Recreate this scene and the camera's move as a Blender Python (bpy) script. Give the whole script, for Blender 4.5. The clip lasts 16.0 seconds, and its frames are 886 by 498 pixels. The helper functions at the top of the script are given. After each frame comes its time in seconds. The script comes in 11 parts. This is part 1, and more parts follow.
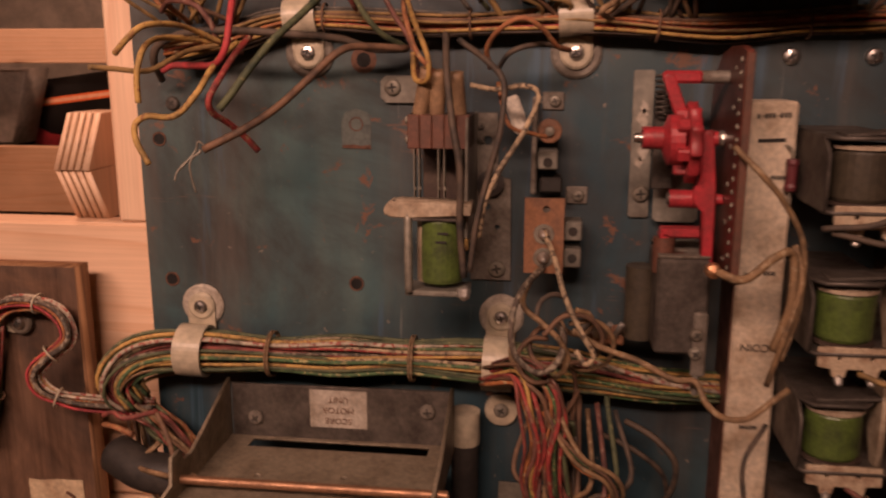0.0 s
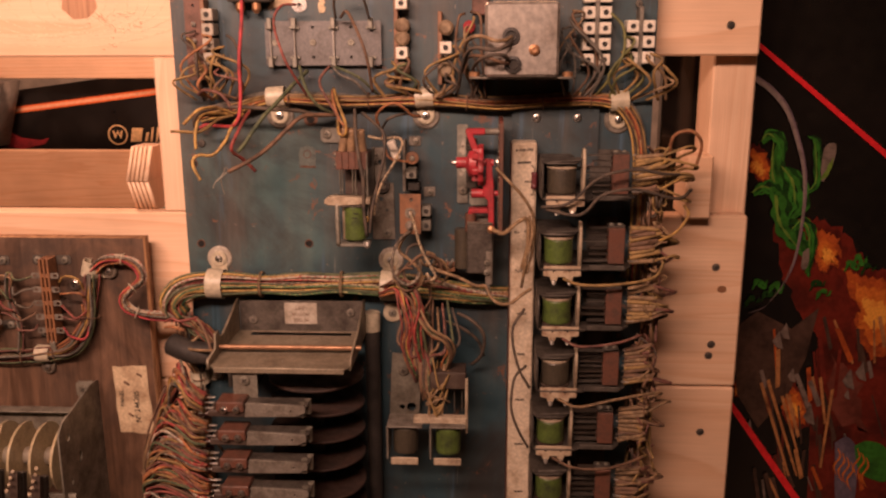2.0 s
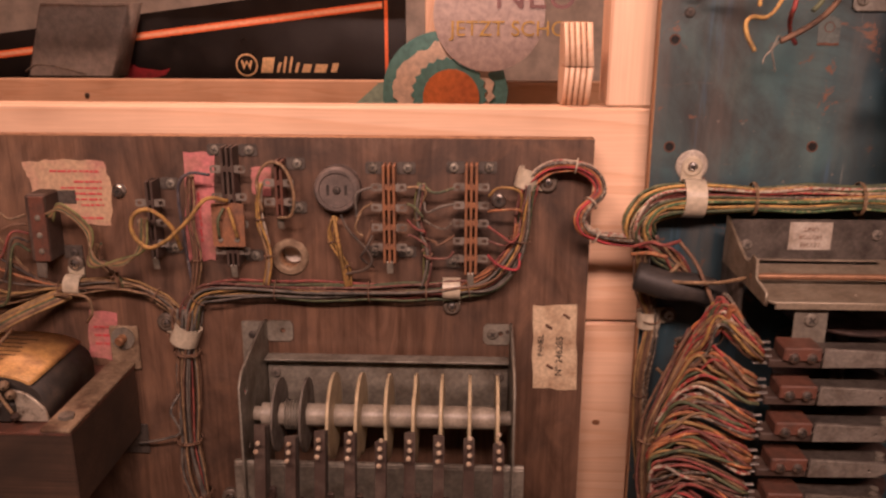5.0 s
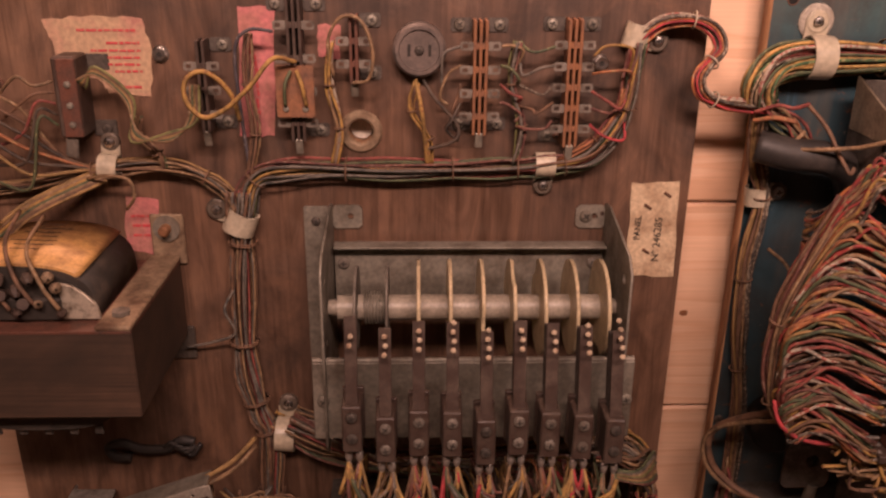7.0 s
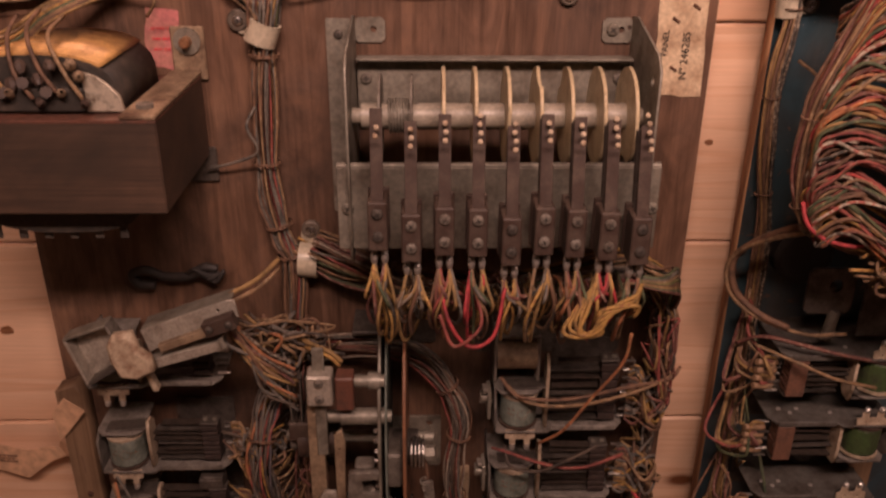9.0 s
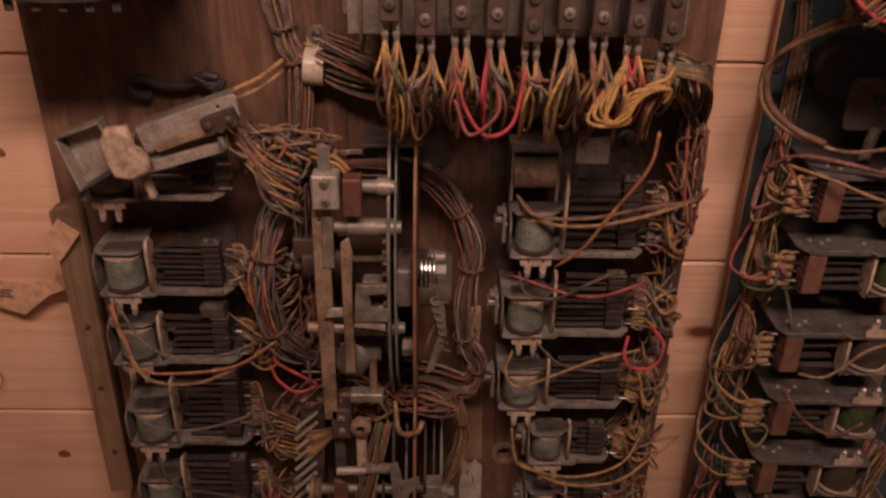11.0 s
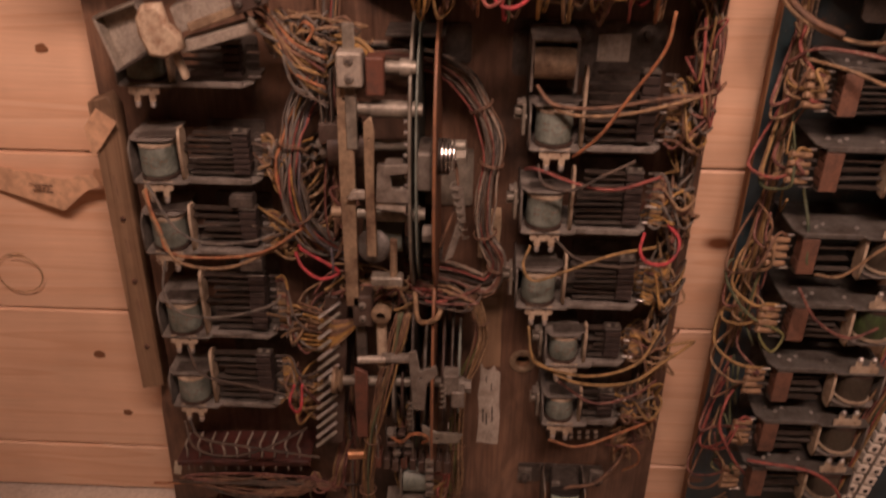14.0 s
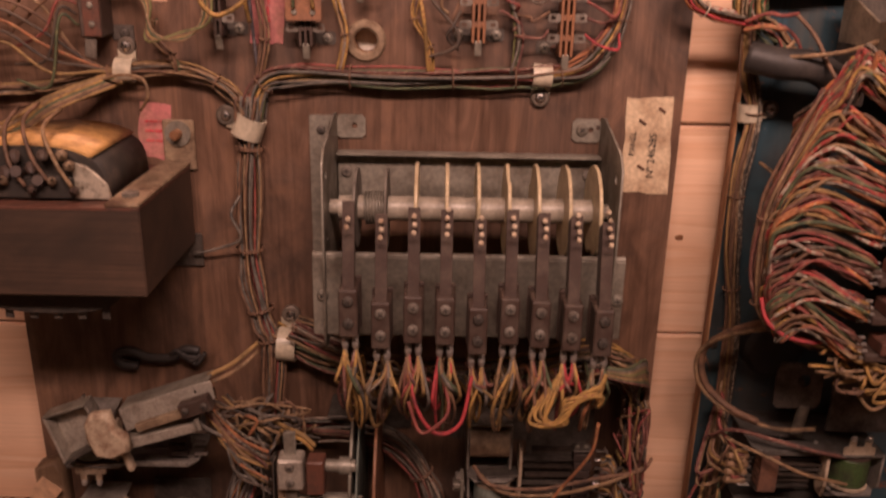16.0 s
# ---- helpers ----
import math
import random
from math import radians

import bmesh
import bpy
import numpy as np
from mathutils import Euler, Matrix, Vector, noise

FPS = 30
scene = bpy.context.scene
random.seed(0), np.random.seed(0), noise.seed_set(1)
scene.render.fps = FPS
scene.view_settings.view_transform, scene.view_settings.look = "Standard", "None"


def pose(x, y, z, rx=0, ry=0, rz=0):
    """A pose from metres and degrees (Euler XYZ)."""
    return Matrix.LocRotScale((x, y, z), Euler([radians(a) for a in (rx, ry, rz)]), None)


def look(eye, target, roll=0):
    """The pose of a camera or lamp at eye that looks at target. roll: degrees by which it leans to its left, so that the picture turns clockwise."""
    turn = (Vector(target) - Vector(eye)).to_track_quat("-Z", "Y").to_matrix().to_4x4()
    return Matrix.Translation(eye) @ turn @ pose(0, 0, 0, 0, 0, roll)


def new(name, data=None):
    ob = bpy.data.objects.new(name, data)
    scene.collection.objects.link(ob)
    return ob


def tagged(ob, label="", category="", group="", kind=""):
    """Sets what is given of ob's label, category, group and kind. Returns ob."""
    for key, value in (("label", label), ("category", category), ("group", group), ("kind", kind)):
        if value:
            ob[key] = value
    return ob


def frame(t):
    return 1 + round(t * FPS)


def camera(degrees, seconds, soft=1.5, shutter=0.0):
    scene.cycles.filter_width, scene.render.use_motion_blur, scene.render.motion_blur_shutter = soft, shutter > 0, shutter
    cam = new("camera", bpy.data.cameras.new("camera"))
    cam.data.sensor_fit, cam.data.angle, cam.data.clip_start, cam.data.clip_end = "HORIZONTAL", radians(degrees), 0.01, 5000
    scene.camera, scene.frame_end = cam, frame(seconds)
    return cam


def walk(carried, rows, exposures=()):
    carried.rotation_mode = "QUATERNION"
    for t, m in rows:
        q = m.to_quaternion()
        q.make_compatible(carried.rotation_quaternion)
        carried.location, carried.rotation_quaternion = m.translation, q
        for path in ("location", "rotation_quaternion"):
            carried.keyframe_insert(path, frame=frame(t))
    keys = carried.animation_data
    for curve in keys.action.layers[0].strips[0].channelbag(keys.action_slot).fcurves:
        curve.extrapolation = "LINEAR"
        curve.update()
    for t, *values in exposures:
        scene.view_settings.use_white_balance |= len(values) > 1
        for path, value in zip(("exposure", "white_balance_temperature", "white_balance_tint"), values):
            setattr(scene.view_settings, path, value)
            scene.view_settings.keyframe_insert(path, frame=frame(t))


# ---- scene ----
cam = camera(55.1, 16.0, soft=2.3, shutter=0.4)
METRES, EYE, TILT, LEAN, TURN = 1.75, 1.147, 0.0, 0.0, 7.3
ROWS = [
    (0.0, 0.0, 0.0, 0.0, 0.01, -12.66, -0.04),
    (0.5, -0.005, -0.0377, 0.0024, -3.6, -12.13, -0.37),
    (1.0, 0.0008, -0.098, 0.0142, -4.28, -12.36, 0.0),
    (1.5, 0.0126, -0.1768, 0.0304, -4.79, -12.84, 0.16),
    (2.0, 0.0113, -0.225, 0.0416, -4.62, -13.53, 0.16),
    (2.5, -0.0187, -0.2279, 0.0484, -4.88, -12.75, 0.03),
    (3.0, -0.0905, -0.2066, 0.0455, -8.19, -13.28, -0.07),
    (3.5, -0.1597, -0.1783, 0.0406, -10.31, -12.67, -0.61),
    (4.0, -0.2036, -0.1572, 0.0263, -9.96, -13.96, -0.18),
    (4.5, -0.2211, -0.1257, 0.0061, -4.56, -15.15, -0.1),
    (7.0, -0.2991, -0.0531, -0.0462, -9.01, -21.19, -0.53),
    (7.5, -0.3025, -0.0554, -0.0558, -8.61, -22.12, -0.35),
    (8.0, -0.303, -0.0579, -0.0676, -8.76, -22.55, 0.1),
    (8.5, -0.3038, -0.0626, -0.0824, -8.8, -23.33, -0.26),
    (9.0, -0.3083, -0.0717, -0.1011, -8.44, -24.85, -0.35),
    (11.5, -0.3128, -0.0845, -0.1953, -7.52, -29.22, -0.81),
    (12.0, -0.316, -0.0971, -0.2235, -7.47, -31.17, -0.01),
    (12.5, -0.3151, -0.1073, -0.2422, -6.61, -32.75, 0.07),
    (13.0, -0.3135, -0.1166, -0.245, -5.67, -32.89, -0.25),
    (13.5, -0.3133, -0.1174, -0.2322, -4.69, -31.29, -0.5),
    (14.0, -0.3067, -0.1133, -0.2088, -4.93, -28.59, -0.71),
    (14.5, -0.3047, -0.1107, -0.1812, -6.47, -25.82, -0.55),
    (15.0, -0.3008, -0.1013, -0.1449, -7.19, -22.71, -0.63),
    (15.5, -0.2977, -0.0926, -0.1223, -7.91, -20.36, -0.77),
    (16.0, -0.2931, -0.0847, -0.0944, -7.34, -19.17, -1.16),
]
EXPOSURES = [(0.0, -0.86, 6500, 10), (1.0, -0.48, 6550, 10), (2.0, -0.30, 6650, 10), (3.3, -0.45, 6350, 10), (4.0, -0.50, 6100, 10), (4.7, -0.34, 5850, 10), (7.0, -0.19, 5950, 10), (9.0, -0.05, 5850, 8), (11.5, 0.34, 5850, 8), (12.2, 0.76, 5850, 7), (13.3, 0.82, 5900, 7), (14.0, 0.58, 5950, 7), (15.0, 0.24, 5950, 8), (16.0, -0.03, 5900, 9)]
walk(cam, [(t, pose(0, 0, EYE, TILT, LEAN, TURN) @ pose(METRES * x, METRES * y, METRES * z, 90 + pitch, roll, yaw)) for t, x, y, z, yaw, pitch, roll in ROWS], EXPOSURES)

# ---- light: a dim room and one warm ceiling lamp in front of the boards ----
world = bpy.data.worlds.new("world")
scene.world = world
world.use_nodes = True
world.node_tree.nodes["Background"].inputs[0].default_value = (1.0, 0.6, 0.38, 1)
world.node_tree.nodes["Background"].inputs[1].default_value = 0.038
lamp = bpy.data.lights.new("ceiling_lamp_light", "AREA")
lamp.shape, lamp.size, lamp.size_y, lamp.energy, lamp.color = "RECTANGLE", 1.0, 0.14, 15.0, (1.0, 0.595, 0.455)
lamp_ob = new("ceiling_lamp_light", lamp)
lamp.spread = math.radians(101)
lamp_ob.matrix_world = look((-0.36, -0.62, 1.74), (-0.34, 0.5, 1.28))

rear = bpy.data.lights.new("rear_lamp_light", "AREA")
rear.shape, rear.size, rear.energy, rear.color = "DISK", 0.3, 45.0, (1.0, 0.5, 0.33)
rear_ob = new("rear_lamp_light", rear)
rear_ob.matrix_world = look((-0.9, 1.05, 2.38), (-0.8, 1.5, 0.6))

BR_Y, BL_Y, WALL_Y = 0.478, 0.482, 0.512   # faces of the brown board, the blue board and the plank wall


# ---- materials ----
def material(name, rough=0.6, metal=0.0):
    m = bpy.data.materials.new(name)
    m.use_nodes = True
    nt = m.node_tree
    b = nt.nodes["Principled BSDF"]
    b.inputs["Roughness"].default_value, b.inputs["Metallic"].default_value = rough, metal
    return m, nt, b


def node(nt, kind, **inputs):
    n = nt.nodes.new(kind)
    for k, v in inputs.items():
        n.inputs[k.replace("_", " ")].default_value = v
    return n


def coords(nt, scale, obj=False, spin=0.0):
    """World (or object) coordinates, shifted per object, scaled per axis."""
    mp = nt.nodes.new("ShaderNodeMapping")
    mp.inputs["Scale"].default_value = scale
    mp.inputs["Rotation"].default_value = (0, spin, 0)
    if obj:
        tc = nt.nodes.new("ShaderNodeTexCoord")
        nt.links.new(tc.outputs["Object"], mp.inputs["Vector"])
    else:
        g = nt.nodes.new("ShaderNodeNewGeometry")
        nt.links.new(g.outputs["Position"], mp.inputs["Vector"])
    oi = nt.nodes.new("ShaderNodeObjectInfo")
    add = nt.nodes.new("ShaderNodeVectorMath")
    add.operation = "MULTIPLY_ADD"
    add.inputs[0].default_value = (1, 1, 1)
    nt.links.new(oi.outputs["Random"], add.inputs[0])
    add.inputs[1].default_value = (37.0, 91.0, 53.0)
    nt.links.new(mp.outputs[0], add.inputs[2])
    return add.outputs[0]


def ramp(nt, fac, stops):
    r = nt.nodes.new("ShaderNodeValToRGB")
    els = r.color_ramp.elements
    while len(els) < len(stops):
        els.new(0.5)
    for e, (p, c) in zip(els, stops):
        e.position, e.color = p, (*c, 1) if len(c) == 3 else c
    nt.links.new(fac, r.inputs[0])
    return r.outputs[0]


def mix(nt, fac, a, b, mode="MIX"):
    m = nt.nodes.new("ShaderNodeMix")
    m.data_type, m.blend_type = "RGBA", mode
    for sock, v in ((m.inputs[0], fac), (m.inputs[6], a), (m.inputs[7], b)):
        if isinstance(v, bpy.types.NodeSocket):
            nt.links.new(v, sock)
        elif isinstance(v, (int, float)):
            sock.default_value = v
        else:
            sock.default_value = (*v, 1)
    return m.outputs[2]


def noise_tex(nt, vec, scale, detail=4.0, rough=0.55, dist=0.0):
    n = node(nt, "ShaderNodeTexNoise", Scale=scale, Detail=detail, Roughness=rough, Distortion=dist)
    nt.links.new(vec, n.inputs["Vector"])
    return n.outputs[0]


def bump(nt, b, height, strength, dist=0.001):
    n = node(nt, "ShaderNodeBump", Strength=strength, Distance=dist)
    nt.links.new(height, n.inputs["Height"])
    nt.links.new(n.outputs[0], b.inputs["Normal"])


def grimy(name, base, dirt, rough=0.6, metal=0.0, amount=0.5, scale=60.0, bumps=0.2, fine=None, obj=True):
    """A plain surface with dirt in patches at two scales."""
    m, nt, b = material(name, rough, metal)
    v = coords(nt, (1, 1, 1), obj)
    a = noise_tex(nt, v, scale, 5, 0.6)
    c = noise_tex(nt, v, scale * 7, 3, 0.6)
    lo = 0.62 - 0.35 * amount
    mask = ramp(nt, a, [(lo, (0, 0, 0)), (lo + 0.3, (1, 1, 1))])
    col = mix(nt, mask, base, dirt)
    speck = ramp(nt, c, [(0.35, (0.78, 0.78, 0.78)), (0.65, (1.12, 1.1, 1.08))])
    col = mix(nt, 1.0, col, speck, "MULTIPLY")
    nt.links.new(col, b.inputs["Base Color"])
    rr = ramp(nt, a, [(0.3, (rough * 0.75,) * 3), (0.7, (min(1, rough * 1.3),) * 3)])
    nt.links.new(rr, b.inputs["Roughness"])
    if bumps:
        bump(nt, b, c, bumps, 0.0006)
    return m


def wood(name, light, dark, along, rough=0.6, rings=26.0, knots=True, stain=None, stain_at=0.5, fine=0.25, thin=0.35):
    """Grain lines along one axis ('x' or 'z') with slow drift, fine fibres, knots and stains."""
    m, nt, b = material(name, rough)
    sx, sz = (0.05, 1.0) if along == "x" else (1.0, 0.05)
    v = coords(nt, (sx, 0.6, sz))
    drift = noise_tex(nt, v, 9.0, 3, 0.5, 0.6)
    w = node(nt, "ShaderNodeMath")
    w.operation = "MULTIPLY"
    nt.links.new(drift, w.inputs[0])
    w.inputs[1].default_value = rings
    s = node(nt, "ShaderNodeMath")
    s.operation = "FRACT"
    nt.links.new(w.outputs[0], s.inputs[0])
    line = ramp(nt, s.outputs[0], [(0.0, (0, 0, 0)), (0.6, (thin,) * 3), (0.92, (1, 1, 1)), (1.0, (0, 0, 0))])
    col = mix(nt, line, light, dark)
    v2 = coords(nt, (0.02, 1, 1.0) if along == "x" else (1.0, 1, 0.02))
    fib = noise_tex(nt, v2, 700.0, 4, 0.6)
    col = mix(nt, 1.0, col, ramp(nt, fib, [(0.3, (1 - fine,) * 3), (0.7, (1 + fine * 0.5,) * 3)]), "MULTIPLY")
    v3 = coords(nt, (1, 1, 1))
    broad = noise_tex(nt, v3, 5.0, 4, 0.6)
    col = mix(nt, 1.0, col, ramp(nt, broad, [(0.3, (0.82, 0.8, 0.76)), (0.7, (1.08, 1.06, 1.02))]), "MULTIPLY")
    if knots:
        v4 = coords(nt, (4.2, 0.2, 9.0) if along == "x" else (9.0, 0.2, 4.2))
        vor = node(nt, "ShaderNodeTexVoronoi", Scale=1.0, Randomness=1.0)
        nt.links.new(v4, vor.inputs["Vector"])
        k = ramp(nt, vor.outputs["Distance"], [(0.0, (1, 1, 1)), (0.045, (1, 1, 1)), (0.09, (0.25, 0.25, 0.25)), (0.16, (0, 0, 0))])
        col = mix(nt, k, col, (0.12, 0.045, 0.018))
    if stain:
        st = noise_tex(nt, v3, 7.0, 6, 0.65, 0.4)
        mask = ramp(nt, st, [(stain_at, (0, 0, 0)), (stain_at + 0.2, (1, 1, 1))])
        col = mix(nt, mask, col, stain)
    nt.links.new(col, b.inputs["Base Color"])
    bump(nt, b, fib, 0.18, 0.0006)
    return m


PINE = wood("pine", (0.73, 0.51, 0.36), (0.66, 0.42, 0.275), "x", 0.45, 16.0, fine=0.1)
PINE_UP = wood("pine_upright", (0.73, 0.52, 0.37), (0.66, 0.43, 0.295), "z", 0.5, 18.0, knots=False, fine=0.12)


def old_ply():
    """Brown plywood: wandering upright grain, fine pores, soot patches and paler rubbed streaks."""
    m, nt, b = material("plywood_brown", 0.45)
    g = coords(nt, (1.0, 1.0, 0.16))
    wave = noise_tex(nt, g, 8.0, 6, 0.65, 1.2)
    col = ramp(nt, wave, [(0.3, (0.080, 0.046, 0.030)), (0.5, (0.138, 0.080, 0.052)), (0.7, (0.19, 0.118, 0.078))])
    p = coords(nt, (1.0, 1.0, 0.03))
    pores = noise_tex(nt, p, 300.0, 4, 0.65, 0.3)
    col = mix(nt, 1.0, col, ramp(nt, pores, [(0.32, (0.66, 0.63, 0.6)), (0.55, (1.04, 1.03, 1.02))]), "MULTIPLY")
    v = coords(nt, (1, 1, 1))
    soot = noise_tex(nt, v, 7.0, 8, 0.66, 0.8)
    col = mix(nt, ramp(nt, soot, [(0.45, (0, 0, 0)), (0.68, (0.85, 0.85, 0.85))]), col, (0.036, 0.024, 0.018))
    rub = noise_tex(nt, v, 16.0, 7, 0.7, 0.6)
    col = mix(nt, ramp(nt, rub, [(0.58, (0, 0, 0)), (0.74, (0.45, 0.45, 0.45))]), col, (0.19, 0.125, 0.088))
    worn = noise_tex(nt, v, 11.0, 6, 0.7, 1.2)
    col = mix(nt, ramp(nt, worn, [(0.52, (0, 0, 0)), (0.68, (0.6, 0.6, 0.6))]), col, (0.165, 0.09, 0.052))
    flame = coords(nt, (1.0, 1.0, 0.3))
    figure = noise_tex(nt, flame, 26.0, 5, 0.6, 2.6)
    col = mix(nt, 1.0, col, ramp(nt, figure, [(0.36, (0.72, 0.7, 0.68)), (0.5, (1.0, 1.0, 1.0)), (0.62, (1.22, 1.2, 1.16))]), "MULTIPLY")
    nt.links.new(col, b.inputs["Base Color"])
    nt.links.new(ramp(nt, soot, [(0.3, (0.38,) * 3), (0.7, (0.65,) * 3)]), b.inputs["Roughness"])
    bump(nt, b, pores, 0.15, 0.0005)
    return m


PLY = old_ply()
PLY_EDGE = wood("plywood_edge", (0.36, 0.2, 0.1), (0.16, 0.075, 0.035), "z", 0.7, 40.0, knots=False, fine=0.3)
STRIP_WOOD = wood("worn_batten", (0.25, 0.165, 0.1), (0.17, 0.105, 0.06), "z", 0.7, 16.0, knots=False, stain=(0.1, 0.06, 0.035), stain_at=0.55)
REDWOOD = wood("rusted_laminations", (0.092, 0.056, 0.038), (0.072, 0.045, 0.032), "x", 0.58, 12.0, knots=False, stain=(0.032, 0.023, 0.017), stain_at=0.46, fine=0.4)
SPLINT = wood("broken_wood", (0.55, 0.37, 0.23), (0.4, 0.24, 0.13), "z", 0.7, 30.0, knots=False, fine=0.3)
KNOT = wood("pine_knot", (0.24, 0.11, 0.05), (0.12, 0.05, 0.022), "x", 0.6, 60.0, knots=False, fine=0.3)


def blue_paint():
    m, nt, b = material("blue_paint", 0.42)
    v = coords(nt, (1, 1, 1))
    a = noise_tex(nt, v, 9.0, 6, 0.62, 0.3)
    vs = coords(nt, (1, 1, 0.12))
    streak = noise_tex(nt, vs, 30.0, 5, 0.6)
    col = ramp(nt, a, [(0.28, (0.014, 0.032, 0.044)), (0.5, (0.027, 0.058, 0.073)), (0.72, (0.048, 0.080, 0.088))])
    col = mix(nt, ramp(nt, streak, [(0.5, (0, 0, 0)), (0.75, (0.55, 0.55, 0.55))]), col, (0.075, 0.085, 0.075))
    # a patch wiped paler where a unit was taken off
    wob = noise_tex(nt, v, 22.0, 5, 0.6)
    place = node(nt, "ShaderNodeNewGeometry")
    sep = node(nt, "ShaderNodeSeparateXYZ")
    nt.links.new(place.outputs["Position"], sep.inputs[0])
    patch = None
    for axis, lo, hi in (("X", -0.262, -0.098), ("Z", 0.992, 1.142)):
        half = node(nt, "ShaderNodeMath")
        half.operation = "SUBTRACT"
        nt.links.new(sep.outputs[axis], half.inputs[0])
        half.inputs[1].default_value = (lo + hi) / 2
        dist = node(nt, "ShaderNodeMath")
        dist.operation = "ABSOLUTE"
        nt.links.new(half.outputs[0], dist.inputs[0])
        edge = node(nt, "ShaderNodeMath")
        edge.operation = "MULTIPLY_ADD"
        nt.links.new(wob, edge.inputs[0])
        edge.inputs[1].default_value = 0.05
        nt.links.new(dist.outputs[0], edge.inputs[2])
        w = (hi - lo) / 2
        inside = ramp(nt, edge.outputs[0], [(w + 0.010, (1, 1, 1)), (w + 0.045, (0, 0, 0))])
        patch = inside if patch is None else mix(nt, 1.0, patch, inside, "MULTIPLY")
    pale = ramp(nt, streak, [(0.35, (0.058, 0.12, 0.128)), (0.65, (0.11, 0.165, 0.155))])
    col = mix(nt, mix(nt, 1.0, patch, (0.8, 0.8, 0.8), "MULTIPLY"), col, pale)
    soot = noise_tex(nt, v, 6.5, 8, 0.68, 0.9)
    col = mix(nt, ramp(nt, soot, [(0.44, (0, 0, 0)), (0.66, (0.9, 0.9, 0.9))]), col, (0.024, 0.023, 0.022))
    chip = noise_tex(nt, v, 34.0, 7, 0.72, 0.6)
    col = mix(nt, ramp(nt, chip, [(0.60, (0, 0, 0)), (0.64, (0.9, 0.9, 0.9))]), col, (0.15, 0.07, 0.04))
    dust = noise_tex(nt, vs, 12.0, 7, 0.7, 0.9)
    col = mix(nt, ramp(nt, dust, [(0.48, (0, 0, 0)), (0.72, (0.6, 0.6, 0.6))]), col, (0.115, 0.095, 0.078))
    scr = coords(nt, (0.08, 1, 1.0))
    scratch = noise_tex(nt, scr, 90.0, 5, 0.68, 0.4)
    col = mix(nt, ramp(nt, scratch, [(0.66, (0, 0, 0)), (0.71, (0.7, 0.7, 0.7))]), col, (0.135, 0.095, 0.07))
    # bright blue runs, thin pale scratches and dried specks
    run = noise_tex(nt, coords(nt, (1, 1, 0.07)), 55.0, 4, 0.62, 0.5)
    col = mix(nt, ramp(nt, run, [(0.60, (0, 0, 0)), (0.70, (0.75, 0.75, 0.75))]), col, (0.055, 0.105, 0.155))
    thin = noise_tex(nt, coords(nt, (1, 1, 0.035)), 260.0, 3, 0.6, 0.2)
    col = mix(nt, ramp(nt, thin, [(0.71, (0, 0, 0)), (0.74, (0.7, 0.7, 0.7))]), col, (0.15, 0.16, 0.15))
    speck = noise_tex(nt, v, 210.0, 3, 0.6)
    col = mix(nt, ramp(nt, speck, [(0.715, (0, 0, 0)), (0.74, (0.8, 0.8, 0.8))]), col, (0.24, 0.20, 0.16))
    nt.links.new(col, b.inputs["Base Color"])
    nt.links.new(ramp(nt, soot, [(0.3, (0.32,) * 3), (0.7, (0.65,) * 3)]), b.inputs["Roughness"])
    bump(nt, b, streak, 0.15, 0.0006)
    return m


BLUE = blue_paint()
MAROON = grimy("maroon_resistor", (0.13, 0.03, 0.035), (0.06, 0.02, 0.02), 0.4, 0, 0.4, 200.0)


def lino():
    m, nt, b = material("speckled_lino", 0.42)
    v = coords(nt, (1, 1, 1))
    a = noise_tex(nt, v, 260.0, 3, 0.6)
    col = ramp(nt, a, [(0.3, (0.50, 0.45, 0.385)), (0.5, (0.60, 0.545, 0.475)), (0.75, (0.68, 0.63, 0.555))])
    big = noise_tex(nt, v, 5.0, 6, 0.65, 0.6)
    col = mix(nt, 1.0, col, ramp(nt, big, [(0.3, (0.66, 0.63, 0.6)), (0.7, (1.05, 1.04, 1.02))]), "MULTIPLY")
    spot = noise_tex(nt, v, 75.0, 2, 0.5)
    col = mix(nt, ramp(nt, spot, [(0.71, (0, 0, 0)), (0.75, (0.8, 0.8, 0.8))]), col, (0.09, 0.075, 0.06))
    nt.links.new(col, b.inputs["Base Color"])
    bump(nt, b, a, 0.08, 0.0005)
    return m


LINO = lino()
STEEL = grimy("aged_zinc_steel", (0.26, 0.243, 0.2), (0.105, 0.086, 0.064), 0.52, 0.35, 0.6, 38.0)
FAINT_INK = grimy("faint_ink", (0.15, 0.09, 0.06), (0.24, 0.15, 0.1), 0.8, 0, 0.5, 140.0, 0)
STEEL_DARK = grimy("dirty_steel", (0.12, 0.105, 0.09), (0.045, 0.036, 0.03), 0.6, 0.5, 0.6, 60.0)
SPACER = grimy("sooty_spacer", (0.036, 0.023, 0.018), (0.02, 0.015, 0.012), 0.85, 0, 0.5, 90.0)
BLADE = grimy("tarnished_blade", (0.075, 0.058, 0.046), (0.035, 0.028, 0.022), 0.55, 0.4, 0.6, 90.0)
FRONT_RED = grimy("deep_red_fibre", (0.085, 0.028, 0.022), (0.04, 0.024, 0.02), 0.55, 0, 0.6, 70.0)
STEEL_DUSTY = grimy("dusty_steel", (0.215, 0.195, 0.165), (0.10, 0.08, 0.062), 0.7, 0.3, 0.65, 70.0)
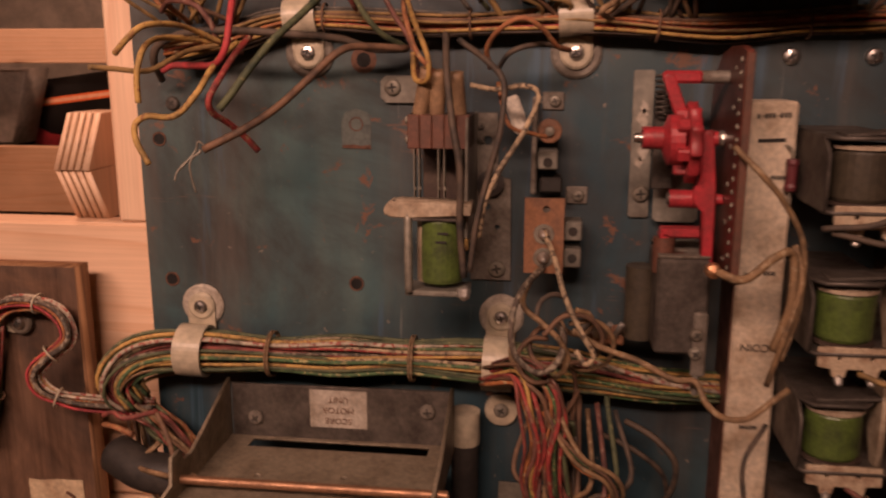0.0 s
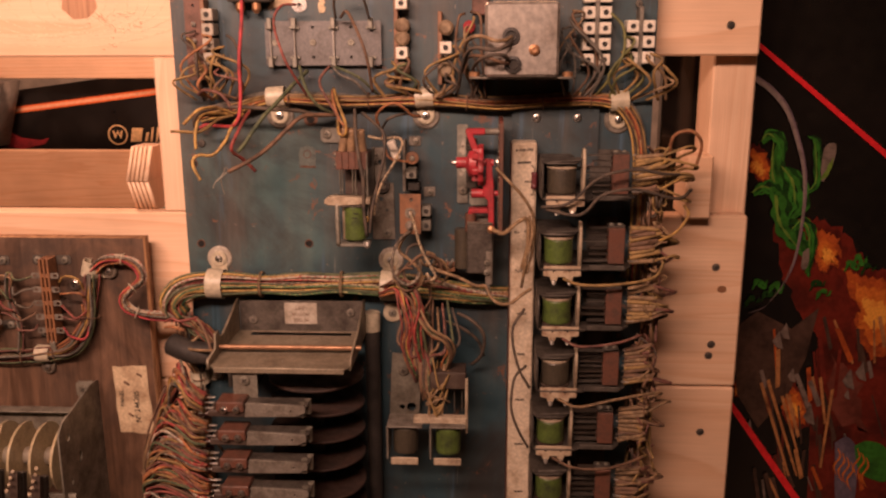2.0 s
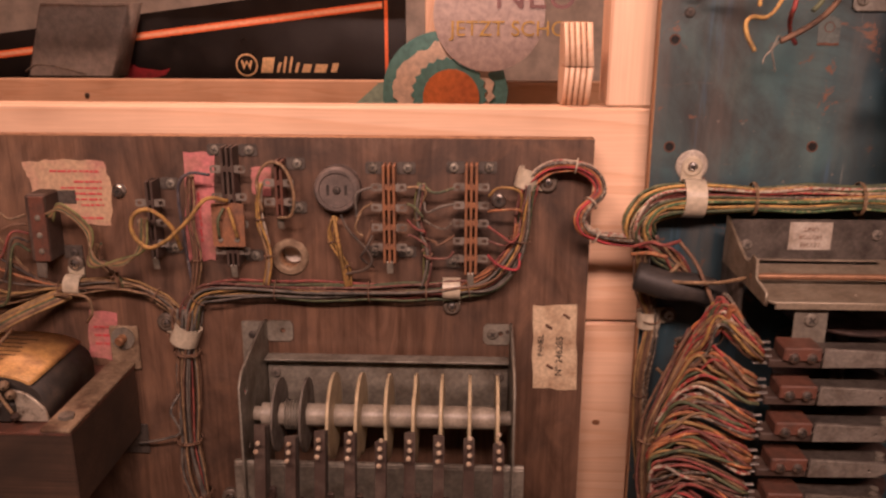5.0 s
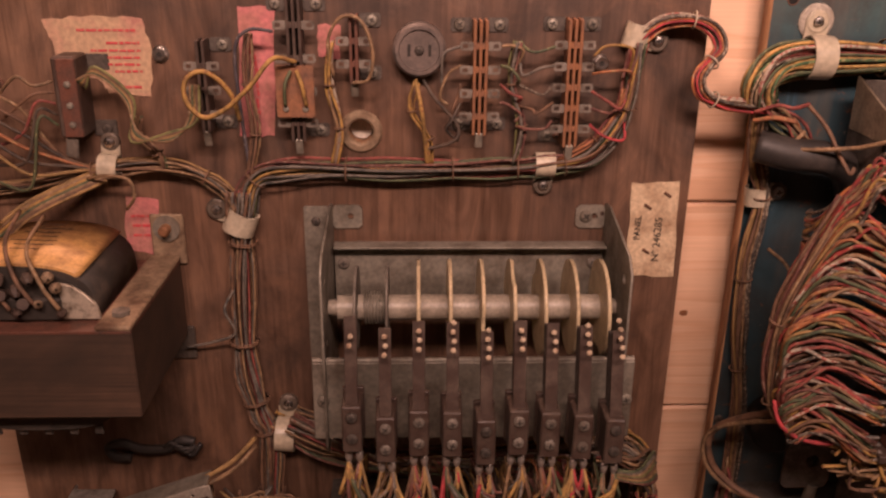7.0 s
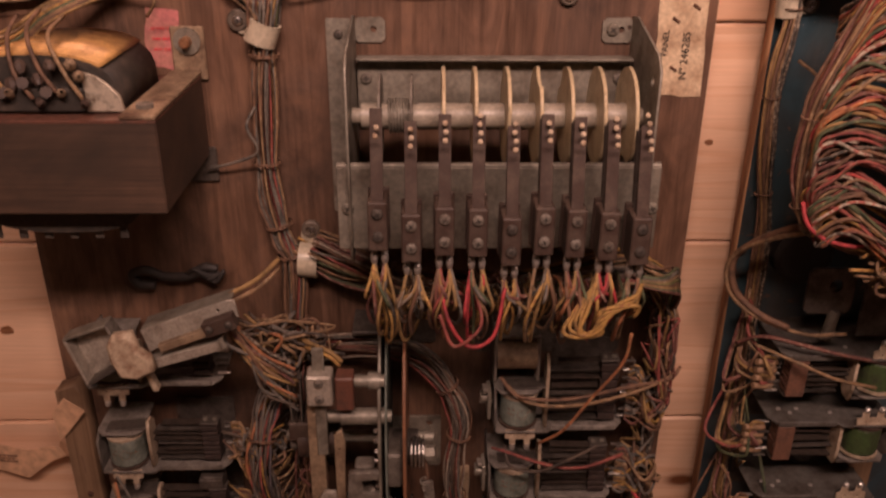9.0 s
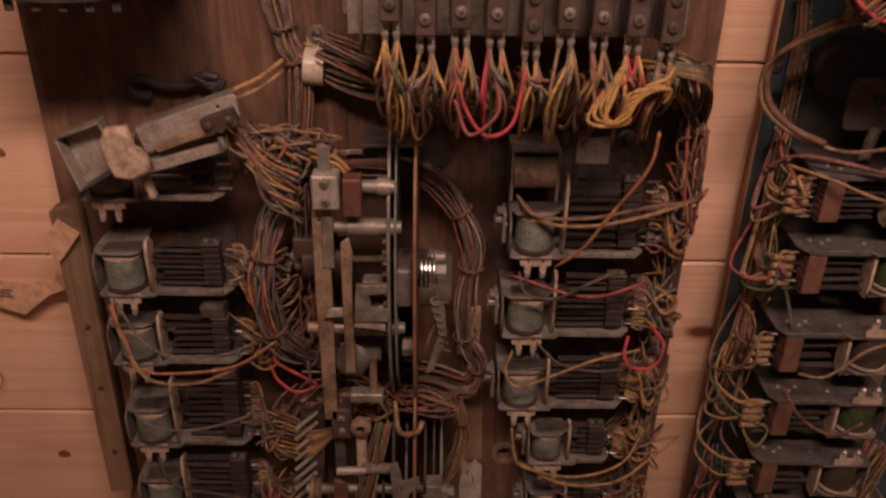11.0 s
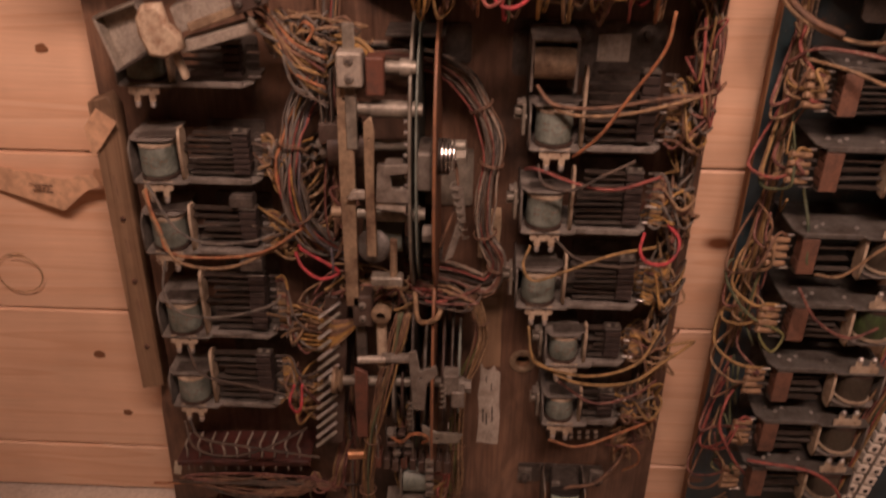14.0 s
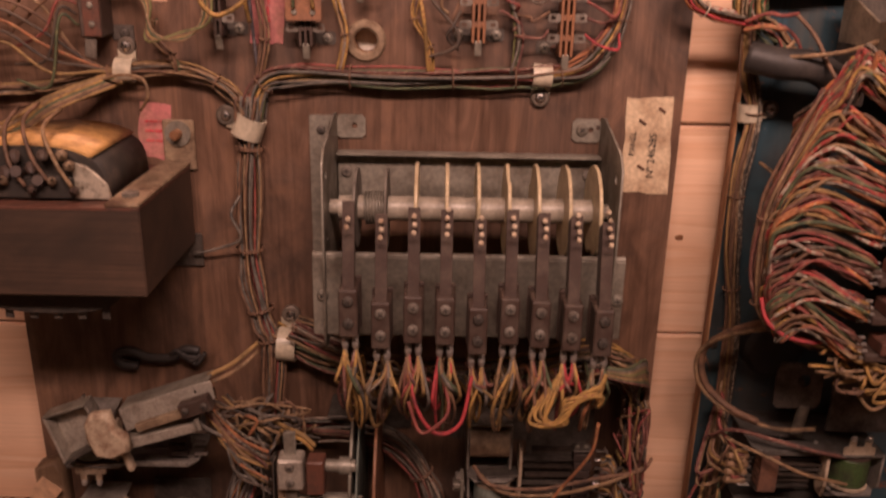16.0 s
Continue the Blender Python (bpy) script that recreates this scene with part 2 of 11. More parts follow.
BRIGHT = grimy("bright_plated_steel", (0.75, 0.73, 0.7), (0.35, 0.32, 0.28), 0.28, 1.0, 0.4, 120.0, 0.05)
BRASS = grimy("copper_brass", (0.55, 0.3, 0.16), (0.25, 0.13, 0.07), 0.42, 0.8, 0.5, 90.0)
SOLDER = grimy("solder_blob", (0.62, 0.6, 0.56), (0.25, 0.22, 0.18), 0.35, 0.8, 0.4, 300.0)
BAKELITE = grimy("brown_bakelite", (0.052, 0.033, 0.025), (0.095, 0.070, 0.052), 0.6, 0, 0.45, 70.0)
BAKE_RED = grimy("red_brown_bakelite", (0.125, 0.052, 0.034), (0.06, 0.035, 0.025), 0.55, 0, 0.5, 90.0)
PHENOLIC = grimy("phenolic_board", (0.24, 0.115, 0.06), (0.11, 0.06, 0.04), 0.5, 0, 0.45, 70.0)
# Also fills holes and slots: flat black pieces painted for the shade inside.
DARK = grimy("black_grime_and_holes", (0.02, 0.017, 0.014), (0.04, 0.032, 0.025), 0.7, 0, 0.4, 60.0)
RUBBER = grimy("black_tape", (0.028, 0.025, 0.023), (0.055, 0.045, 0.038), 0.6, 0, 0.5, 40.0)
FISH = grimy("cream_fibre", (0.44, 0.36, 0.26), (0.2, 0.14, 0.09), 0.7, 0, 0.55, 80.0)
# Black of the flat discs that stand for shade in uncut bolt holes.
VOID = grimy("hole_shade", (0.004, 0.0035, 0.003), (0.008, 0.006, 0.005), 0.9, 0, 0.4, 90.0)
WORN_BLUE = grimy("worn_blue_grey", (0.105, 0.125, 0.115), (0.05, 0.06, 0.06), 0.6, 0, 0.5, 90.0)
NYLON = grimy("nylon_clamp", (0.45, 0.40, 0.30), (0.33, 0.27, 0.19), 0.38, 0, 0.3, 25.0, 0.02)
WAFER = grimy("red_brown_wafer", (0.115, 0.034, 0.024), (0.045, 0.02, 0.016), 0.36, 0, 0.5, 45.0)
SCUFFED = grimy("scuffed_steel_plate", (0.30, 0.29, 0.25), (0.12, 0.105, 0.085), 0.42, 0.45, 0.55, 24.0)
STACK_BROWN = grimy("worn_fibre_stack", (0.15, 0.075, 0.048), (0.075, 0.042, 0.03), 0.6, 0, 0.5, 70.0)
SLEEVE = grimy("varnished_sleeve", (0.27, 0.175, 0.10), (0.15, 0.09, 0.05), 0.55, 0, 0.5, 60.0)
PAPER = grimy("yellowed_paper", (0.56, 0.44, 0.29), (0.30, 0.20, 0.12), 0.8, 0, 0.45, 45.0)
LABEL = grimy("grubby_label", (0.42, 0.38, 0.32), (0.24, 0.2, 0.15), 0.7, 0, 0.5, 60.0)
PINK = grimy("pink_fuse_label", (0.50, 0.17, 0.17), (0.30, 0.17, 0.12), 0.75, 0, 0.6, 45.0)
STAINED = grimy("stained_paper", (0.46, 0.32, 0.20), (0.42, 0.19, 0.16), 0.8, 0, 0.5, 38.0)
GRIMY_GREEN = grimy("grimy_green_wrap", (0.05, 0.085, 0.028), (0.03, 0.032, 0.018), 0.5, 0, 0.6, 70.0)
SHELF_DARK = grimy("sooty_blue_steel", (0.135, 0.128, 0.115), (0.06, 0.048, 0.038), 0.6, 0.35, 0.6, 55.0)
RING_LINE = grimy("pine_growth_line", (0.66, 0.475, 0.32), (0.6, 0.42, 0.27), 0.5, 0, 0.5, 60.0, 0)
KNOT_SOFT = wood("soft_knot", (0.42, 0.23, 0.13), (0.30, 0.15, 0.08), "z", 0.5, 30.0, knots=False, fine=0.2)
GREEN_TAPE = grimy("green_coil_wrap", (0.085, 0.13, 0.03), (0.032, 0.042, 0.016), 0.45, 0, 0.6, 75.0)
DARK_TAPE = grimy("dark_coil_wrap", (0.06, 0.05, 0.035), (0.035, 0.028, 0.02), 0.45, 0, 0.5, 55.0)
PALE_TAPE = grimy("blue_grey_coil_wrap", (0.19, 0.22, 0.19), (0.08, 0.09, 0.07), 0.55, 0, 0.6, 60.0)
MINT_TAPE = grimy("mint_coil_wrap", (0.48, 0.60, 0.52), (0.3, 0.36, 0.3), 0.5, 0, 0.3, 60.0)
RED_PLASTIC = grimy("red_plastic", (0.36, 0.032, 0.042), (0.16, 0.022, 0.024), 0.42, 0, 0.5, 90.0, 0.1)
WHITE_PLASTIC = grimy("white_terminal_plastic", (0.7, 0.65, 0.56), (0.42, 0.36, 0.28), 0.4, 0, 0.3, 120.0, 0.05)
CREAM_DISC = grimy("cream_cam_disc", (0.52, 0.43, 0.27), (0.33, 0.25, 0.15), 0.4, 0, 0.4, 60.0)
AXLE = grimy("cloudy_axle", (0.33, 0.295, 0.235), (0.2, 0.17, 0.13), 0.45, 0.0, 0.5, 50.0)
SOCKET = grimy("grey_brown_socket", (0.10, 0.082, 0.072), (0.17, 0.13, 0.11), 0.55, 0, 0.5, 60.0)
RUST = grimy("rust_ring", (0.13, 0.06, 0.035), (0.05, 0.03, 0.022), 0.85, 0, 0.6, 220.0)
CARD = grimy("brown_card", (0.6, 0.39, 0.24), (0.52, 0.32, 0.19), 0.8, 0, 0.35, 18.0)
BLACK_INK = grimy("black_ink", (0.02, 0.018, 0.016), (0.05, 0.04, 0.03), 0.7, 0, 0.3, 100.0, 0)
RED_INK = grimy("red_ink", (0.5, 0.06, 0.07), (0.5, 0.15, 0.12), 0.7, 0, 0.5, 100.0, 0)
TRANS_WRAP = grimy("amber_varnished_paper", (0.58, 0.34, 0.12), (0.26, 0.135, 0.055), 0.5, 0, 0.55, 70.0, 0.35)
STRAP = grimy("rusty_strap", (0.30, 0.225, 0.145), (0.10, 0.058, 0.034), 0.65, 0.25, 0.62, 46.0, 0.4)
SOOT_TAPE = grimy("sooty_tape", (0.03, 0.026, 0.022), (0.075, 0.055, 0.04), 0.65, 0, 0.45, 60.0, 0.4)
DUST_STEEL = grimy("grey_dusted_steel", (0.225, 0.207, 0.182), (0.09, 0.077, 0.062), 0.75, 0.2, 0.6, 60.0)
PALE_STEEL = grimy("pale_scuffed_steel", (0.42, 0.385, 0.325), (0.2, 0.17, 0.135), 0.5, 0.4, 0.5, 60.0)
CLAMP_TAB = grimy("dirty_steel_tab", (0.17, 0.14, 0.11), (0.07, 0.055, 0.042), 0.5, 0.3, 0.6, 90.0)
STRIP_FIBRE = grimy("orange_brown_fibre", (0.25, 0.115, 0.055), (0.12, 0.06, 0.035), 0.5, 0, 0.5, 120.0)
TRAY = grimy("dusty_tan_steel", (0.29, 0.245, 0.18), (0.17, 0.135, 0.095), 0.5, 0.35, 0.55, 50.0)
COPPER = grimy("tarnished_copper", (0.36, 0.2, 0.115), (0.2, 0.11, 0.065), 0.42, 0.6, 0.5, 90.0)
# Near-black brown that holds the shade the cam wheels stand in.
SHADED_DISC = grimy("shaded_cam_disc", (0.045, 0.024, 0.018), (0.018, 0.012, 0.010), 0.7, 0, 0.5, 60.0)
RUSTY_CREAM = grimy("rust_stained_cream", (0.46, 0.37, 0.26), (0.17, 0.085, 0.045), 0.7, 0, 0.5, 110.0)
FOIL = grimy("crumpled_foil", (0.62, 0.56, 0.45), (0.12, 0.09, 0.06), 0.4, 0.5, 0.5, 160.0, 0.9)


def cloth_wire(name, base, tracer=None, share=0.62, clean=0.42):
    """Cloth-covered wire: a ground colour, tracer flecks and grime."""
    m, nt, b = material("wire_" + name, 0.72)
    v = coords(nt, (1, 1, 1))
    col = None
    fleck = noise_tex(nt, v, 330.0, 2, 0.5)
    if tracer:
        col = mix(nt, ramp(nt, fleck, [(share - 0.04, (0, 0, 0)), (share, (1, 1, 1))]), base, tracer)
    grime = noise_tex(nt, v, 95.0, 5, 0.68)
    worn = mix(nt, clean, col if col else base, (0.17, 0.115, 0.075))
    dark = tuple(c * 0.22 + 0.012 for c in base)
    col = mix(nt, ramp(nt, grime, [(0.43, (0, 0, 0)), (0.66, (0.92, 0.92, 0.92))]), worn, dark)
    nt.links.new(col, b.inputs["Base Color"])
    bump(nt, b, fleck, 0.3, 0.0004)
    return m


WIRE = {
    "yellow": cloth_wire("yellow", (0.44, 0.26, 0.06), (0.30, 0.13, 0.04), clean=0.2),
    "gold": cloth_wire("gold", (0.40, 0.245, 0.07)),
    "tan": cloth_wire("tan", (0.30, 0.18, 0.08), (0.45, 0.33, 0.19)),
    "brown": cloth_wire("brown", (0.17, 0.08, 0.04)),
    "orange": cloth_wire("orange", (0.45, 0.15, 0.045), (0.5, 0.3, 0.12)),
    "red": cloth_wire("red", (0.30, 0.045, 0.04), (0.30, 0.13, 0.10), 0.62, 0.3),
    "bright_red": cloth_wire("bright_red", (0.44, 0.04, 0.05), clean=0.08),
    "maroon": cloth_wire("maroon", (0.16, 0.03, 0.028), (0.3, 0.18, 0.14)),
    "green": cloth_wire("green", (0.04, 0.10, 0.035), (0.3, 0.3, 0.12), 0.68),
    "lime": cloth_wire("lime", (0.17, 0.2, 0.045)),
    "black": cloth_wire("black", (0.03, 0.027, 0.024)),
    "black_white": cloth_wire("black_white", (0.04, 0.037, 0.032), (0.38, 0.34, 0.26), 0.56),
    "grey": cloth_wire("grey", (0.12, 0.125, 0.115), (0.24, 0.24, 0.21)),
    "white": cloth_wire("white", (0.42, 0.37, 0.29), (0.28, 0.12, 0.08), 0.62),
    "fresh_red": cloth_wire("fresh_red", (0.34, 0.04, 0.035), (0.36, 0.2, 0.12), clean=0.08),
    "fresh_yellow": cloth_wire("fresh_yellow", (0.5, 0.31, 0.09), (0.3, 0.14, 0.05), clean=0.08),
    "fresh_white": cloth_wire("fresh_white", (0.5, 0.43, 0.33), (0.34, 0.08, 0.06), 0.56, 0.1),
    "fresh_green": cloth_wire("fresh_green", (0.06, 0.14, 0.05), (0.4, 0.36, 0.16), 0.6, 0.1),
    "fresh_orange": cloth_wire("fresh_orange", (0.46, 0.16, 0.05), (0.5, 0.36, 0.2), clean=0.1),
    "tan_black": cloth_wire("tan_black", (0.46, 0.35, 0.22), (0.07, 0.05, 0.035), 0.57, 0.1),
    "blue": cloth_wire("blue", (0.035, 0.05, 0.09), (0.2, 0.2, 0.2), 0.66),
}


# ---- helpers for building ----
def catmull(pts, per=6):
    p = [Vector(q) for q in pts]
    if len(p) < 3:
        return [p[0].lerp(p[-1], i / per) for i in range(per + 1)]
    p = [p[0] * 2 - p[1]] + p + [p[-1] * 2 - p[-2]]
    out = []
    for i in range(1, len(p) - 2):
        a, b, c, d = p[i - 1:i + 3]
        for k in range(per):
            t = k / per
            out.append(0.5 * ((2 * b) + (c - a) * t + (2 * a - 5 * b + 4 * c - d) * t * t + (3 * b - a - 3 * c + d) * t ** 3))
    out.append(p[-2])
    return out


def sweep(bm, line, r, seg=6, close=True):
    """A round tube along a line of points."""
    ring, up = None, None
    for i, q in enumerate(line):
        d = (line[min(i + 1, len(line) - 1)] - line[max(i - 1, 0)])
        d = d.normalized() if d.length > 1e-9 else Vector((0, 0, 1))
        if up is None:
            up = Vector((0, 0, 1)) if abs(d.z) < 0.9 else Vector((1, 0, 0))
        a = d.cross(up)
        a = a.normalized() if a.length > 1e-6 else d.orthogonal().normalized()
        b = a.cross(d)
        up = b
        rr = r[i] if isinstance(r, (list, tuple)) else r
        cur = [bm.verts.new(q + (a * math.cos(k * math.tau / seg) + b * math.sin(k * math.tau / seg)) * rr) for k in range(seg)]
        if ring:
            for k in range(seg):
                f = bm.faces.new((ring[k], ring[(k + 1) % seg], cur[(k + 1) % seg], cur[k]))
                f.smooth = True
        elif close:
            bm.faces.new(cur[::-1])
        ring = cur
    if close:
        bm.faces.new(ring)
    return bm


def tube(bm, pts, r, seg=6, per=6):
    return sweep(bm, catmull(pts, per), r, seg)


def box(bm, c, s, bev=0.0, rot=None):
    """A box with centre c and size s; bev: width of its rounded edges; rot: a rotation about its centre."""
    t = bmesh.new()
    bmesh.ops.create_cube(t, size=1)
    bmesh.ops.scale(t, vec=s, verts=t.verts)
    if bev:
        bmesh.ops.bevel(t, geom=t.edges[:], offset=bev, segments=1, affect="EDGES", profile=0.6)
    if rot is not None:
        bmesh.ops.transform(t, matrix=rot.to_4x4(), verts=t.verts)
    bmesh.ops.translate(t, vec=c, verts=t.verts)
    return join(bm, t)


def join(bm, t):
    vs = {}
    for v in t.verts:
        vs[v] = bm.verts.new(v.co)
    for f in t.faces:
        try:
            g = bm.faces.new([vs[v] for v in f.verts])
            g.smooth = f.smooth
        except ValueError:
            pass
    t.free()
    return bm


def cyl(bm, p0, p1, r, seg=16, r2=None):
    p0, p1 = Vector(p0), Vector(p1)
    r2 = r if r2 is None else r2
    d = (p1 - p0).normalized()
    a = d.orthogonal().normalized()
    b = d.cross(a)
    rings = []
    for q, rr in ((p0, r), (p1, r2)):
        rings.append([bm.verts.new(q + (a * math.cos(k * math.tau / seg) + b * math.sin(k * math.tau / seg)) * rr) for k in range(seg)])
    for k in range(seg):
        f = bm.faces.new((rings[0][k], rings[0][(k + 1) % seg], rings[1][(k + 1) % seg], rings[1][k]))
        f.smooth = seg > 8
    for ring in rings:
        c = [bm.verts.new(v.co) for v in ring]
        bm.faces.new(c)
    return bm


def turned(bm, profile, at, axis, seg=24):
    """A body of revolution: profile rows (radius, height along axis) from at."""
    at, d = Vector(at), Vector(axis).normalized()
    a = d.orthogonal().normalized()
    b = d.cross(a)
    last = None
    for r, h in profile:
        ring = [bm.verts.new(at + d * h + (a * math.cos(k * math.tau / seg) + b * math.sin(k * math.tau / seg)) * max(r, 1e-5)) for k in range(seg)]
        if last:
            for k in range(seg):
                bm.faces.new((last[k], last[(k + 1) % seg], ring[(k + 1) % seg], ring[k]))
        last = ring
    return bm


def sheet(outline, holes=(), thick=0.0015, lay="xz", at=(0, 0, 0), bev=0.0):
    """A sheet cut to an outline, with round holes (a, b, r) or polygons through it. lay 'xz': it stands facing the viewer, 'xy': it lies flat, 'yz': it stands edge on."""
    cu = bpy.data.curves.new("tmp", "CURVE")
    cu.dimensions, cu.fill_mode, cu.extrude = "2D", "BOTH", thick / 2 - bev
    cu.bevel_depth, cu.bevel_resolution = bev, 0
    loops = [outline] + [[(a + r * math.cos(k * math.tau / 18), b + r * math.sin(k * math.tau / 18)) for k in range(18)] if not isinstance(h[0], (tuple, list)) else h
                         for h in holes for a, b, r in ([h] if not isinstance(h[0], (tuple, list)) else [(0, 0, 0)])]
    for lp in loops:
        sp = cu.splines.new("POLY")
        sp.points.add(len(lp) - 1)
        for p, q in zip(sp.points, lp):
            p.co = (q[0], q[1], 0, 1)
        sp.use_cyclic_u = True
    ob = bpy.data.objects.new("tmp", cu)
    me = bpy.data.meshes.new_from_object(ob)
    bm = bmesh.new()
    bm.from_mesh(me)
    bpy.data.objects.remove(ob), bpy.data.curves.remove(cu), bpy.data.meshes.remove(me)
    m = {"xz": Matrix(((1, 0, 0, 0), (0, 0, -1, 0), (0, 1, 0, 0), (0, 0, 0, 1))),
         "xy": Matrix.Identity(4),
         "yz": Matrix(((0, 0, 1, 0), (1, 0, 0, 0), (0, 1, 0, 0), (0, 0, 0, 1)))}[lay]
    bmesh.ops.transform(bm, matrix=Matrix.Translation(at) @ m, verts=bm.verts)
    bmesh.ops.remove_doubles(bm, verts=bm.verts, dist=1e-6)
    return bm


def rect(x0, z0, x1, z1, c=0.0):
    """Corners of a rectangle, cut at c."""
    if not c:
        return [(x0, z0), (x1, z0), (x1, z1), (x0, z1)]
    return [(x0 + c, z0), (x1 - c, z0), (x1, z0 + c), (x1, z1 - c), (x1 - c, z1), (x0 + c, z1), (x0, z1 - c), (x0, z0 + c)]


def part(name, bm, mat, parent=None, label=""):
    me = bpy.data.meshes.new(name)
    bmesh.ops.recalc_face_normals(bm, faces=bm.faces)
    bm.to_mesh(me)
    bm.free()
    me.materials.append(mat)
    ob = new(name, me)
    ob.parent = parent
    if label:
        ob["label"] = label
    return ob


def thing(name, label, category, at=(0, 0, 0), rot=(0, 0, 0), group="", kind=""):
    ob = new(name)
    ob.empty_display_size = 0.01
    ob.matrix_basis = pose(*at, *rot)
    return tagged(ob, label, category, group, kind)


def solid(name, bm, mat, label, category, at=(0, 0, 0), rot=(0, 0, 0), group="", kind=""):
    ob = part(name, bm, mat)
    ob.matrix_basis = pose(*at, *rot)
    return tagged(ob, label, category, group, kind)


B = bmesh.new


def screw_bm(r=0.004, h=0.0025, slot="cross"):
    """A screw head facing -y, its seat at the origin."""
    bm = B()
    turned(bm, [(r, 0), (r, h * 0.4), (r * 0.8, h * 0.85), (r * 0.45, h), (0.0, h)], (0, 0, 0), (0, -1, 0), 14)
    box(bm, (0, -h, 0), (r * 1.1, 0.0003, r * 0.22))
    if slot == "cross":
        box(bm, (0, -h - 0.0001, 0), (r * 0.22, 0.0003, r * 1.1))
    return bm


_screw = {}


def screw(at, parent=None, r=0.004, mat=None, label="dull plated screw head"):
    """A screw in a board (a thing) or in a part's parent."""
    mat = mat or BRIGHT
    key = (round(r, 4), mat.name)
    if key not in _screw:
        bm = screw_bm(r)
        me = bpy.data.meshes.new("screw")
        bmesh.ops.recalc_face_normals(bm, faces=bm.faces)
        bm.to_mesh(me), bm.free()
        me.materials.append(mat)
        me.materials.append(DARK)
        slots = [p for p in me.polygons if len(p.vertices) == 4 and p.index >= len(me.polygons) - 12]
        for p in slots:
            p.material_index = 1
        _screw[key] = me
    ob = new("screw", _screw[key])
    ob.parent = parent
    ob.matrix_basis = pose(*at, 0, random.uniform(0, 90), 0)
    if not parent:
        tagged(ob, label, "screw", "screws")
    return ob


def wire(pts, r=0.0013, col="tan", parent=None, seg=6, per=6, name="wire"):
    return part(name, tube(B(), pts, r, seg, per), WIRE[col], parent)


def strand(parent, place, col, r, *pts):
    """One wire of a harness through points given in the room; place turns them into the harness's own space."""
    return wire([place(*p) for p in pts], r, col, parent, per=7)


def tangle(parent, centre, size, n, cols, seed, along=(1, 0, -0.2), r=0.0012):
    """n loose wires that wander through a flattened cloud round centre (in the parent's space), mostly along one direction, some curling back."""
    rnd = random.Random(seed)
    c, d = Vector(centre), Vector(along).normalized()
    for k in range(n):
        def spot(q):
            return c + Vector((rnd.uniform(-1, 1) * size[0] * 0.45, rnd.uniform(-1, 1) * size[1] * 0.5, rnd.uniform(-1, 1) * size[2] * 0.5)) + Vector((d.x * size[0], d.y * size[1], d.z * size[2])) * q
        qs = [-0.6, -0.25, 0.15, 0.5, 0.62] if k % 3 else [-0.5, 0.1, 0.55, 0.25, -0.2]
        wire([spot(q * rnd.uniform(0.7, 1.1)) for q in qs], r * rnd.uniform(0.85, 1.2), rnd.choice(cols), parent, per=5)


def harness(name, label, at=(0, 0, 0), group=""):
    return thing(name, label, "wire harness", at, group=group)


def bundle(parent, path, radius, n, cols, wr=0.0013, ties=(), seed=1, flat=1.0, twist=0.6, per=5, taper=None, tie_mat=None, loose=1.0, even=False):
    """n wires side by side along a path, laced with ties at the given shares of its length."""
    rnd = random.Random(seed)
    line = catmull(path, per)
    m = len(line)
    frames, up = [], Vector((0, -1, 0))
    for i in range(m):
        d = (line[min(i + 1, m - 1)] - line[max(i - 1, 0)]).normalized()
        a = d.cross(up)
        a = a.normalized() if a.length > 1e-6 else d.orthogonal().normalized()
        up = a.cross(d)
        frames.append((a, up.copy()))
    for k in range(n):
        rho, th = radius * math.sqrt((k + 0.5) / n), k * 2.39996 + rnd.uniform(-0.3, 0.3)
        ph, wob = rnd.uniform(0, 6.28), rnd.uniform(0.2, 0.75) * radius * loose
        tw = rnd.uniform(-twist, twist)
        pts = []
        for i in range(m):
            s = i / (m - 1)
            a, b = frames[i]
            th2 = th + tw * math.sin(3 * s + ph)
            pull = min([1.0] + [0.75 + 4 * abs(s - q) for q in ties])
            o = rho * pull * (taper(s) if taper else 1.0)
            u = o * math.cos(th2) + wob * pull * 0.5 * math.sin((7 + 4 * (k % 3)) * s + ph)
            w = o * math.sin(th2) + wob * pull * 0.5 * math.cos(8 * s + ph)
            pts.append(line[i] + a * u * flat + b * w)
        col = rnd.choice(cols)
        part("wire", sweep(B(), pts, wr * rnd.uniform(0.72, 1.08), 6), WIRE[cols[(k * 5 + k // len(cols)) % len(cols)] if even else col], parent)
    for q in ties:
        i = min(m - 2, max(1, round(q * (m - 1))))
        a, b = frames[i]
        bm = B()
        rr = radius * 1.02 + wr * 0.5
        for off in ((0,) if radius < 0.009 else (-1, 1)):
            c = line[i] + (line[i + 1] - line[i]).normalized() * off * 0.0008
            sweep(bm, [c + a * rr * flat * math.cos(t * math.tau / 18) + b * rr * math.sin(t * math.tau / 18) for t in range(19)], 0.0007, 5)
        part("lacing_tie", bm, tie_mat or WIRE["brown"], parent)


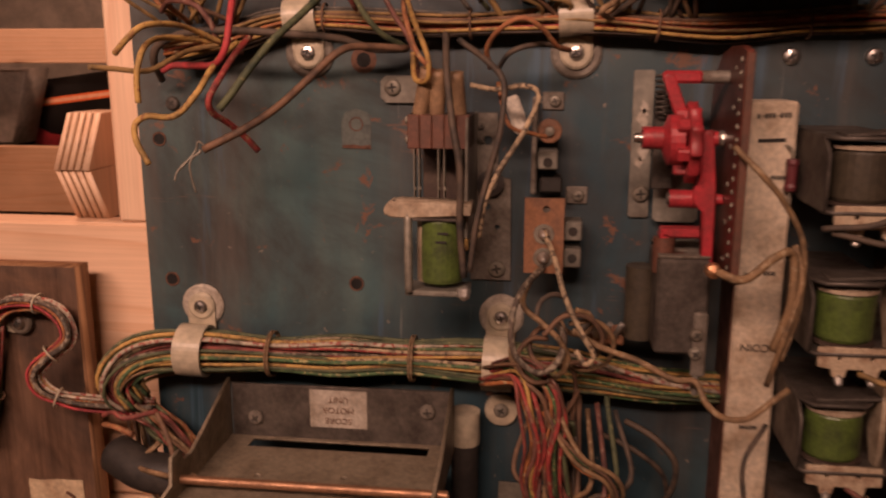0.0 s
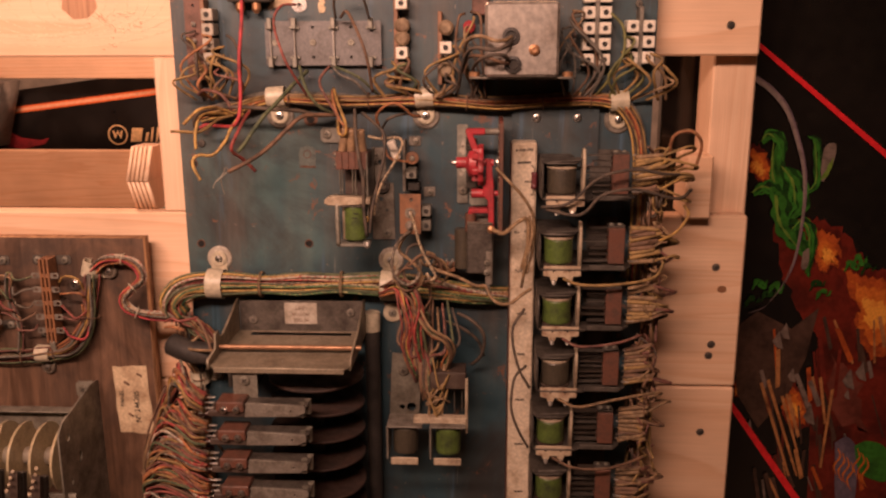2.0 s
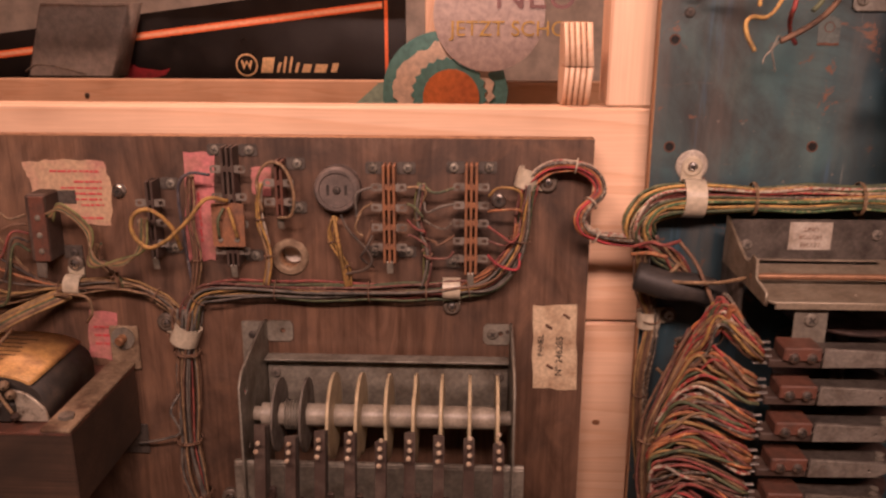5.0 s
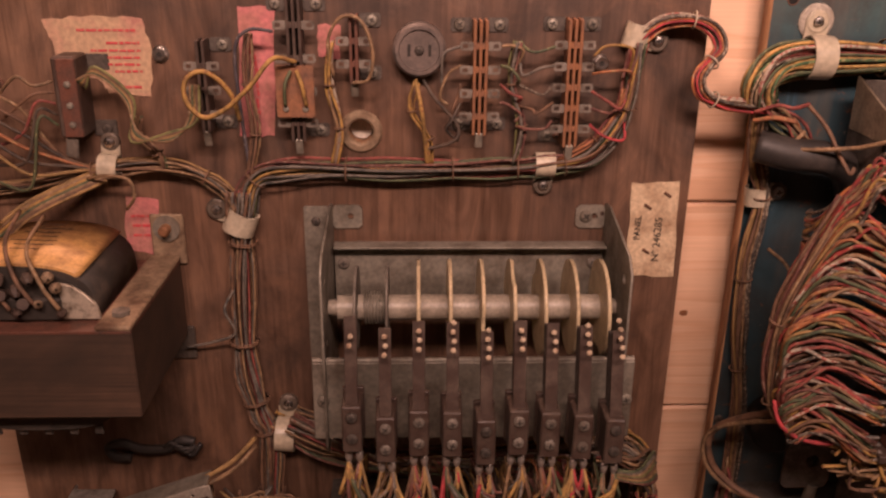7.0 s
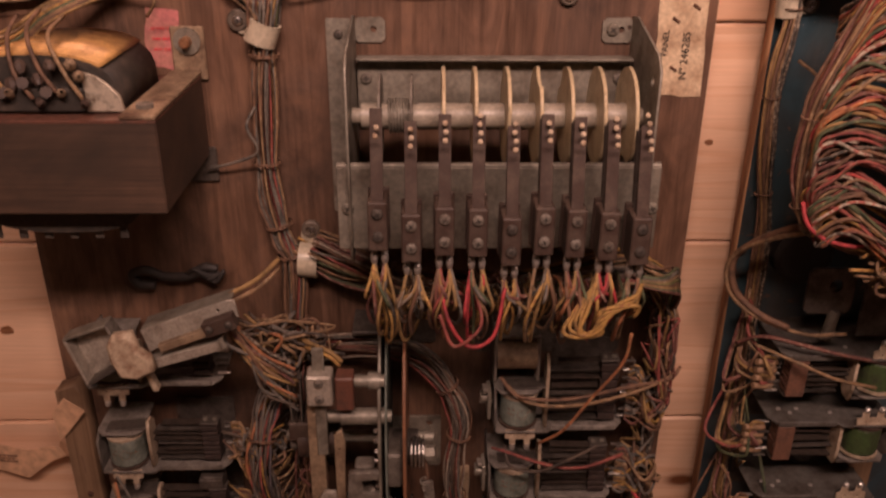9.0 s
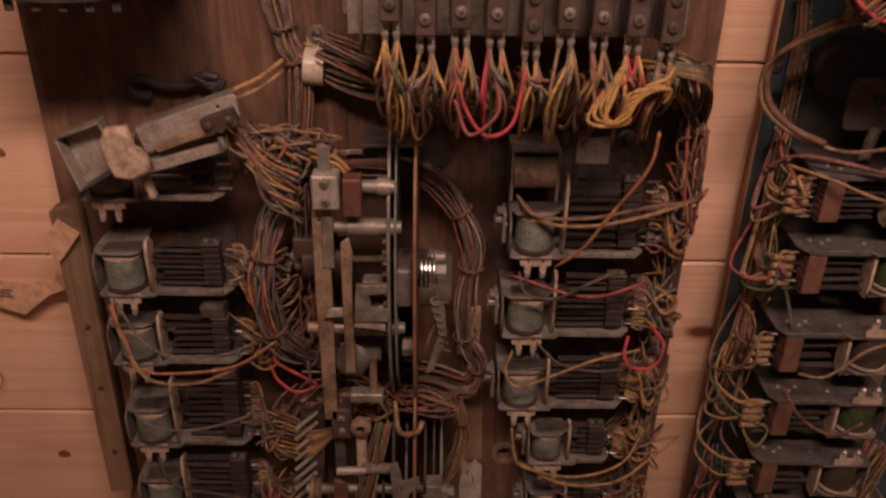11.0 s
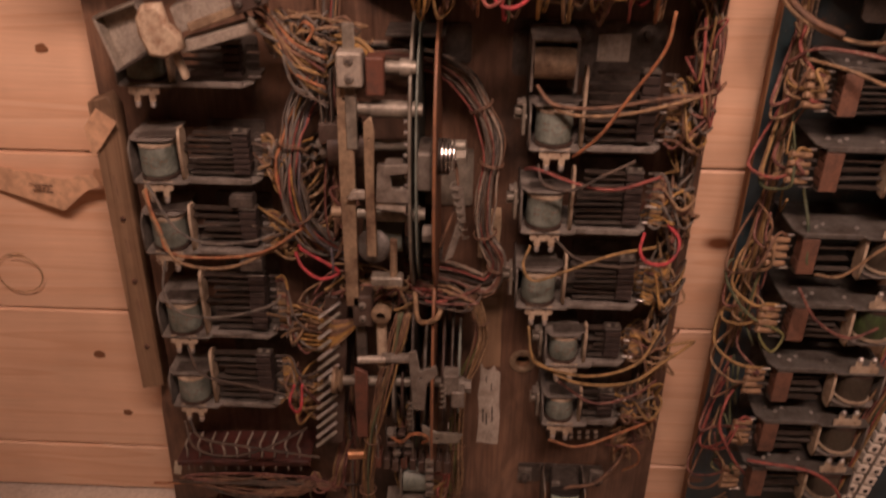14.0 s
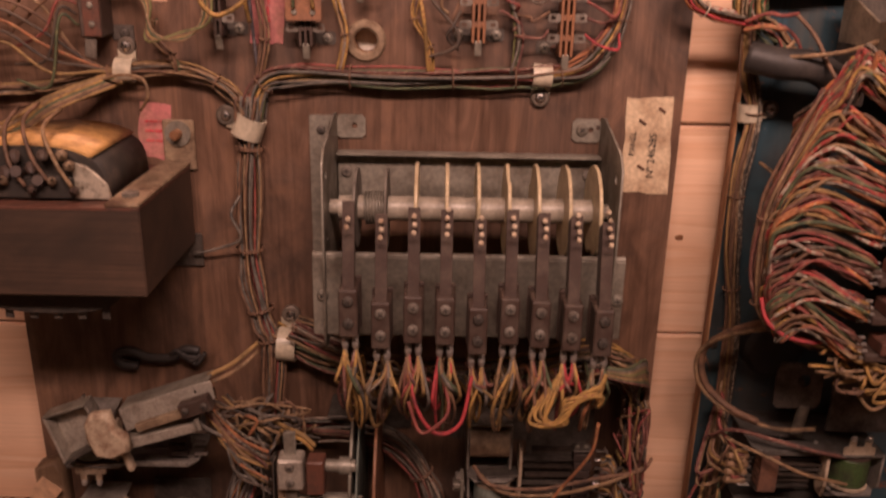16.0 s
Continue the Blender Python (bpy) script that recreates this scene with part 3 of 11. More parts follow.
def clamp(at, span, reach, side, parent_name="cable_clamp", w=0.016, mat=None, washer=True):
    """A nylon P-clamp: strap round a bundle (its centre at depth reach, radius span) with a screwed tab on one side. at: the bundle's centre on the board. side: direction of the tab in the board's plane."""
    mat = mat or NYLON
    th = thing(parent_name, "off-white nylon cable clamp screwed to the board", "cable clamp", at, group="cable clamps")
    ux, uz = side
    ax = Vector((-uz, 0, ux))
    bm = B()
    u = Vector((ux, 0, uz))
    pts = []
    for k in range(37):
        t = math.radians(-60 + 300 * k / 36)
        pts.append(Vector((0, -reach, 0)) + (-u * math.cos(t) + Vector((0, -1, 0)) * math.sin(t)) * span)
    # strap as a swept flat band
    prev = None
    tab0 = pts[-1]
    pts = pts + [u * (span + 0.002) + Vector((0, -0.003, 0)), u * (span + 0.007) + Vector((0, -0.003, 0))]
    for i, q in enumerate(pts):
        d = (pts[min(i + 1, len(pts) - 1)] - pts[max(i - 1, 0)]).normalized()
        nrm = d.cross(ax).normalized()
        ring = [bm.verts.new(q + ax * s * w / 2 + nrm * h * 0.0009) for s, h in ((-1, -1), (1, -1), (1, 1), (-1, 1))]
        if prev:
            for k in range(4):
                bm.faces.new((prev[k], prev[(k + 1) % 4], ring[(k + 1) % 4], ring[k]))
        prev = ring
    part("strap", bm, mat, th)
    hub = u * (span + 0.0095)
    bm = B()
    turned(bm, [(w * 0.5, 0), (w * 0.5, 0.004), (w * 0.42, 0.005), (0, 0.005)], hub, (0, -1, 0), 20)
    part("tab", bm, mat if washer else CLAMP_TAB, th)
    if washer:
        bm = B()
        turned(bm, [(w * 0.78, 0), (w * 0.78, 0.0012), (w * 0.7, 0.0022), (0, 0.0022)], hub, (0, -1, 0), 22)
        part("washer", bm, LABEL if span > 0.012 else STEEL_DUSTY, th, "dull round washer")
    screw(hub + Vector((0, -0.005, 0)), th, 0.0042)
    return th


# ---- the room ----
def plank(name, x0, x1, z0, z1, y0, y1, mat, parent=None, bev=0.002):
    bm = box(B(), ((x0 + x1) / 2, (y0 + y1) / 2, (z0 + z1) / 2), (x1 - x0, y1 - y0, z1 - z0), bev)
    return part(name, bm, mat, parent)


floor = solid("floor", sheet([(-3, -3), (3, -3), (3, 3.4), (-3, 3.4)], thick=0.1, lay="xy", at=(0, 0, -0.05)), LINO, "grey-beige speckled lino floor with dust", "floor", kind="structure")
ROOM_PAINT = grimy("room_plaster", (0.55, 0.5, 0.44), (0.45, 0.4, 0.34), 0.9, 0, 0.4, 2.0, 0.1, obj=False)
# Ceiling, side and south walls: out of view, added to close the room.
for nm, c, s in (("wall_south", (0, -3.05, 1.25), (6.2, 0.1, 2.5)), ("wall_north", (0, 3.45, 1.25), (6.2, 0.1, 2.5)),
                 ("wall_west", (-3.05, 0.2, 1.25), (0.1, 6.4, 2.5)), ("wall_east", (3.05, 0.2, 1.25), (0.1, 6.4, 2.5)),
                 ("ceiling", (0, 0.2, 2.55), (6.2, 6.6, 0.1))):
    solid(nm, box(B(), c, s), ROOM_PAINT, "plain plastered " + ("ceiling" if nm == "ceiling" else "wall of the room"), "ceiling" if nm == "ceiling" else "wall", kind="structure")

# plank wall of tongue-and-groove pine on posts
fence = thing("plank_wall", "low wall of pale pine planks with screws, boards leaning on it", "wall", kind="structure")
rows = [(0.003, 0.071), (0.073, 0.266), (0.268, 0.454), (0.456, 0.649), (0.651, 0.846), (0.848, 1.042)]
for z0, z1 in rows:
    plank("plank", -1.45, 0.352, z0, z1, WALL_Y, WALL_Y + 0.024, PINE, fence)
plank("plank", -1.45, 0.3495, 1.208, 1.403, WALL_Y, WALL_Y + 0.024, PINE, fence)
plank("post", -0.279, -0.22, 1.0425, 1.2075, WALL_Y + 0.001, WALL_Y + 0.05, PINE_UP, fence)
plank("post", 0.311, 0.356, 0.002, 1.40, WALL_Y + 0.0245, WALL_Y + 0.085, PINE_UP, fence)
plank("post", -1.4, -1.33, 0.002, 1.40, WALL_Y + 0.0245, WALL_Y + 0.085, PINE_UP, fence)
for x, z in ((0.322, 0.985), (0.323, 0.897), (0.321, 0.884), (0.318, 0.792), (0.319, 1.238), (0.319, 1.272), (0.324, 0.7)):
    screw((x, WALL_Y + 0.0012, z), fence, 0.0046, STEEL_DARK)

# knots in the planks that show beside the boards
for x, z, r in ((-0.925, 0.207, 0.0055), (-0.906, 0.124, 0.0045), (-0.916, 0.560, 0.005), (0.33, 0.96, 0.004), (-0.272, 0.745, 0.003)):
    q = random.Random(int(1000 * z))
    pts = [(r * q.uniform(0.75, 1.25) * math.cos(k * math.tau / 11) * 1.25, r * q.uniform(0.75, 1.2) * math.sin(k * math.tau / 11)) for k in range(11)]
    ob = part("knot", sheet(pts, (), 0.0005), KNOT, fence)
    ob.location = (x, WALL_Y - 0.0001, z)

# a large knot with its growth lines and torn fibres on the top plank
for k in range(9):
    a, b = 0.020 + 0.0105 * k + 0.0012 * k * k, 0.017 + 0.0052 * k
    outer = [((a + 0.0006) * math.cos(t) * (1 + 0.07 * math.sin(3 * t + k)) - 0.004 * k, (b + 0.0006) * math.sin(t) * (1 + 0.05 * math.cos(2 * t + k))) for t in [q * math.tau / 44 for q in range(44)]]
    inner = [(x * (1 - 0.0011 / a), z * (1 - 0.0011 / b)) for x, z in outer]
    zc = 1.262 + 0.002 * k
    if zc - b * 1.06 > 1.21:
        ob = part("growth_line", sheet(outer, [inner], 0.0004), RING_LINE, fence)
        ob.location = (-0.352, WALL_Y - 0.00005, zc)
q = random.Random(8)
ob = part("knot", sheet([(0.017 * q.uniform(0.85, 1.15) * math.cos(k * math.tau / 16) * 1.2, 0.017 * q.uniform(0.85, 1.1) * math.sin(k * math.tau / 16)) for k in range(16)], (), 0.0005), KNOT_SOFT, fence)
ob.location = (-0.352, WALL_Y - 0.0001, 1.264)
for k in range(26):
    x, z = -0.318 + q.gauss(0, 0.016), 1.243 + q.gauss(0, 0.010)
    if z > 1.214:
        part("torn_fibre", box(B(), (x, WALL_Y - 0.0004, z), (q.uniform(0.003, 0.009), 0.0012, q.uniform(0.0008, 0.002)), 0.0003, Euler((0, q.uniform(0.2, 0.9), 0)).to_matrix()), RING_LINE if k % 2 else PINE, fence)

# the two boards
brown_board = solid("brown_board", sheet([(-0.852, 0.0), (-0.293, 0.0), (-0.292, 1.02), (-0.855, 1.02), (-0.852, 0.3), (-0.842, 0.21), (-0.848, 0.16)],
                                        [(-0.5495, 0.9155, 0.0092), (-0.446, 0.2435, 0.0075)], 0.016), PLY,
                    "dark brown grimy plywood board leaning on pine planks", "board", at=(0, BR_Y + 0.008, 0))
blue_board = solid("blue_board", sheet([(-0.2445, 0.0), (0.239, 0.0), (0.239, 1.36), (-0.2445, 1.36)], (), 0.016), BLUE,
                   "worn blue painted plywood board leaning on pine planks", "board", at=(0, BL_Y + 0.008, 0))


# raw plies show along the sawn edges
for board in (brown_board, blue_board):
    board.data.materials.append(PLY_EDGE)
    for face in board.data.polygons:
        if abs(face.normal.y) < 0.5:
            face.material_index = 1


# ---- things on the brown board, upper part ----
def local(at):
    """Turns world places into places in a thing that stands at at."""
    o = Vector(at)
    return lambda x, y, z: Vector((x, y, z)) - o


def tag_sheet(name, label, outline, y, mat, category="label", curl=0.0, seed=1):
    """A paper label on a board: an outline in x and z, slightly torn and wavy."""
    rnd = random.Random(seed)
    pts = []
    for i, a in enumerate(outline):
        b = outline[(i + 1) % len(outline)]
        for k in range(5):
            t = k / 5
            j = 0.0012 if k else 0.0
            pts.append((a[0] + (b[0] - a[0]) * t + rnd.uniform(-j, j), a[1] + (b[1] - a[1]) * t + rnd.uniform(-j, j)))
    cx, cz = sum(p[0] for p in outline) / len(outline), sum(p[1] for p in outline) / len(outline)
    th = thing(name, label, category, (cx, y, cz))
    part("paper", sheet([(x - cx, z - cz) for x, z in pts], (), 0.0006), mat, th)
    return th


def bars(parent, rows, mat, y=-0.0007, h=0.0022, spin=0.0):
    """Unreadable lines of print: rows of (x, z, length) in the thing's own plane."""
    r_ = random.Random(len(rows) * 7 + int(1e5 * abs(rows[0][2])))
    for x, z, w in rows:
        # words of uneven length
        at = -w / 2
        bm = B()
        while at < w / 2 - h * 0.6:
            ln = min(r_.uniform(1.2, 4.5) * h, w / 2 - at)
            box(bm, (at + ln / 2, 0, r_.uniform(-0.06, 0.06) * h), (ln, 0.0004, h * r_.uniform(0.75, 1.0)))
            at += ln + h * r_.uniform(0.35, 0.7)
        ob = part("print_line", bm, mat, parent)
        ob.matrix_basis = pose(x, y, z, 0, spin, 0)


def text(parent, words, at, size, mat, spin=0.0, flip=0.0, name="lettering"):
    cu = bpy.data.curves.new(name, "FONT")
    cu.body, cu.size, cu.align_x, cu.align_y, cu.extrude = words, size, "CENTER", "CENTER", 0.00015
    tmp = bpy.data.objects.new(name, cu)
    me = bpy.data.meshes.new_from_object(tmp)
    bpy.data.objects.remove(tmp), bpy.data.curves.remove(cu)
    me.materials.append(mat)
    ob = new(name, me)
    ob.parent = parent
    ob.matrix_basis = pose(*at, 0, spin, 0) @ pose(0, 0, 0, 90, 0, 0)
    return ob


lab = tag_sheet("fuse_label", "torn yellowed paper label with red print on the brown board",
                [(-0.776, 0.997), (-0.740, 1.0), (-0.705, 0.998), (-0.7, 0.975), (-0.704, 0.942), (-0.735, 0.944), (-0.742, 0.955), (-0.772, 0.956), (-0.770, 0.978)], BR_Y - 0.0006, STAINED, seed=3)
bars(lab, [(0.008, 0.018, 0.044), (0.018, 0.009, 0.024), (0.012, 0.0035, 0.036), (0.017, -0.0015, 0.026), (0.012, -0.0065, 0.036), (0.02, -0.0115, 0.02), (0.018, -0.023, 0.022)], RED_INK, h=0.0019)
lab = tag_sheet("fuse_label", "faded pink paper label behind a terminal strip", [(-0.636, 1.007), (-0.609, 1.007), (-0.615, 0.912), (-0.641, 0.912)], BR_Y - 0.0006, PINK, seed=4)
bars(lab, [(-0.004, 0.02, 0.012), (0.0, 0.006, 0.014), (0.0, -0.01, 0.014), (0.0, -0.025, 0.012)], RED_INK, spin=86)
lab = tag_sheet("fuse_label", "small faded pink label beside the socket", [(-0.579, 0.994), (-0.562, 0.994), (-0.563, 0.970), (-0.579, 0.972)], BR_Y - 0.0006, PINK, seed=5)
lab = tag_sheet("fuse_label", "small pink and brown label above the transformer", [(-0.733, 0.864), (-0.708, 0.861), (-0.714, 0.815), (-0.738, 0.820)], BR_Y - 0.0006, PINK, seed=6)
bars(lab, [(0, 0.008, 0.014), (0, 0.0, 0.014), (0, -0.008, 0.014)], RED_INK)
lab = tag_sheet("serial_tag", "yellowed paper tag stapled to the board edge", [(-0.338, 0.875), (-0.300, 0.876), (-0.297, 0.795), (-0.336, 0.796)], BR_Y - 0.0006, PAPER, "tag", seed=7)
text(lab, "N\u00ba 246285", (0.004, -0.0009, -0.008), 0.0086, BLACK_INK, -90)
text(lab, "PANEL", (-0.0125, -0.0009, 0.002), 0.007, BLACK_INK, -90)
for x, z in ((-0.006, 0.02), (0.009, 0.03), (-0.004, -0.018)):
    part("staple", box(B(), (x, -0.0012, z), (0.007, 0.0012, 0.002), 0.0003, Euler((0, 0.6, 0)).to_matrix()), RUST, lab)

# round two-slot mains socket
sk = thing("mains_socket", "round grey-brown two-slot mains socket screwed to the board", "socket", (-0.505, BR_Y, 0.978))
part("body", turned(B(), [(0.0195, 0), (0.0195, 0.012), (0.0175, 0.0145), (0.0150, 0.0145), (0.0145, 0.0125), (0, 0.0125)], (0, 0, 0), (0, -1, 0), 36), SOCKET, sk)
for dx in (-0.0075, 0.0075):
    part("slot", box(B(), (dx, -0.0126, 0), (0.0022, 0.0006, 0.0085), 0.0002), DARK, sk, "dark blade slot")
screw((0, -0.0125, 0), sk, 0.0034, STEEL_DARK)

# worn rings round the two holes
for x, z, r0, r1 in ((-0.5495, 0.9155, 0.0095, 0.0165), (-0.446, 0.2435, 0.0078, 0.0145)):
    hr = thing("hole_ring", "brown fibre grommet round a drilled hole", "ring", (x, BR_Y, z), group="hole rings")
    part("rim", turned(B(), [(r0 * 0.95, -0.004), (r0 * 0.98, 0.0015), (r0 * 1.15, 0.003), (r1 * 0.9, 0.0028), (r1, 0.001), (r1, -0.001)], (0, 0, 0), (0, -1, 0), 28), STRAP, hr)
    # White disc put in for the lit pine plank seen through the hole.
    part("pale_backing", cyl(B(), (0, 0.0172, 0), (0, 0.0185, 0), r0 * 1.5, 20), WHITE_PLASTIC, hr, "white disc standing in for the lit plank behind the hole")


def lug(parent, at, side, w=0.0095, h=0.0062):
    """An open solder loop that sticks out to one side."""
    x, y, z = at
    o = rect(0, -h / 2, w, h / 2, 0.001) if side > 0 else rect(-w, -h / 2, 0, h / 2, 0.001)
    i = rect(w * 0.42, -h * 0.24, w * 0.82, h * 0.24) if side > 0 else rect(-w * 0.82, -h * 0.24, -w * 0.42, h * 0.24)
    return part("solder_lug", sheet(o, [i], 0.0007, at=(x, y, z)), STEEL_DUSTY, parent)


def terminal_strip(x, z0, z1, n, label, layers=3, tabs=((-1, 1), (1, 1), (-1, -1), (1, -1)), flag=True, mat=None, pitch=0.0042):
    """A switch-type terminal strip: upright fibre strips in a row with solder lugs on both sides, screwed down by tabs."""
    zc = (z0 + z1) / 2
    th = thing("terminal_strip", label, "terminal strip", (x, BR_Y, zc), group="terminal strips")
    hh = (z1 - z0) / 2
    for k in range(layers):
        o = (k - (layers - 1) / 2) * pitch
        bm = B()
        box(bm, (o, -0.011, 0.0), (0.0022, 0.018, 2 * hh), 0.0004)
        for j in range(n):
            zz = hh - 0.018 - j * (2 * hh - 0.032) / max(1, n - 1)
            box(bm, (o + pitch / 2 if k < layers - 1 else o, -0.017, zz), (pitch * 0.8 if k < layers - 1 else 0.003, 0.005, 0.0045), 0.0004)
        part("fibre_strip", bm, mat or STRIP_FIBRE, th)
    w = (layers - 1) / 2 * pitch + 0.001
    for j in range(n):
        zz = hh - 0.018 - j * (2 * hh - 0.032) / max(1, n - 1)
        lug(th, (w, -0.0185, zz), 1)
        lug(th, (-w, -0.0185, zz), -1)
    for sx, sz in tabs:
        bm = sheet(rect(-0.008, -0.005, 0.008, 0.005, 0.0015), (), 0.0012, at=(sx * (w + 0.008), -0.0006, sz * (hh - 0.005)))
        part("mounting_tab", bm, STEEL_DARK, th)
        screw((sx * (w + 0.0095), -0.0012, sz * (hh - 0.005)), th, 0.0042, STEEL)
    if flag:
        part("contact_tip", box(B(), (0.0, -0.018, -hh - 0.004), (0.0055, 0.0014, 0.012), 0.0006, Euler((0.25, 0, 0)).to_matrix()), STEEL, th)
    return th


terminal_strip(-0.461, 0.917, 1.0, 4, "terminal strip of red-brown fibre with open solder lugs", tabs=((-1, 1), (1, 1), (-1, -1), (1, -1)))
terminal_strip(-0.393, 0.908, 1.001, 5, "tall terminal strip of red-brown fibre with six lug rows", tabs=((-1, 1), (1, 1), (-1, -1)))
st = terminal_strip(-0.594, 0.912, 1.014, 4, "terminal strip with a fibre plate across its lower half", mat=BAKELITE, tabs=((-1, 1), (1, 1), (1, -1)))
part("cover_plate", sheet(rect(-0.0135, -0.031, 0.0135, 0.006, 0.001), [(-0.006, -0.008, 0.0013)], 0.0018, at=(0, -0.026, 0)), PHENOLIC, st, "brown fibre cover plate")
for dx in (-0.007, 0.007):
    part("rivet", turned(B(), [(0.0024, 0), (0.002, 0.001), (0, 0.0014)], (dx, -0.027, -0.025), (0, -1, 0), 10), STEEL, st)
terminal_strip(-0.661, 0.918, 0.985, 3, "small dark fibre terminal strip with a bracket", mat=BAKELITE, layers=2, tabs=((1, 1), (1, -1)))
terminal_strip(-0.552, 0.955, 1.003, 2, "short fibre terminal strip with steel tabs", mat=BAKE_RED, layers=2, tabs=((1, 1), (1, -1)))
st = thing("fibre_switch", "dark red fibre switch block with three rivets", "switch", (-0.756, BR_Y, 0.945))
part("block", box(B(), (0, -0.013, 0), (0.017, 0.026, 0.058), 0.0015), BAKELITE, st)
part("face", box(B(), (0.002, -0.0268, 0), (0.013, 0.0016, 0.056), 0.0005), BAKE_RED, st)
for dz in (-0.019, -0.005, 0.01):
    part("rivet", turned(B(), [(0.0026, 0), (0.0022, 0.0012), (0, 0.0018)], (0.002, -0.0276, dz), (0, -1, 0), 12), STEEL, st)
part("contact_tip", box(B(), (-0.003, -0.022, -0.037), (0.009, 0.0014, 0.016), 0.0006, Euler((0.2, 0.2, 0)).to_matrix()), STEEL_DUSTY, st)
for dz in (0.022, -0.027):
    part("mounting_tab", box(B(), (0.0155, -0.0008, dz), (0.017, 0.0016, 0.012), 0.0005), STEEL_DARK, st)
screw((0.017, -0.0016, -0.027), st, 0.004, STEEL_DARK)

# a bare bolt with nut, and a plated bolt
for x, z in ((-0.694, 0.973), (-0.370, 0.968)):
    bt = thing("bolt", "shiny hexagon bolt head with washer in the board", "bolt", (x, BR_Y, z), group="bolts")
    part("washer", turned(B(), [(0.0062, 0), (0.0062, 0.001), (0, 0.001)], (0, 0, 0), (0, -1, 0), 20), BRIGHT, bt)
    part("head", cyl(B(), (0, -0.001, 0), (0, -0.005, 0), 0.0048, 6), BRIGHT, bt)
    part("socket_recess", cyl(B(), (0, -0.0049, 0), (0, -0.0053, 0), 0.002, 8), DARK, bt)
for x, z in ((-0.825, 0.985), (-0.813, 0.951), (-0.40, 0.912), (-0.36, 0.85)):
    screw((x, BR_Y, z), None, 0.0032, RUST, "small rusty screw in the brown board")

# cable clamps
clamp((-0.409, BR_Y, 0.892), 0.0085, 0.0085, (0, -1), w=0.015, washer=False)
clamp((-0.347, BR_Y, 0.989), 0.0085, 0.0085, (0.97, -0.25), w=0.016, washer=False)
clamp((-0.643, BR_Y, 0.847), 0.0115, 0.0115, (-0.93, 0.36), w=0.017, washer=False)
clamp((-0.739, BR_Y, 0.890), 0.0085, 0.0085, (0.05, 1), w=0.014, washer=False)
clamp((-0.619, BR_Y, 0.656), 0.014, 0.014, (0.08, 1), w=0.016, washer=False)

MIX = ["yellow", "tan", "grey", "green", "maroon", "black_white", "gold", "brown", "red", "white"]
DULL = ["tan", "brown", "grey", "black", "black", "maroon", "gold", "black_white", "brown", "grey"]

ha = harness("wire_harness", "laced cable harness of dusty cloth-covered wires along the brown board", (-0.5, BR_Y, 0.89))
L = local((-0.5, BR_Y, 0.89))
yb = BR_Y - 0.011
bundle(ha, [L(-0.855, yb, 0.872), L(-0.80, yb, 0.876), L(-0.739, yb, 0.889), L(-0.69, yb, 0.890), L(-0.655, yb, 0.874), L(-0.641, yb, 0.846)], 0.006, 12, DULL, 0.0011, (0.35, 0.7), 11)
bundle(ha, [L(-0.640, yb, 0.850), L(-0.630, yb, 0.881), L(-0.600, yb, 0.889), L(-0.53, yb, 0.888), L(-0.45, yb, 0.890), L(-0.409, yb, 0.892), L(-0.375, yb, 0.900), L(-0.354, yb, 0.93), L(-0.349, yb, 0.965), L(-0.346, yb, 0.985)],
       0.0085, 24, MIX + ["grey", "green"], 0.0012, (0.12, 0.28, 0.4, 0.5, 0.6, 0.8), 12)
bundle(ha, [L(-0.346, 0.466, 0.986), L(-0.330, 0.464, 0.999), L(-0.308, 0.462, 1.001), L(-0.293, 0.460, 0.994), L(-0.288, 0.457, 0.981), L(-0.298, 0.450, 0.971), L(-0.3045, 0.446, 0.962), L(-0.300, 0.447, 0.951), L(-0.285, 0.450, 0.944), L(-0.262, 0.456, 0.940), L(-0.238, 0.462, 0.938)],
       0.0052, 15, ["fresh_yellow", "fresh_white", "fresh_orange", "black_white", "fresh_white", "bright_red", "fresh_yellow", "fresh_yellow", "black_white", "fresh_orange"], 0.0012, (0.2, 0.48, 0.76), 17, tie_mat=NYLON, twist=0.25, loose=0.3)
bundle(ha, [L(-0.641, yb, 0.872), L(-0.642, yb, 0.846), L(-0.646, yb, 0.80), L(-0.648, yb, 0.73), L(-0.640, yb - 0.002, 0.680), L(-0.632, yb - 0.004, 0.655), L(-0.634, yb - 0.005, 0.60), L(-0.635, yb - 0.01, 0.55)],
       0.0105, 30, ["brown", "grey", "tan", "green", "black", "red", "grey", "brown", "gold", "maroon"], 0.0012, (0.2, 0.4, 0.55, 0.68, 0.85), 14, loose=0.6, even=True)
bundle(ha, [L(-0.634, yb, 0.662), L(-0.610, yb, 0.650), L(-0.57, yb - 0.01, 0.642), L(-0.5, yb - 0.02, 0.640), L(-0.42, yb - 0.02, 0.643), L(-0.36, yb - 0.01, 0.652), L(-0.322, yb - 0.004, 0.64), L(-0.308, yb, 0.600), L(-0.311, yb, 0.55)],
       0.011, 26, ["maroon", "brown", "red", "grey", "tan", "green", "white", "yellow"], 0.0012, (0.1, 0.85, 0.95), 15)
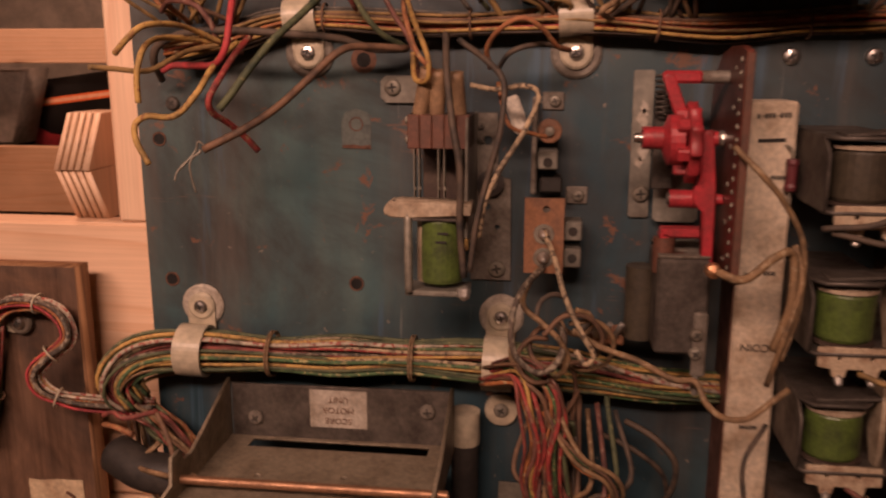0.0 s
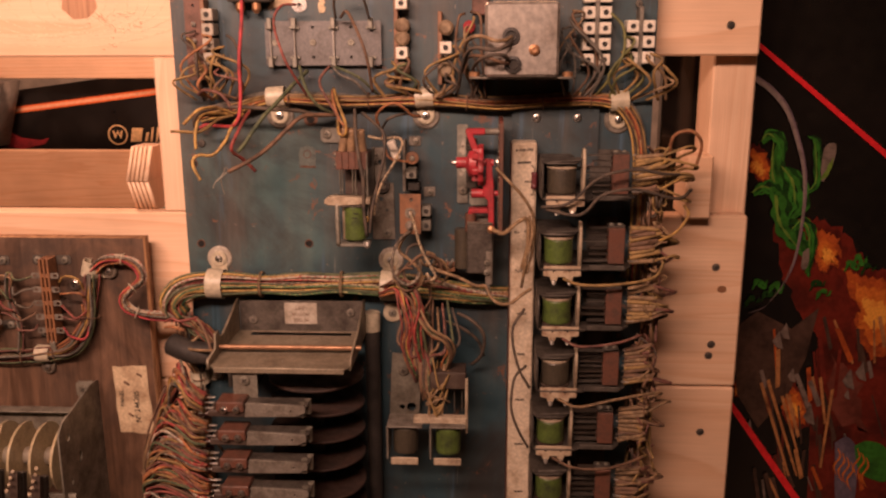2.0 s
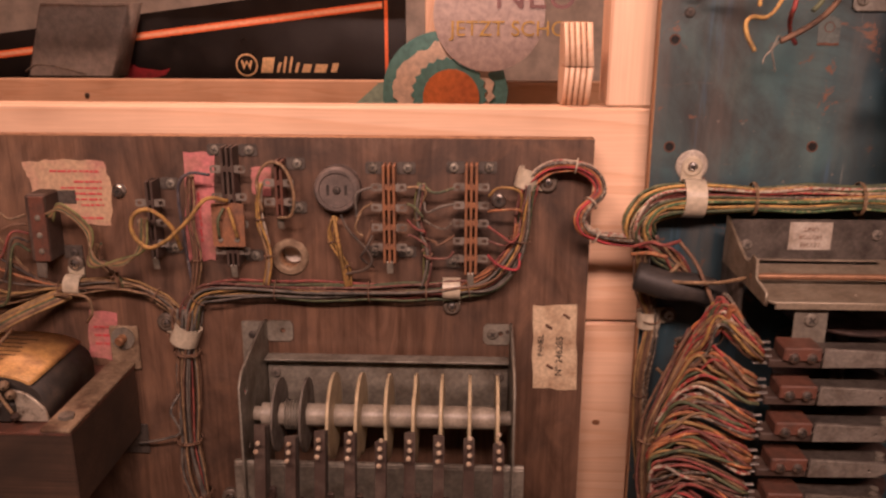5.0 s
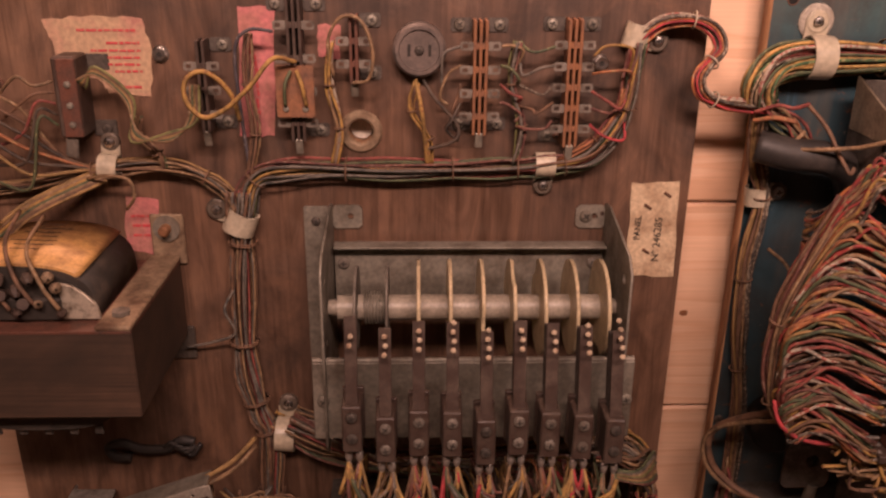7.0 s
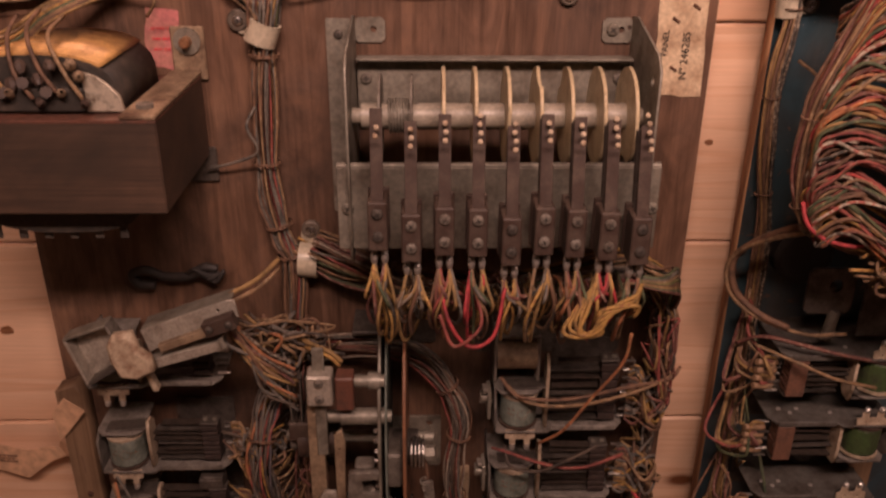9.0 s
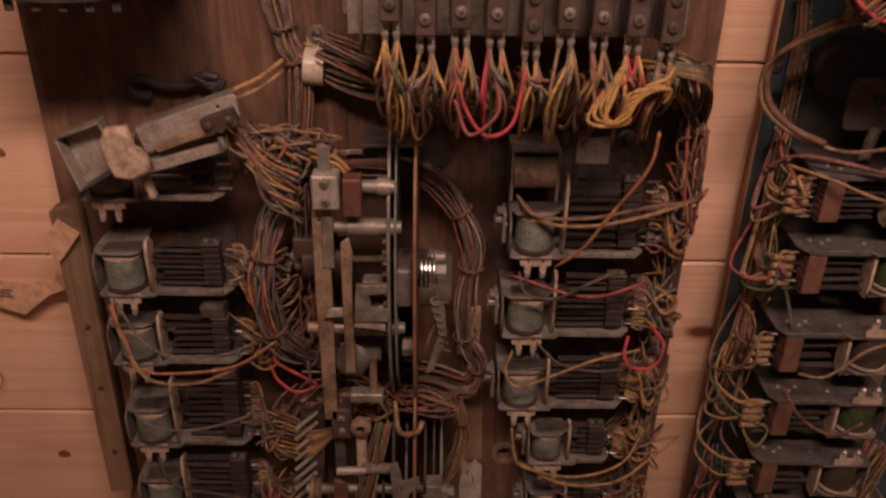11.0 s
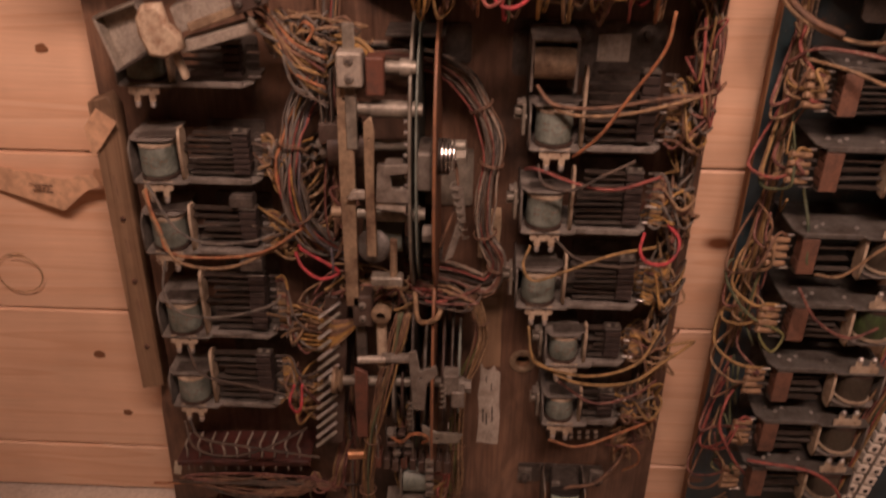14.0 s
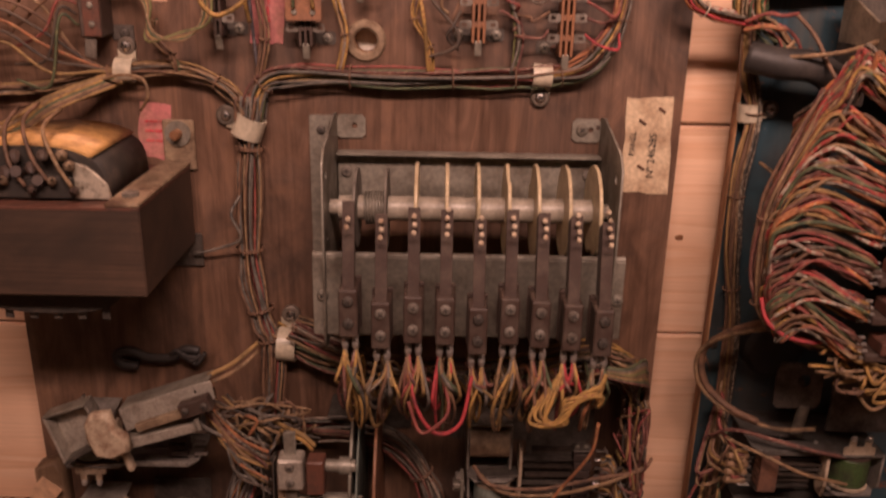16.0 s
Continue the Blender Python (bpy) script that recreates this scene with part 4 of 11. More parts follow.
# branches to the terminal strips
for x0, z0, x1, z1, n, cols, sd in ((-0.432, 0.893, -0.434, 0.985, 7, ["green", "black_white", "maroon", "grey", "lime"], 1), (-0.497, 0.893, -0.507, 0.955, 3, ["yellow"], 2),
                                    (-0.569, 0.890, -0.567, 0.985, 5, ["maroon", "white", "yellow", "tan"], 3), (-0.634, 0.880, -0.627, 0.99, 6, ["tan", "brown", "gold", "black"], 4),
                                    (-0.697, 0.888, -0.71, 0.93, 4, ["green", "tan", "brown"], 5), (-0.40, 0.895, -0.355, 0.952, 3, ["red", "orange"], 6)):
    bundle(ha, [L(x0, yb, z0), L((x0 + x1) / 2 + 0.004, yb - 0.004, (z0 * 2 + z1) / 3), L(x1 - 0.003, yb - 0.003, (z0 + 2 * z1) / 3), L(x1, yb - 0.005, z1)], 0.0035, n, cols, 0.0011, (0.35, 0.7), 30 + sd)


def pigtail(parent, a, b, col, bow=(0, -0.012, 0), r=0.0011, wig=0.004, rnd=random.Random(5)):
    """One slack wire from a to b."""
    a, b, bow = Vector(a), Vector(b), Vector(bow)
    j = lambda: Vector((rnd.uniform(-wig, wig), rnd.uniform(-wig, wig), rnd.uniform(-wig, wig)))
    return wire([a, a.lerp(b, 0.3) + bow * 0.8 + j(), a.lerp(b, 0.68) + bow + j(), b], r, col, parent)


rnd = random.Random(21)
for j in range(4):
    zz = 0.982 - j * 0.0137
    pigtail(ha, L(-0.446, BR_Y - 0.018, zz), L(-0.434, yb - 0.004, zz - 0.014), ["tan", "green", "red", "maroon"][j], (0.004, -0.005, 0.003))
    pigtail(ha, L(-0.475, BR_Y - 0.018, zz), L(-0.488 + 0.004 * j, yb, zz - 0.03), ["grey", "tan", "brown", "black"][j], (-0.006, -0.004, 0))
for j in range(5):
    zz = 0.982 - j * 0.0135
    pigtail(ha, L(-0.407, BR_Y - 0.018, zz), L(-0.432, yb - 0.004, zz + 0.003 - 0.002 * j), ["green", "grey", "black_white", "brown", "maroon"][j], (-0.002, -0.006, -0.004))
for j, (c, bz) in enumerate((("yellow", 0.012), ("orange", 0.006), ("red", -0.004), ("maroon", 0.0), ("bright_red", -0.010))):
    zz = 0.975 - j * 0.0125
    pigtail(ha, L(-0.379, BR_Y - 0.018, zz), L(-0.352, yb - 0.004, 0.962 - j * 0.009), c, (0.004, -0.008, bz))
wire([L(-0.508, yb - 0.004, 0.957), L(-0.504, yb - 0.012, 0.940), L(-0.501, yb - 0.008, 0.915), L(-0.499, yb - 0.002, 0.893)], 0.0017, "yellow", ha)
wire([L(-0.502, yb - 0.004, 0.957), L(-0.494, yb - 0.01, 0.945), L(-0.477, yb - 0.01, 0.925), L(-0.480, yb - 0.01, 0.913), L(-0.502, yb - 0.004, 0.905)], 0.0013, "black", ha)
# the yellow loop of stiff wire and others of the left half
wire([L(-0.592, BR_Y - 0.03, 0.972), L(-0.606, BR_Y - 0.042, 0.976), L(-0.622, BR_Y - 0.046, 0.958), L(-0.640, BR_Y - 0.046, 0.942), L(-0.656, BR_Y - 0.046, 0.936), L(-0.667, BR_Y - 0.046, 0.948),
      L(-0.665, BR_Y - 0.046, 0.963), L(-0.652, BR_Y - 0.044, 0.967), L(-0.638, BR_Y - 0.038, 0.952), L(-0.634, BR_Y - 0.03, 0.93)], 0.0017, "yellow", ha, per=8)
wire([L(-0.592, BR_Y - 0.03, 0.966), L(-0.588, BR_Y - 0.034, 0.956), L(-0.586, BR_Y - 0.03, 0.941)], 0.0015, "yellow", ha)
wire([L(-0.596, BR_Y - 0.03, 0.966), L(-0.6, BR_Y - 0.034, 0.956), L(-0.601, BR_Y - 0.03, 0.941)], 0.0013, "green", ha)
wire([L(-0.608, BR_Y - 0.022, 0.992), L(-0.625, BR_Y - 0.024, 0.993), L(-0.636, BR_Y - 0.02, 0.978), L(-0.636, BR_Y - 0.014, 0.93), L(-0.633, yb, 0.885)], 0.0014, "blue", ha)
wire([L(-0.553, BR_Y - 0.022, 0.956), L(-0.541, BR_Y - 0.026, 0.960), L(-0.538, BR_Y - 0.028, 0.98), L(-0.546, BR_Y - 0.026, 1.0), L(-0.56, BR_Y - 0.024, 1.002), L(-0.57, BR_Y - 0.02, 0.985), L(-0.567, yb - 0.006, 0.96)], 0.0013, "tan", ha, per=8)
for k in range(5):
    o = 0.0015 * k
    wire([L(-0.748 + o, BR_Y - 0.026, 0.958 - o), L(-0.732, BR_Y - 0.03, 0.962 + o), L(-0.714 + o, BR_Y - 0.03, 0.945), L(-0.706 - o, BR_Y - 0.034, 0.922 - o), L(-0.685, BR_Y - 0.034, 0.916 + o), L(-0.671 + o, BR_Y - 0.03, 0.93), L(-0.668 + o, BR_Y - 0.026, 0.955)],
         0.0011, ["tan", "green", "gold", "brown", "lime"][k], ha)
for k in range(6):
    wire([L(-0.855, BR_Y - 0.03, 0.955 - 0.012 * k), L(-0.82, BR_Y - 0.036, 0.953 - 0.008 * k), L(-0.79, BR_Y - 0.03, 0.94 - 0.01 * k), L(-0.772 + 0.003 * k, BR_Y - 0.02, 0.905 - 0.003 * k), L(-0.748, yb, 0.888)],
         0.0013, ["tan", "brown", "black", "orange", "black", "gold"][k], ha)
for k in range(5):
    wire([L(-0.765, BR_Y - 0.025, 0.957 - 0.008 * k), L(-0.776, BR_Y - 0.032, 0.955 - 0.006 * k), L(-0.79, BR_Y - 0.03, 0.96 - 0.02 * k), L(-0.82, BR_Y - 0.02, 0.93 - 0.012 * k)], 0.0012, ["tan", "brown", "red", "black", "green"][k], ha)
for k in range(7):
    wire([L(-0.752 + 0.002 * k, yb - 0.004, 0.887 - 0.001 * k), L(-0.79, BR_Y - 0.04, 0.872 - 0.002 * k), L(-0.81, BR_Y - 0.06, 0.858 - 0.003 * k), L(-0.845, BR_Y - 0.07, 0.85 - 0.004 * k)], 0.0014, ["gold", "tan", "yellow", "green", "tan", "brown", "gold"][k], ha)
wire([L(-0.752, BR_Y - 0.02, 0.884), L(-0.735, BR_Y - 0.03, 0.889), L(-0.719, BR_Y - 0.03, 0.886), L(-0.716, BR_Y - 0.03, 0.873), L(-0.726, BR_Y - 0.02, 0.86)], 0.0013, "tan", ha)
wire([L(-0.653, yb - 0.004, 0.79), L(-0.66, BR_Y - 0.02, 0.775), L(-0.653, BR_Y - 0.02, 0.755), L(-0.672, BR_Y - 0.014, 0.744), L(-0.696, BR_Y - 0.01, 0.737)], 0.0012, "grey", ha)

# ---- transformer ----
o = (-0.77, BR_Y, 0.735)
tr = thing("transformer", "heavy laminated transformer with amber paper winding, bolted to the board", "transformer", o)
L = local(o)
bm = B()
box(bm, L(-0.770, 0.410, 0.7795), (0.150, 0.126, 0.066), 0.0012)
part("core", bm, REDWOOD, tr, "red-brown laminated iron core")
part("top_lamination", box(B(), L(-0.770, 0.410, 0.8115), (0.1504, 0.1264, 0.0022), 0.0003), BAKE_RED, tr, "reddish top lamination")
part("bracket", join(box(B(), L(-0.7065, 0.410, 0.8145), (0.024, 0.128, 0.0035), 0.001), box(B(), L(-0.703, 0.4755, 0.829), (0.026, 0.003, 0.042), 0.0012)), STRAP, tr, "rusty dusty steel mounting strap")
part("bracket", box(B(), L(-0.703, 0.4755, 0.738), (0.026, 0.003, 0.03), 0.0012), STEEL_DARK, tr)
part("washer", turned(B(), [(0.0105, 0), (0.0105, 0.0015), (0, 0.0015)], L(-0.703, 0.4735, 0.839), (0, -1, 0), 24), STEEL, tr)
part("bolt", turned(B(), [(0.0042, 0), (0.0042, 0.009), (0.003, 0.0105), (0, 0.0105)], L(-0.703, 0.473, 0.839), (0, -1, 0), 12), BRASS, tr)
part("bolt", cyl(B(), L(-0.7065, 0.366, 0.815), L(-0.7065, 0.366, 0.819), 0.0065, 6), STEEL_DUSTY, tr)


def barrel(x0, x1, z0, h, y0, y1, a0, a1, n=18):
    """A strip of a lying barrel between two angles (degrees, 0 at its right foot)."""
    bm = B()
    rows = []
    for k in range(n + 1):
        t = math.radians(a0 + (a1 - a0) * k / n)
        x = (x0 + x1) / 2 + (x1 - x0) / 2 * math.copysign(abs(math.cos(t)) ** 0.85, math.cos(t))
        z = z0 + h * abs(math.sin(t)) ** 0.55
        rows.append([bm.verts.new(L(x, y, z)) for y in (y0, y1)])
    for a, b in zip(rows, rows[1:]):
        bm.faces.new((a[0], b[0], b[1], a[1])).smooth = True
    for i in (0, 1):
        bm.faces.new([r[i] for r in rows])
    bm.faces.new((rows[0][0], rows[0][1], rows[-1][1], rows[-1][0]))
    return bm


part("winding", barrel(-0.832, -0.722, 0.813, 0.038, 0.366, 0.452, 0, 180), SOOT_TAPE, tr, "black taped winding")
part("paper_wrap", barrel(-0.8335, -0.7205, 0.8135, 0.0393, 0.3665, 0.4525, 38, 176), TRANS_WRAP, tr, "amber varnished paper label")
for k in range(7):
    bm = box(B(), (0, 0, 0), (0.02 + 0.006 * (k % 3), 0.0009, 0.0003))
    ob = part("print_line", bm, BLACK_INK, tr)
    ob.matrix_basis = Matrix.Translation(L(-0.775 + 0.003 * (k % 2), 0.390 + k * 0.008, 0.8546)) @ pose(0, 0, 0, 0, 2, 0)
part("foil_end", sheet([(-0.745, 0.840), (-0.736, 0.838), (-0.729, 0.833), (-0.7215, 0.825), (-0.719, 0.815), (-0.744, 0.815), (-0.7425, 0.828)], (), 0.003, at=L(0, 0.3630, 0), bev=0.0008), FOIL, tr, "crumpled foil at the winding's end")
part("bobbin_front", box(B(), L(-0.786, 0.362, 0.8225), (0.086, 0.006, 0.016), 0.0012), SOOT_TAPE, tr, "dark bobbin front")
for x, z in ((-0.782, 0.848), (-0.763, 0.847), (-0.75, 0.846), (-0.746, 0.838), (-0.79, 0.837), (-0.772, 0.839)):
    part("lead_knot", turned(B(), [(0.001, 0), (0.0036, 0.002), (0.0042, 0.005), (0.003, 0.009), (0.001, 0.011)], L(x, 0.362, z), (0.5, -1, -0.5 + 30 * (x + 0.77)), 7), STRAP if x > -0.76 else BAKELITE, tr, "taped lead joint")
part("coil_end", barrel(-0.828, -0.728, 0.8140, 0.034, 0.3655, 0.3665, 0, 180), SOOT_TAPE, tr, "sooty end of the winding")
for k in range(5):
    part("lead_stub", cyl(B(), L(-0.822 + 0.014 * k, 0.364, 0.826 + 0.006 * (k % 2)), L(-0.820 + 0.014 * k, 0.352, 0.830 + 0.006 * (k % 2)), 0.004, 8), BAKELITE, tr)
part("lower_winding", barrel(-0.828, -0.722, 0.747, -0.022, 0.366, 0.452, 0, 180), SOOT_TAPE, tr)
for k in range(6):
    part("terminal", box(B(), L(-0.826 + 0.018 * k, 0.372, 0.724), (0.006, 0.002, 0.012), 0.0005), STEEL_DARK, tr)
for k in range(6):
    a = L(-0.742 - 0.016 * k, 0.36, 0.822 + 0.004 * (k % 2))
    part("solder_joint", turned(B(), [(0.001, 0), (0.0032, 0.003), (0.003, 0.008), (0.001, 0.011)], a, (0.2 + 0.3 * (k % 3), -1, 0.5 * (k % 2)), 7), STRAP if k % 2 else BAKELITE, tr)
    wire([a + Vector((0, -0.006, 0.003)), a + Vector((-0.01, -0.004, 0.02)), a + Vector((-0.022 + 0.003 * k, 0.01, 0.04)), a + Vector((-0.03, 0.06, 0.045))], 0.0015, ["tan", "brown", "brown", "gold", "black", "black"][k], tr)

# ---- cam switch unit ----
o = (-0.465, BR_Y, 0.70)
su = thing("cam_switch_unit", "steel cam unit with pale discs on an axle and nine switches", "cam unit", o)
L = local(o)
part("side_strip", sheet(rect(-0.0095, -0.08, 0.0095, 0.08, 0.001), [(0, 0.068, 0.0022), (0, -0.07, 0.0022)], 0.0016, at=L(-0.5865, 0.477, 0.776)), STEEL, su)
screw(L(-0.5865, 0.476, 0.844), su, 0.0036, STEEL_DARK)
screw(L(-0.5865, 0.476, 0.706), su, 0.0036, STEEL_DARK)
for x in (-0.574, -0.357):
    pl = [(0.474, 0.700), (0.478, 0.700), (0.478, 0.858), (0.462, 0.860), (0.392, 0.846), (0.382, 0.836), (0.380, 0.70), (0.388, 0.690)]
    part("side_plate", sheet(pl, [(0.40, 0.826, 0.004), (0.40, 0.776, 0.003), (0.42, 0.795, 0.006)], 0.0018, "yz", at=L(x, 0, 0)), STEEL, su)
    s = 1 if x < -0.5 else -1
    part("mounting_tab", sheet(rect(0, -0.010, 0.024, 0.009, 0.003), [(0.015, 0, 0.0025)], 0.0018, at=L(x if s > 0 else x - 0.024, 0.4765, 0.848)), STEEL, su)
screw(L(-0.373, 0.4755, 0.848), su, 0.005, STEEL)
part("back_plate", join(box(B(), L(-0.4655, 0.468, 0.802), (0.213, 0.0018, 0.052), 0.0004), box(B(), L(-0.4655, 0.462, 0.8285), (0.213, 0.014, 0.0018), 0.0004)), STEEL, su)
for x in (-0.565, -0.367):
    screw(L(x, 0.4665, 0.812), su, 0.0045, STEEL_DUSTY)
bm = B()
box(bm, L(-0.4655, 0.3875, 0.734), (0.236, 0.002, 0.064), 0.0005)
cyl(bm, L(-0.583, 0.3895, 0.7665), L(-0.348, 0.3895, 0.7665), 0.0026, 12)
part("front_plate", bm, STEEL, su)
for x in (-0.576, -0.352):
    screw(L(x, 0.386, 0.735), su, 0.0045, STEEL)
part("axle", join(cyl(B(), L(-0.566, 0.42, 0.795), L(-0.37, 0.42, 0.795), 0.0095, 20), cyl(B(), L(-0.573, 0.42, 0.795), L(-0.358, 0.42, 0.795), 0.006, 14)), AXLE, su, "cloudy grey axle")
spring = [L(-0.5465 + 0.016 * k / 70, 0.42 + 0.0125 * math.cos(k * 0.63), 0.795 + 0.0125 * math.sin(k * 0.63)) for k in range(71)]
part("spring", sweep(B(), spring, 0.0008, 5), STEEL, su)
DISC_X = [-0.552, -0.529, -0.506, -0.483, -0.4595, -0.437, -0.415, -0.392, -0.3695]
for i, x in enumerate(DISC_X):
    rr = 0.036 if i > 1 else 0.031
    pts = [(0.42 + rr * (1 - (0.16 if (k + 7 * i) % 36 in (9, 10, 11) and i > 1 else 0)) * math.cos(k * math.tau / 36), 0.795 + rr * (1 - (0.16 if (k + 7 * i) % 36 in (9, 10, 11) and i > 1 else 0)) * math.sin(k * math.tau / 36)) for k in range(36)]
    part("cam_disc", sheet(pts, [(0.42, 0.795, 0.006)], 0.0026 if i > 1 else 0.0018, "yz", at=L(x, 0, 0)), CREAM_DISC if i > 1 else STEEL_DUSTY, su, "" if i > 1 else "dull steel disc")
rnd = random.Random(8)
loose = harness("switch_wires", "loops of coloured wires hanging from the cam unit's switches", o)
for i, x in enumerate(DISC_X):
    dz = (0.012, 0.003, 0.008, 0.007, 0.0, 0.008, 0.006, 0.004, 0.0)[i]
    zt = 0.801 + dz * 0.8
    stk = part("contact_switch", join(box(B(), L(x, 0.352, 0.727 + dz), (0.0135, 0.022, 0.036), 0.001), box(B(), L(x, 0.366, 0.727 + dz), (0.015, 0.004, 0.040), 0.0006)), BAKELITE, su)
    for k in range(4):
        part("blade", box(B(), L(x, 0.350 + 0.006 * k, 0.771 + dz - 0.003 * k), (0.0085 - 0.0008 * k, 0.0011, 0.072), 0.0002, Euler((-0.18, 0, 0)).to_matrix()), (BAKELITE, BLADE, STEEL_DARK, BLADE)[k], stk)
    for k in range((2, 3, 3, 4, 4, 3, 3, 4, 5)[i]):
        part("contact", turned(B(), [(0, -0.001), (0.0014, -0.0004), (0.0019, 0.0010), (0.0018, 0.0025), (0.001, 0.003), (0, 0.0033)], L(x + 0.0006 * (k % 2), 0.343 + 0.0044 * k, zt - 0.008 + 0.0046 * k), (0, -0.6, 0.5), 10), FISH if k % 2 else RUSTY_CREAM, stk, "pale contact button")
    for zz in (0.737, 0.720):
        s = screw(L(x, 0.341, zz + dz), stk, 0.0040, STEEL_DARK if i in (0, 4, 8) else STEEL_DUSTY)
    for dx in (-0.0035, 0.004):
        part("tail_lug", box(B(), L(x + dx, 0.352, 0.703 + dz), (0.0044, 0.0012, 0.016), 0.0004), SOLDER, stk, "tinned solder tail")
        part("solder_blob", turned(B(), [(0.0008, 0), (0.0026, 0.002), (0.0028, 0.005), (0.0012, 0.009)], L(x + dx, 0.3515, 0.704 + dz), (0, -0.12, -1), 8), SOLDER, stk)
    cols = (["fresh_yellow", "yellow", "green", "fresh_yellow", "grey"], ["gold", "tan", "white", "fresh_yellow", "brown"], ["maroon", "red", "orange", "gold"], ["bright_red", "green", "tan", "fresh_yellow"], ["fresh_yellow", "gold", "yellow", "grey"],
            ["fresh_yellow", "gold", "black", "tan"], ["orange", "green", "maroon", "brown"], ["fresh_yellow", "gold", "bright_red", "red"], ["green", "tan", "orange", "grey"])[i]
    for k in range(13):
        c = cols[k % len(cols)]
        a = L(x + rnd.choice((-0.0035, 0.004)), 0.352, 0.697 + dz)
        low = rnd.uniform(0.628, 0.672)
        sx = rnd.uniform(-0.012, 0.014)
        b = L(x + rnd.uniform(-0.012, 0.012), 0.43, rnd.uniform(0.635, 0.655))
        wire([a, a + Vector((sx * 0.3, -0.006, -0.013)), L(x + sx, 0.352 - rnd.uniform(-0.006, 0.012), (low + 0.695) / 2), L(x + sx * 0.6, 0.372, low), L(x - sx * 0.4, 0.40, low + 0.006), b], rnd.uniform(0.0011, 0.0015), c if rnd.random() < 0.72 else rnd.choice(["tan", "brown", "gold", "grey", "maroon"]), loose)
# long red loops across stacks three to five, and the yellow tangle at the right
wire([L(-0.508, 0.35, 0.694), L(-0.503, 0.338, 0.668), L(-0.488, 0.336, 0.647), L(-0.470, 0.338, 0.655), L(-0.4625, 0.345, 0.690)], 0.0015, "bright_red", loose, per=8)
wire([L(-0.486, 0.35, 0.695), L(-0.479, 0.338, 0.668), L(-0.487, 0.334, 0.655), L(-0.500, 0.336, 0.648), L(-0.509, 0.342, 0.67)], 0.0014, "red", loose, per=8)
for k in range(5):
    q = 0.004 * k
    wire([L(-0.396, 0.348, 0.694), L(-0.404 - q, 0.336, 0.675 - q), L(-0.409 + q, 0.334, 0.658), L(-0.395, 0.332, 0.662 + q), L(-0.385 + q, 0.332, 0.682), L(-0.370, 0.338, 0.687 - q), L(-0.364, 0.346, 0.692)], 0.0015, "yellow", loose, per=7)
for k in range(8):
    q = 0.0035 * k
    wire([L(-0.362, 0.356, 0.693 - q * 0.3), L(-0.345 + q * 0.3, 0.36, 0.690 - q * 0.5), L(-0.322 + q * 0.2, 0.40, 0.678 - q), L(-0.312, 0.43, 0.650 - q), L(-0.309 - q * 0.2, 0.455, 0.61)], 0.0013, ["green", "grey", "tan", "lime", "brown", "gold", "green", "maroon"][k], loose)
for k in range(6):
    wire([L(-0.33, 0.45, 0.66 - 0.006 * k), L(-0.31, 0.44, 0.63 - 0.006 * k), L(-0.303 - 0.002 * k, 0.44, 0.60), L(-0.309, 0.45, 0.545)], 0.0013, ["tan", "brown", "orange", "gold", "maroon", "white"][k], loose)
# flat run of maroon and grey wires behind the loops, falling away at the right
bundle(loose, [L(-0.612, 0.455, 0.676), L(-0.58, 0.448, 0.664), L(-0.54, 0.444, 0.648), L(-0.49, 0.442, 0.644), L(-0.44, 0.442, 0.640), L(-0.39, 0.442, 0.645), L(-0.345, 0.44, 0.652), L(-0.320, 0.442, 0.635), L(-0.311, 0.45, 0.60), L(-0.311, 0.456, 0.55)], 0.011, 30, ["maroon", "red", "grey", "brown", "white", "grey", "tan", "black"], 0.0012, (0.2, 0.8), 501)
for k in range(12):
    q = 0.003 * k
    wire([L(-0.366, 0.37 + q * 0.6, 0.700 - q * 0.4), L(-0.348 + rnd.uniform(-0.004, 0.004), 0.374 + rnd.uniform(-0.008, 0.02), 0.694 - q * 0.5 + rnd.uniform(-0.006, 0.004)), L(-0.326 + rnd.uniform(-0.008, 0.008), 0.41 + rnd.uniform(-0.012, 0.02), 0.676 - q + rnd.uniform(-0.008, 0.008)), L(-0.312 + rnd.uniform(-0.008, 0.006), 0.435 + rnd.uniform(-0.01, 0.015), 0.640 - q), L(-0.310 + rnd.uniform(-0.006, 0.006), 0.455, 0.60 - q)], 0.0012, ["brown", "green", "tan", "black", "gold", "brown"][k % 6], loose)
tangle(loose, L(-0.318, 0.43, 0.585), (0.024, 0.03, 0.06), 16, ["brown", "tan", "maroon", "red", "black", "gold"], 502, (0.3, 0, -1))
# small red sticker on the side plate
part("sticker", box(B(), L(-0.5752, 0.400, 0.815), (0.0006, 0.012, 0.016), 0.0), RED_INK, su, "small faded red sticker")


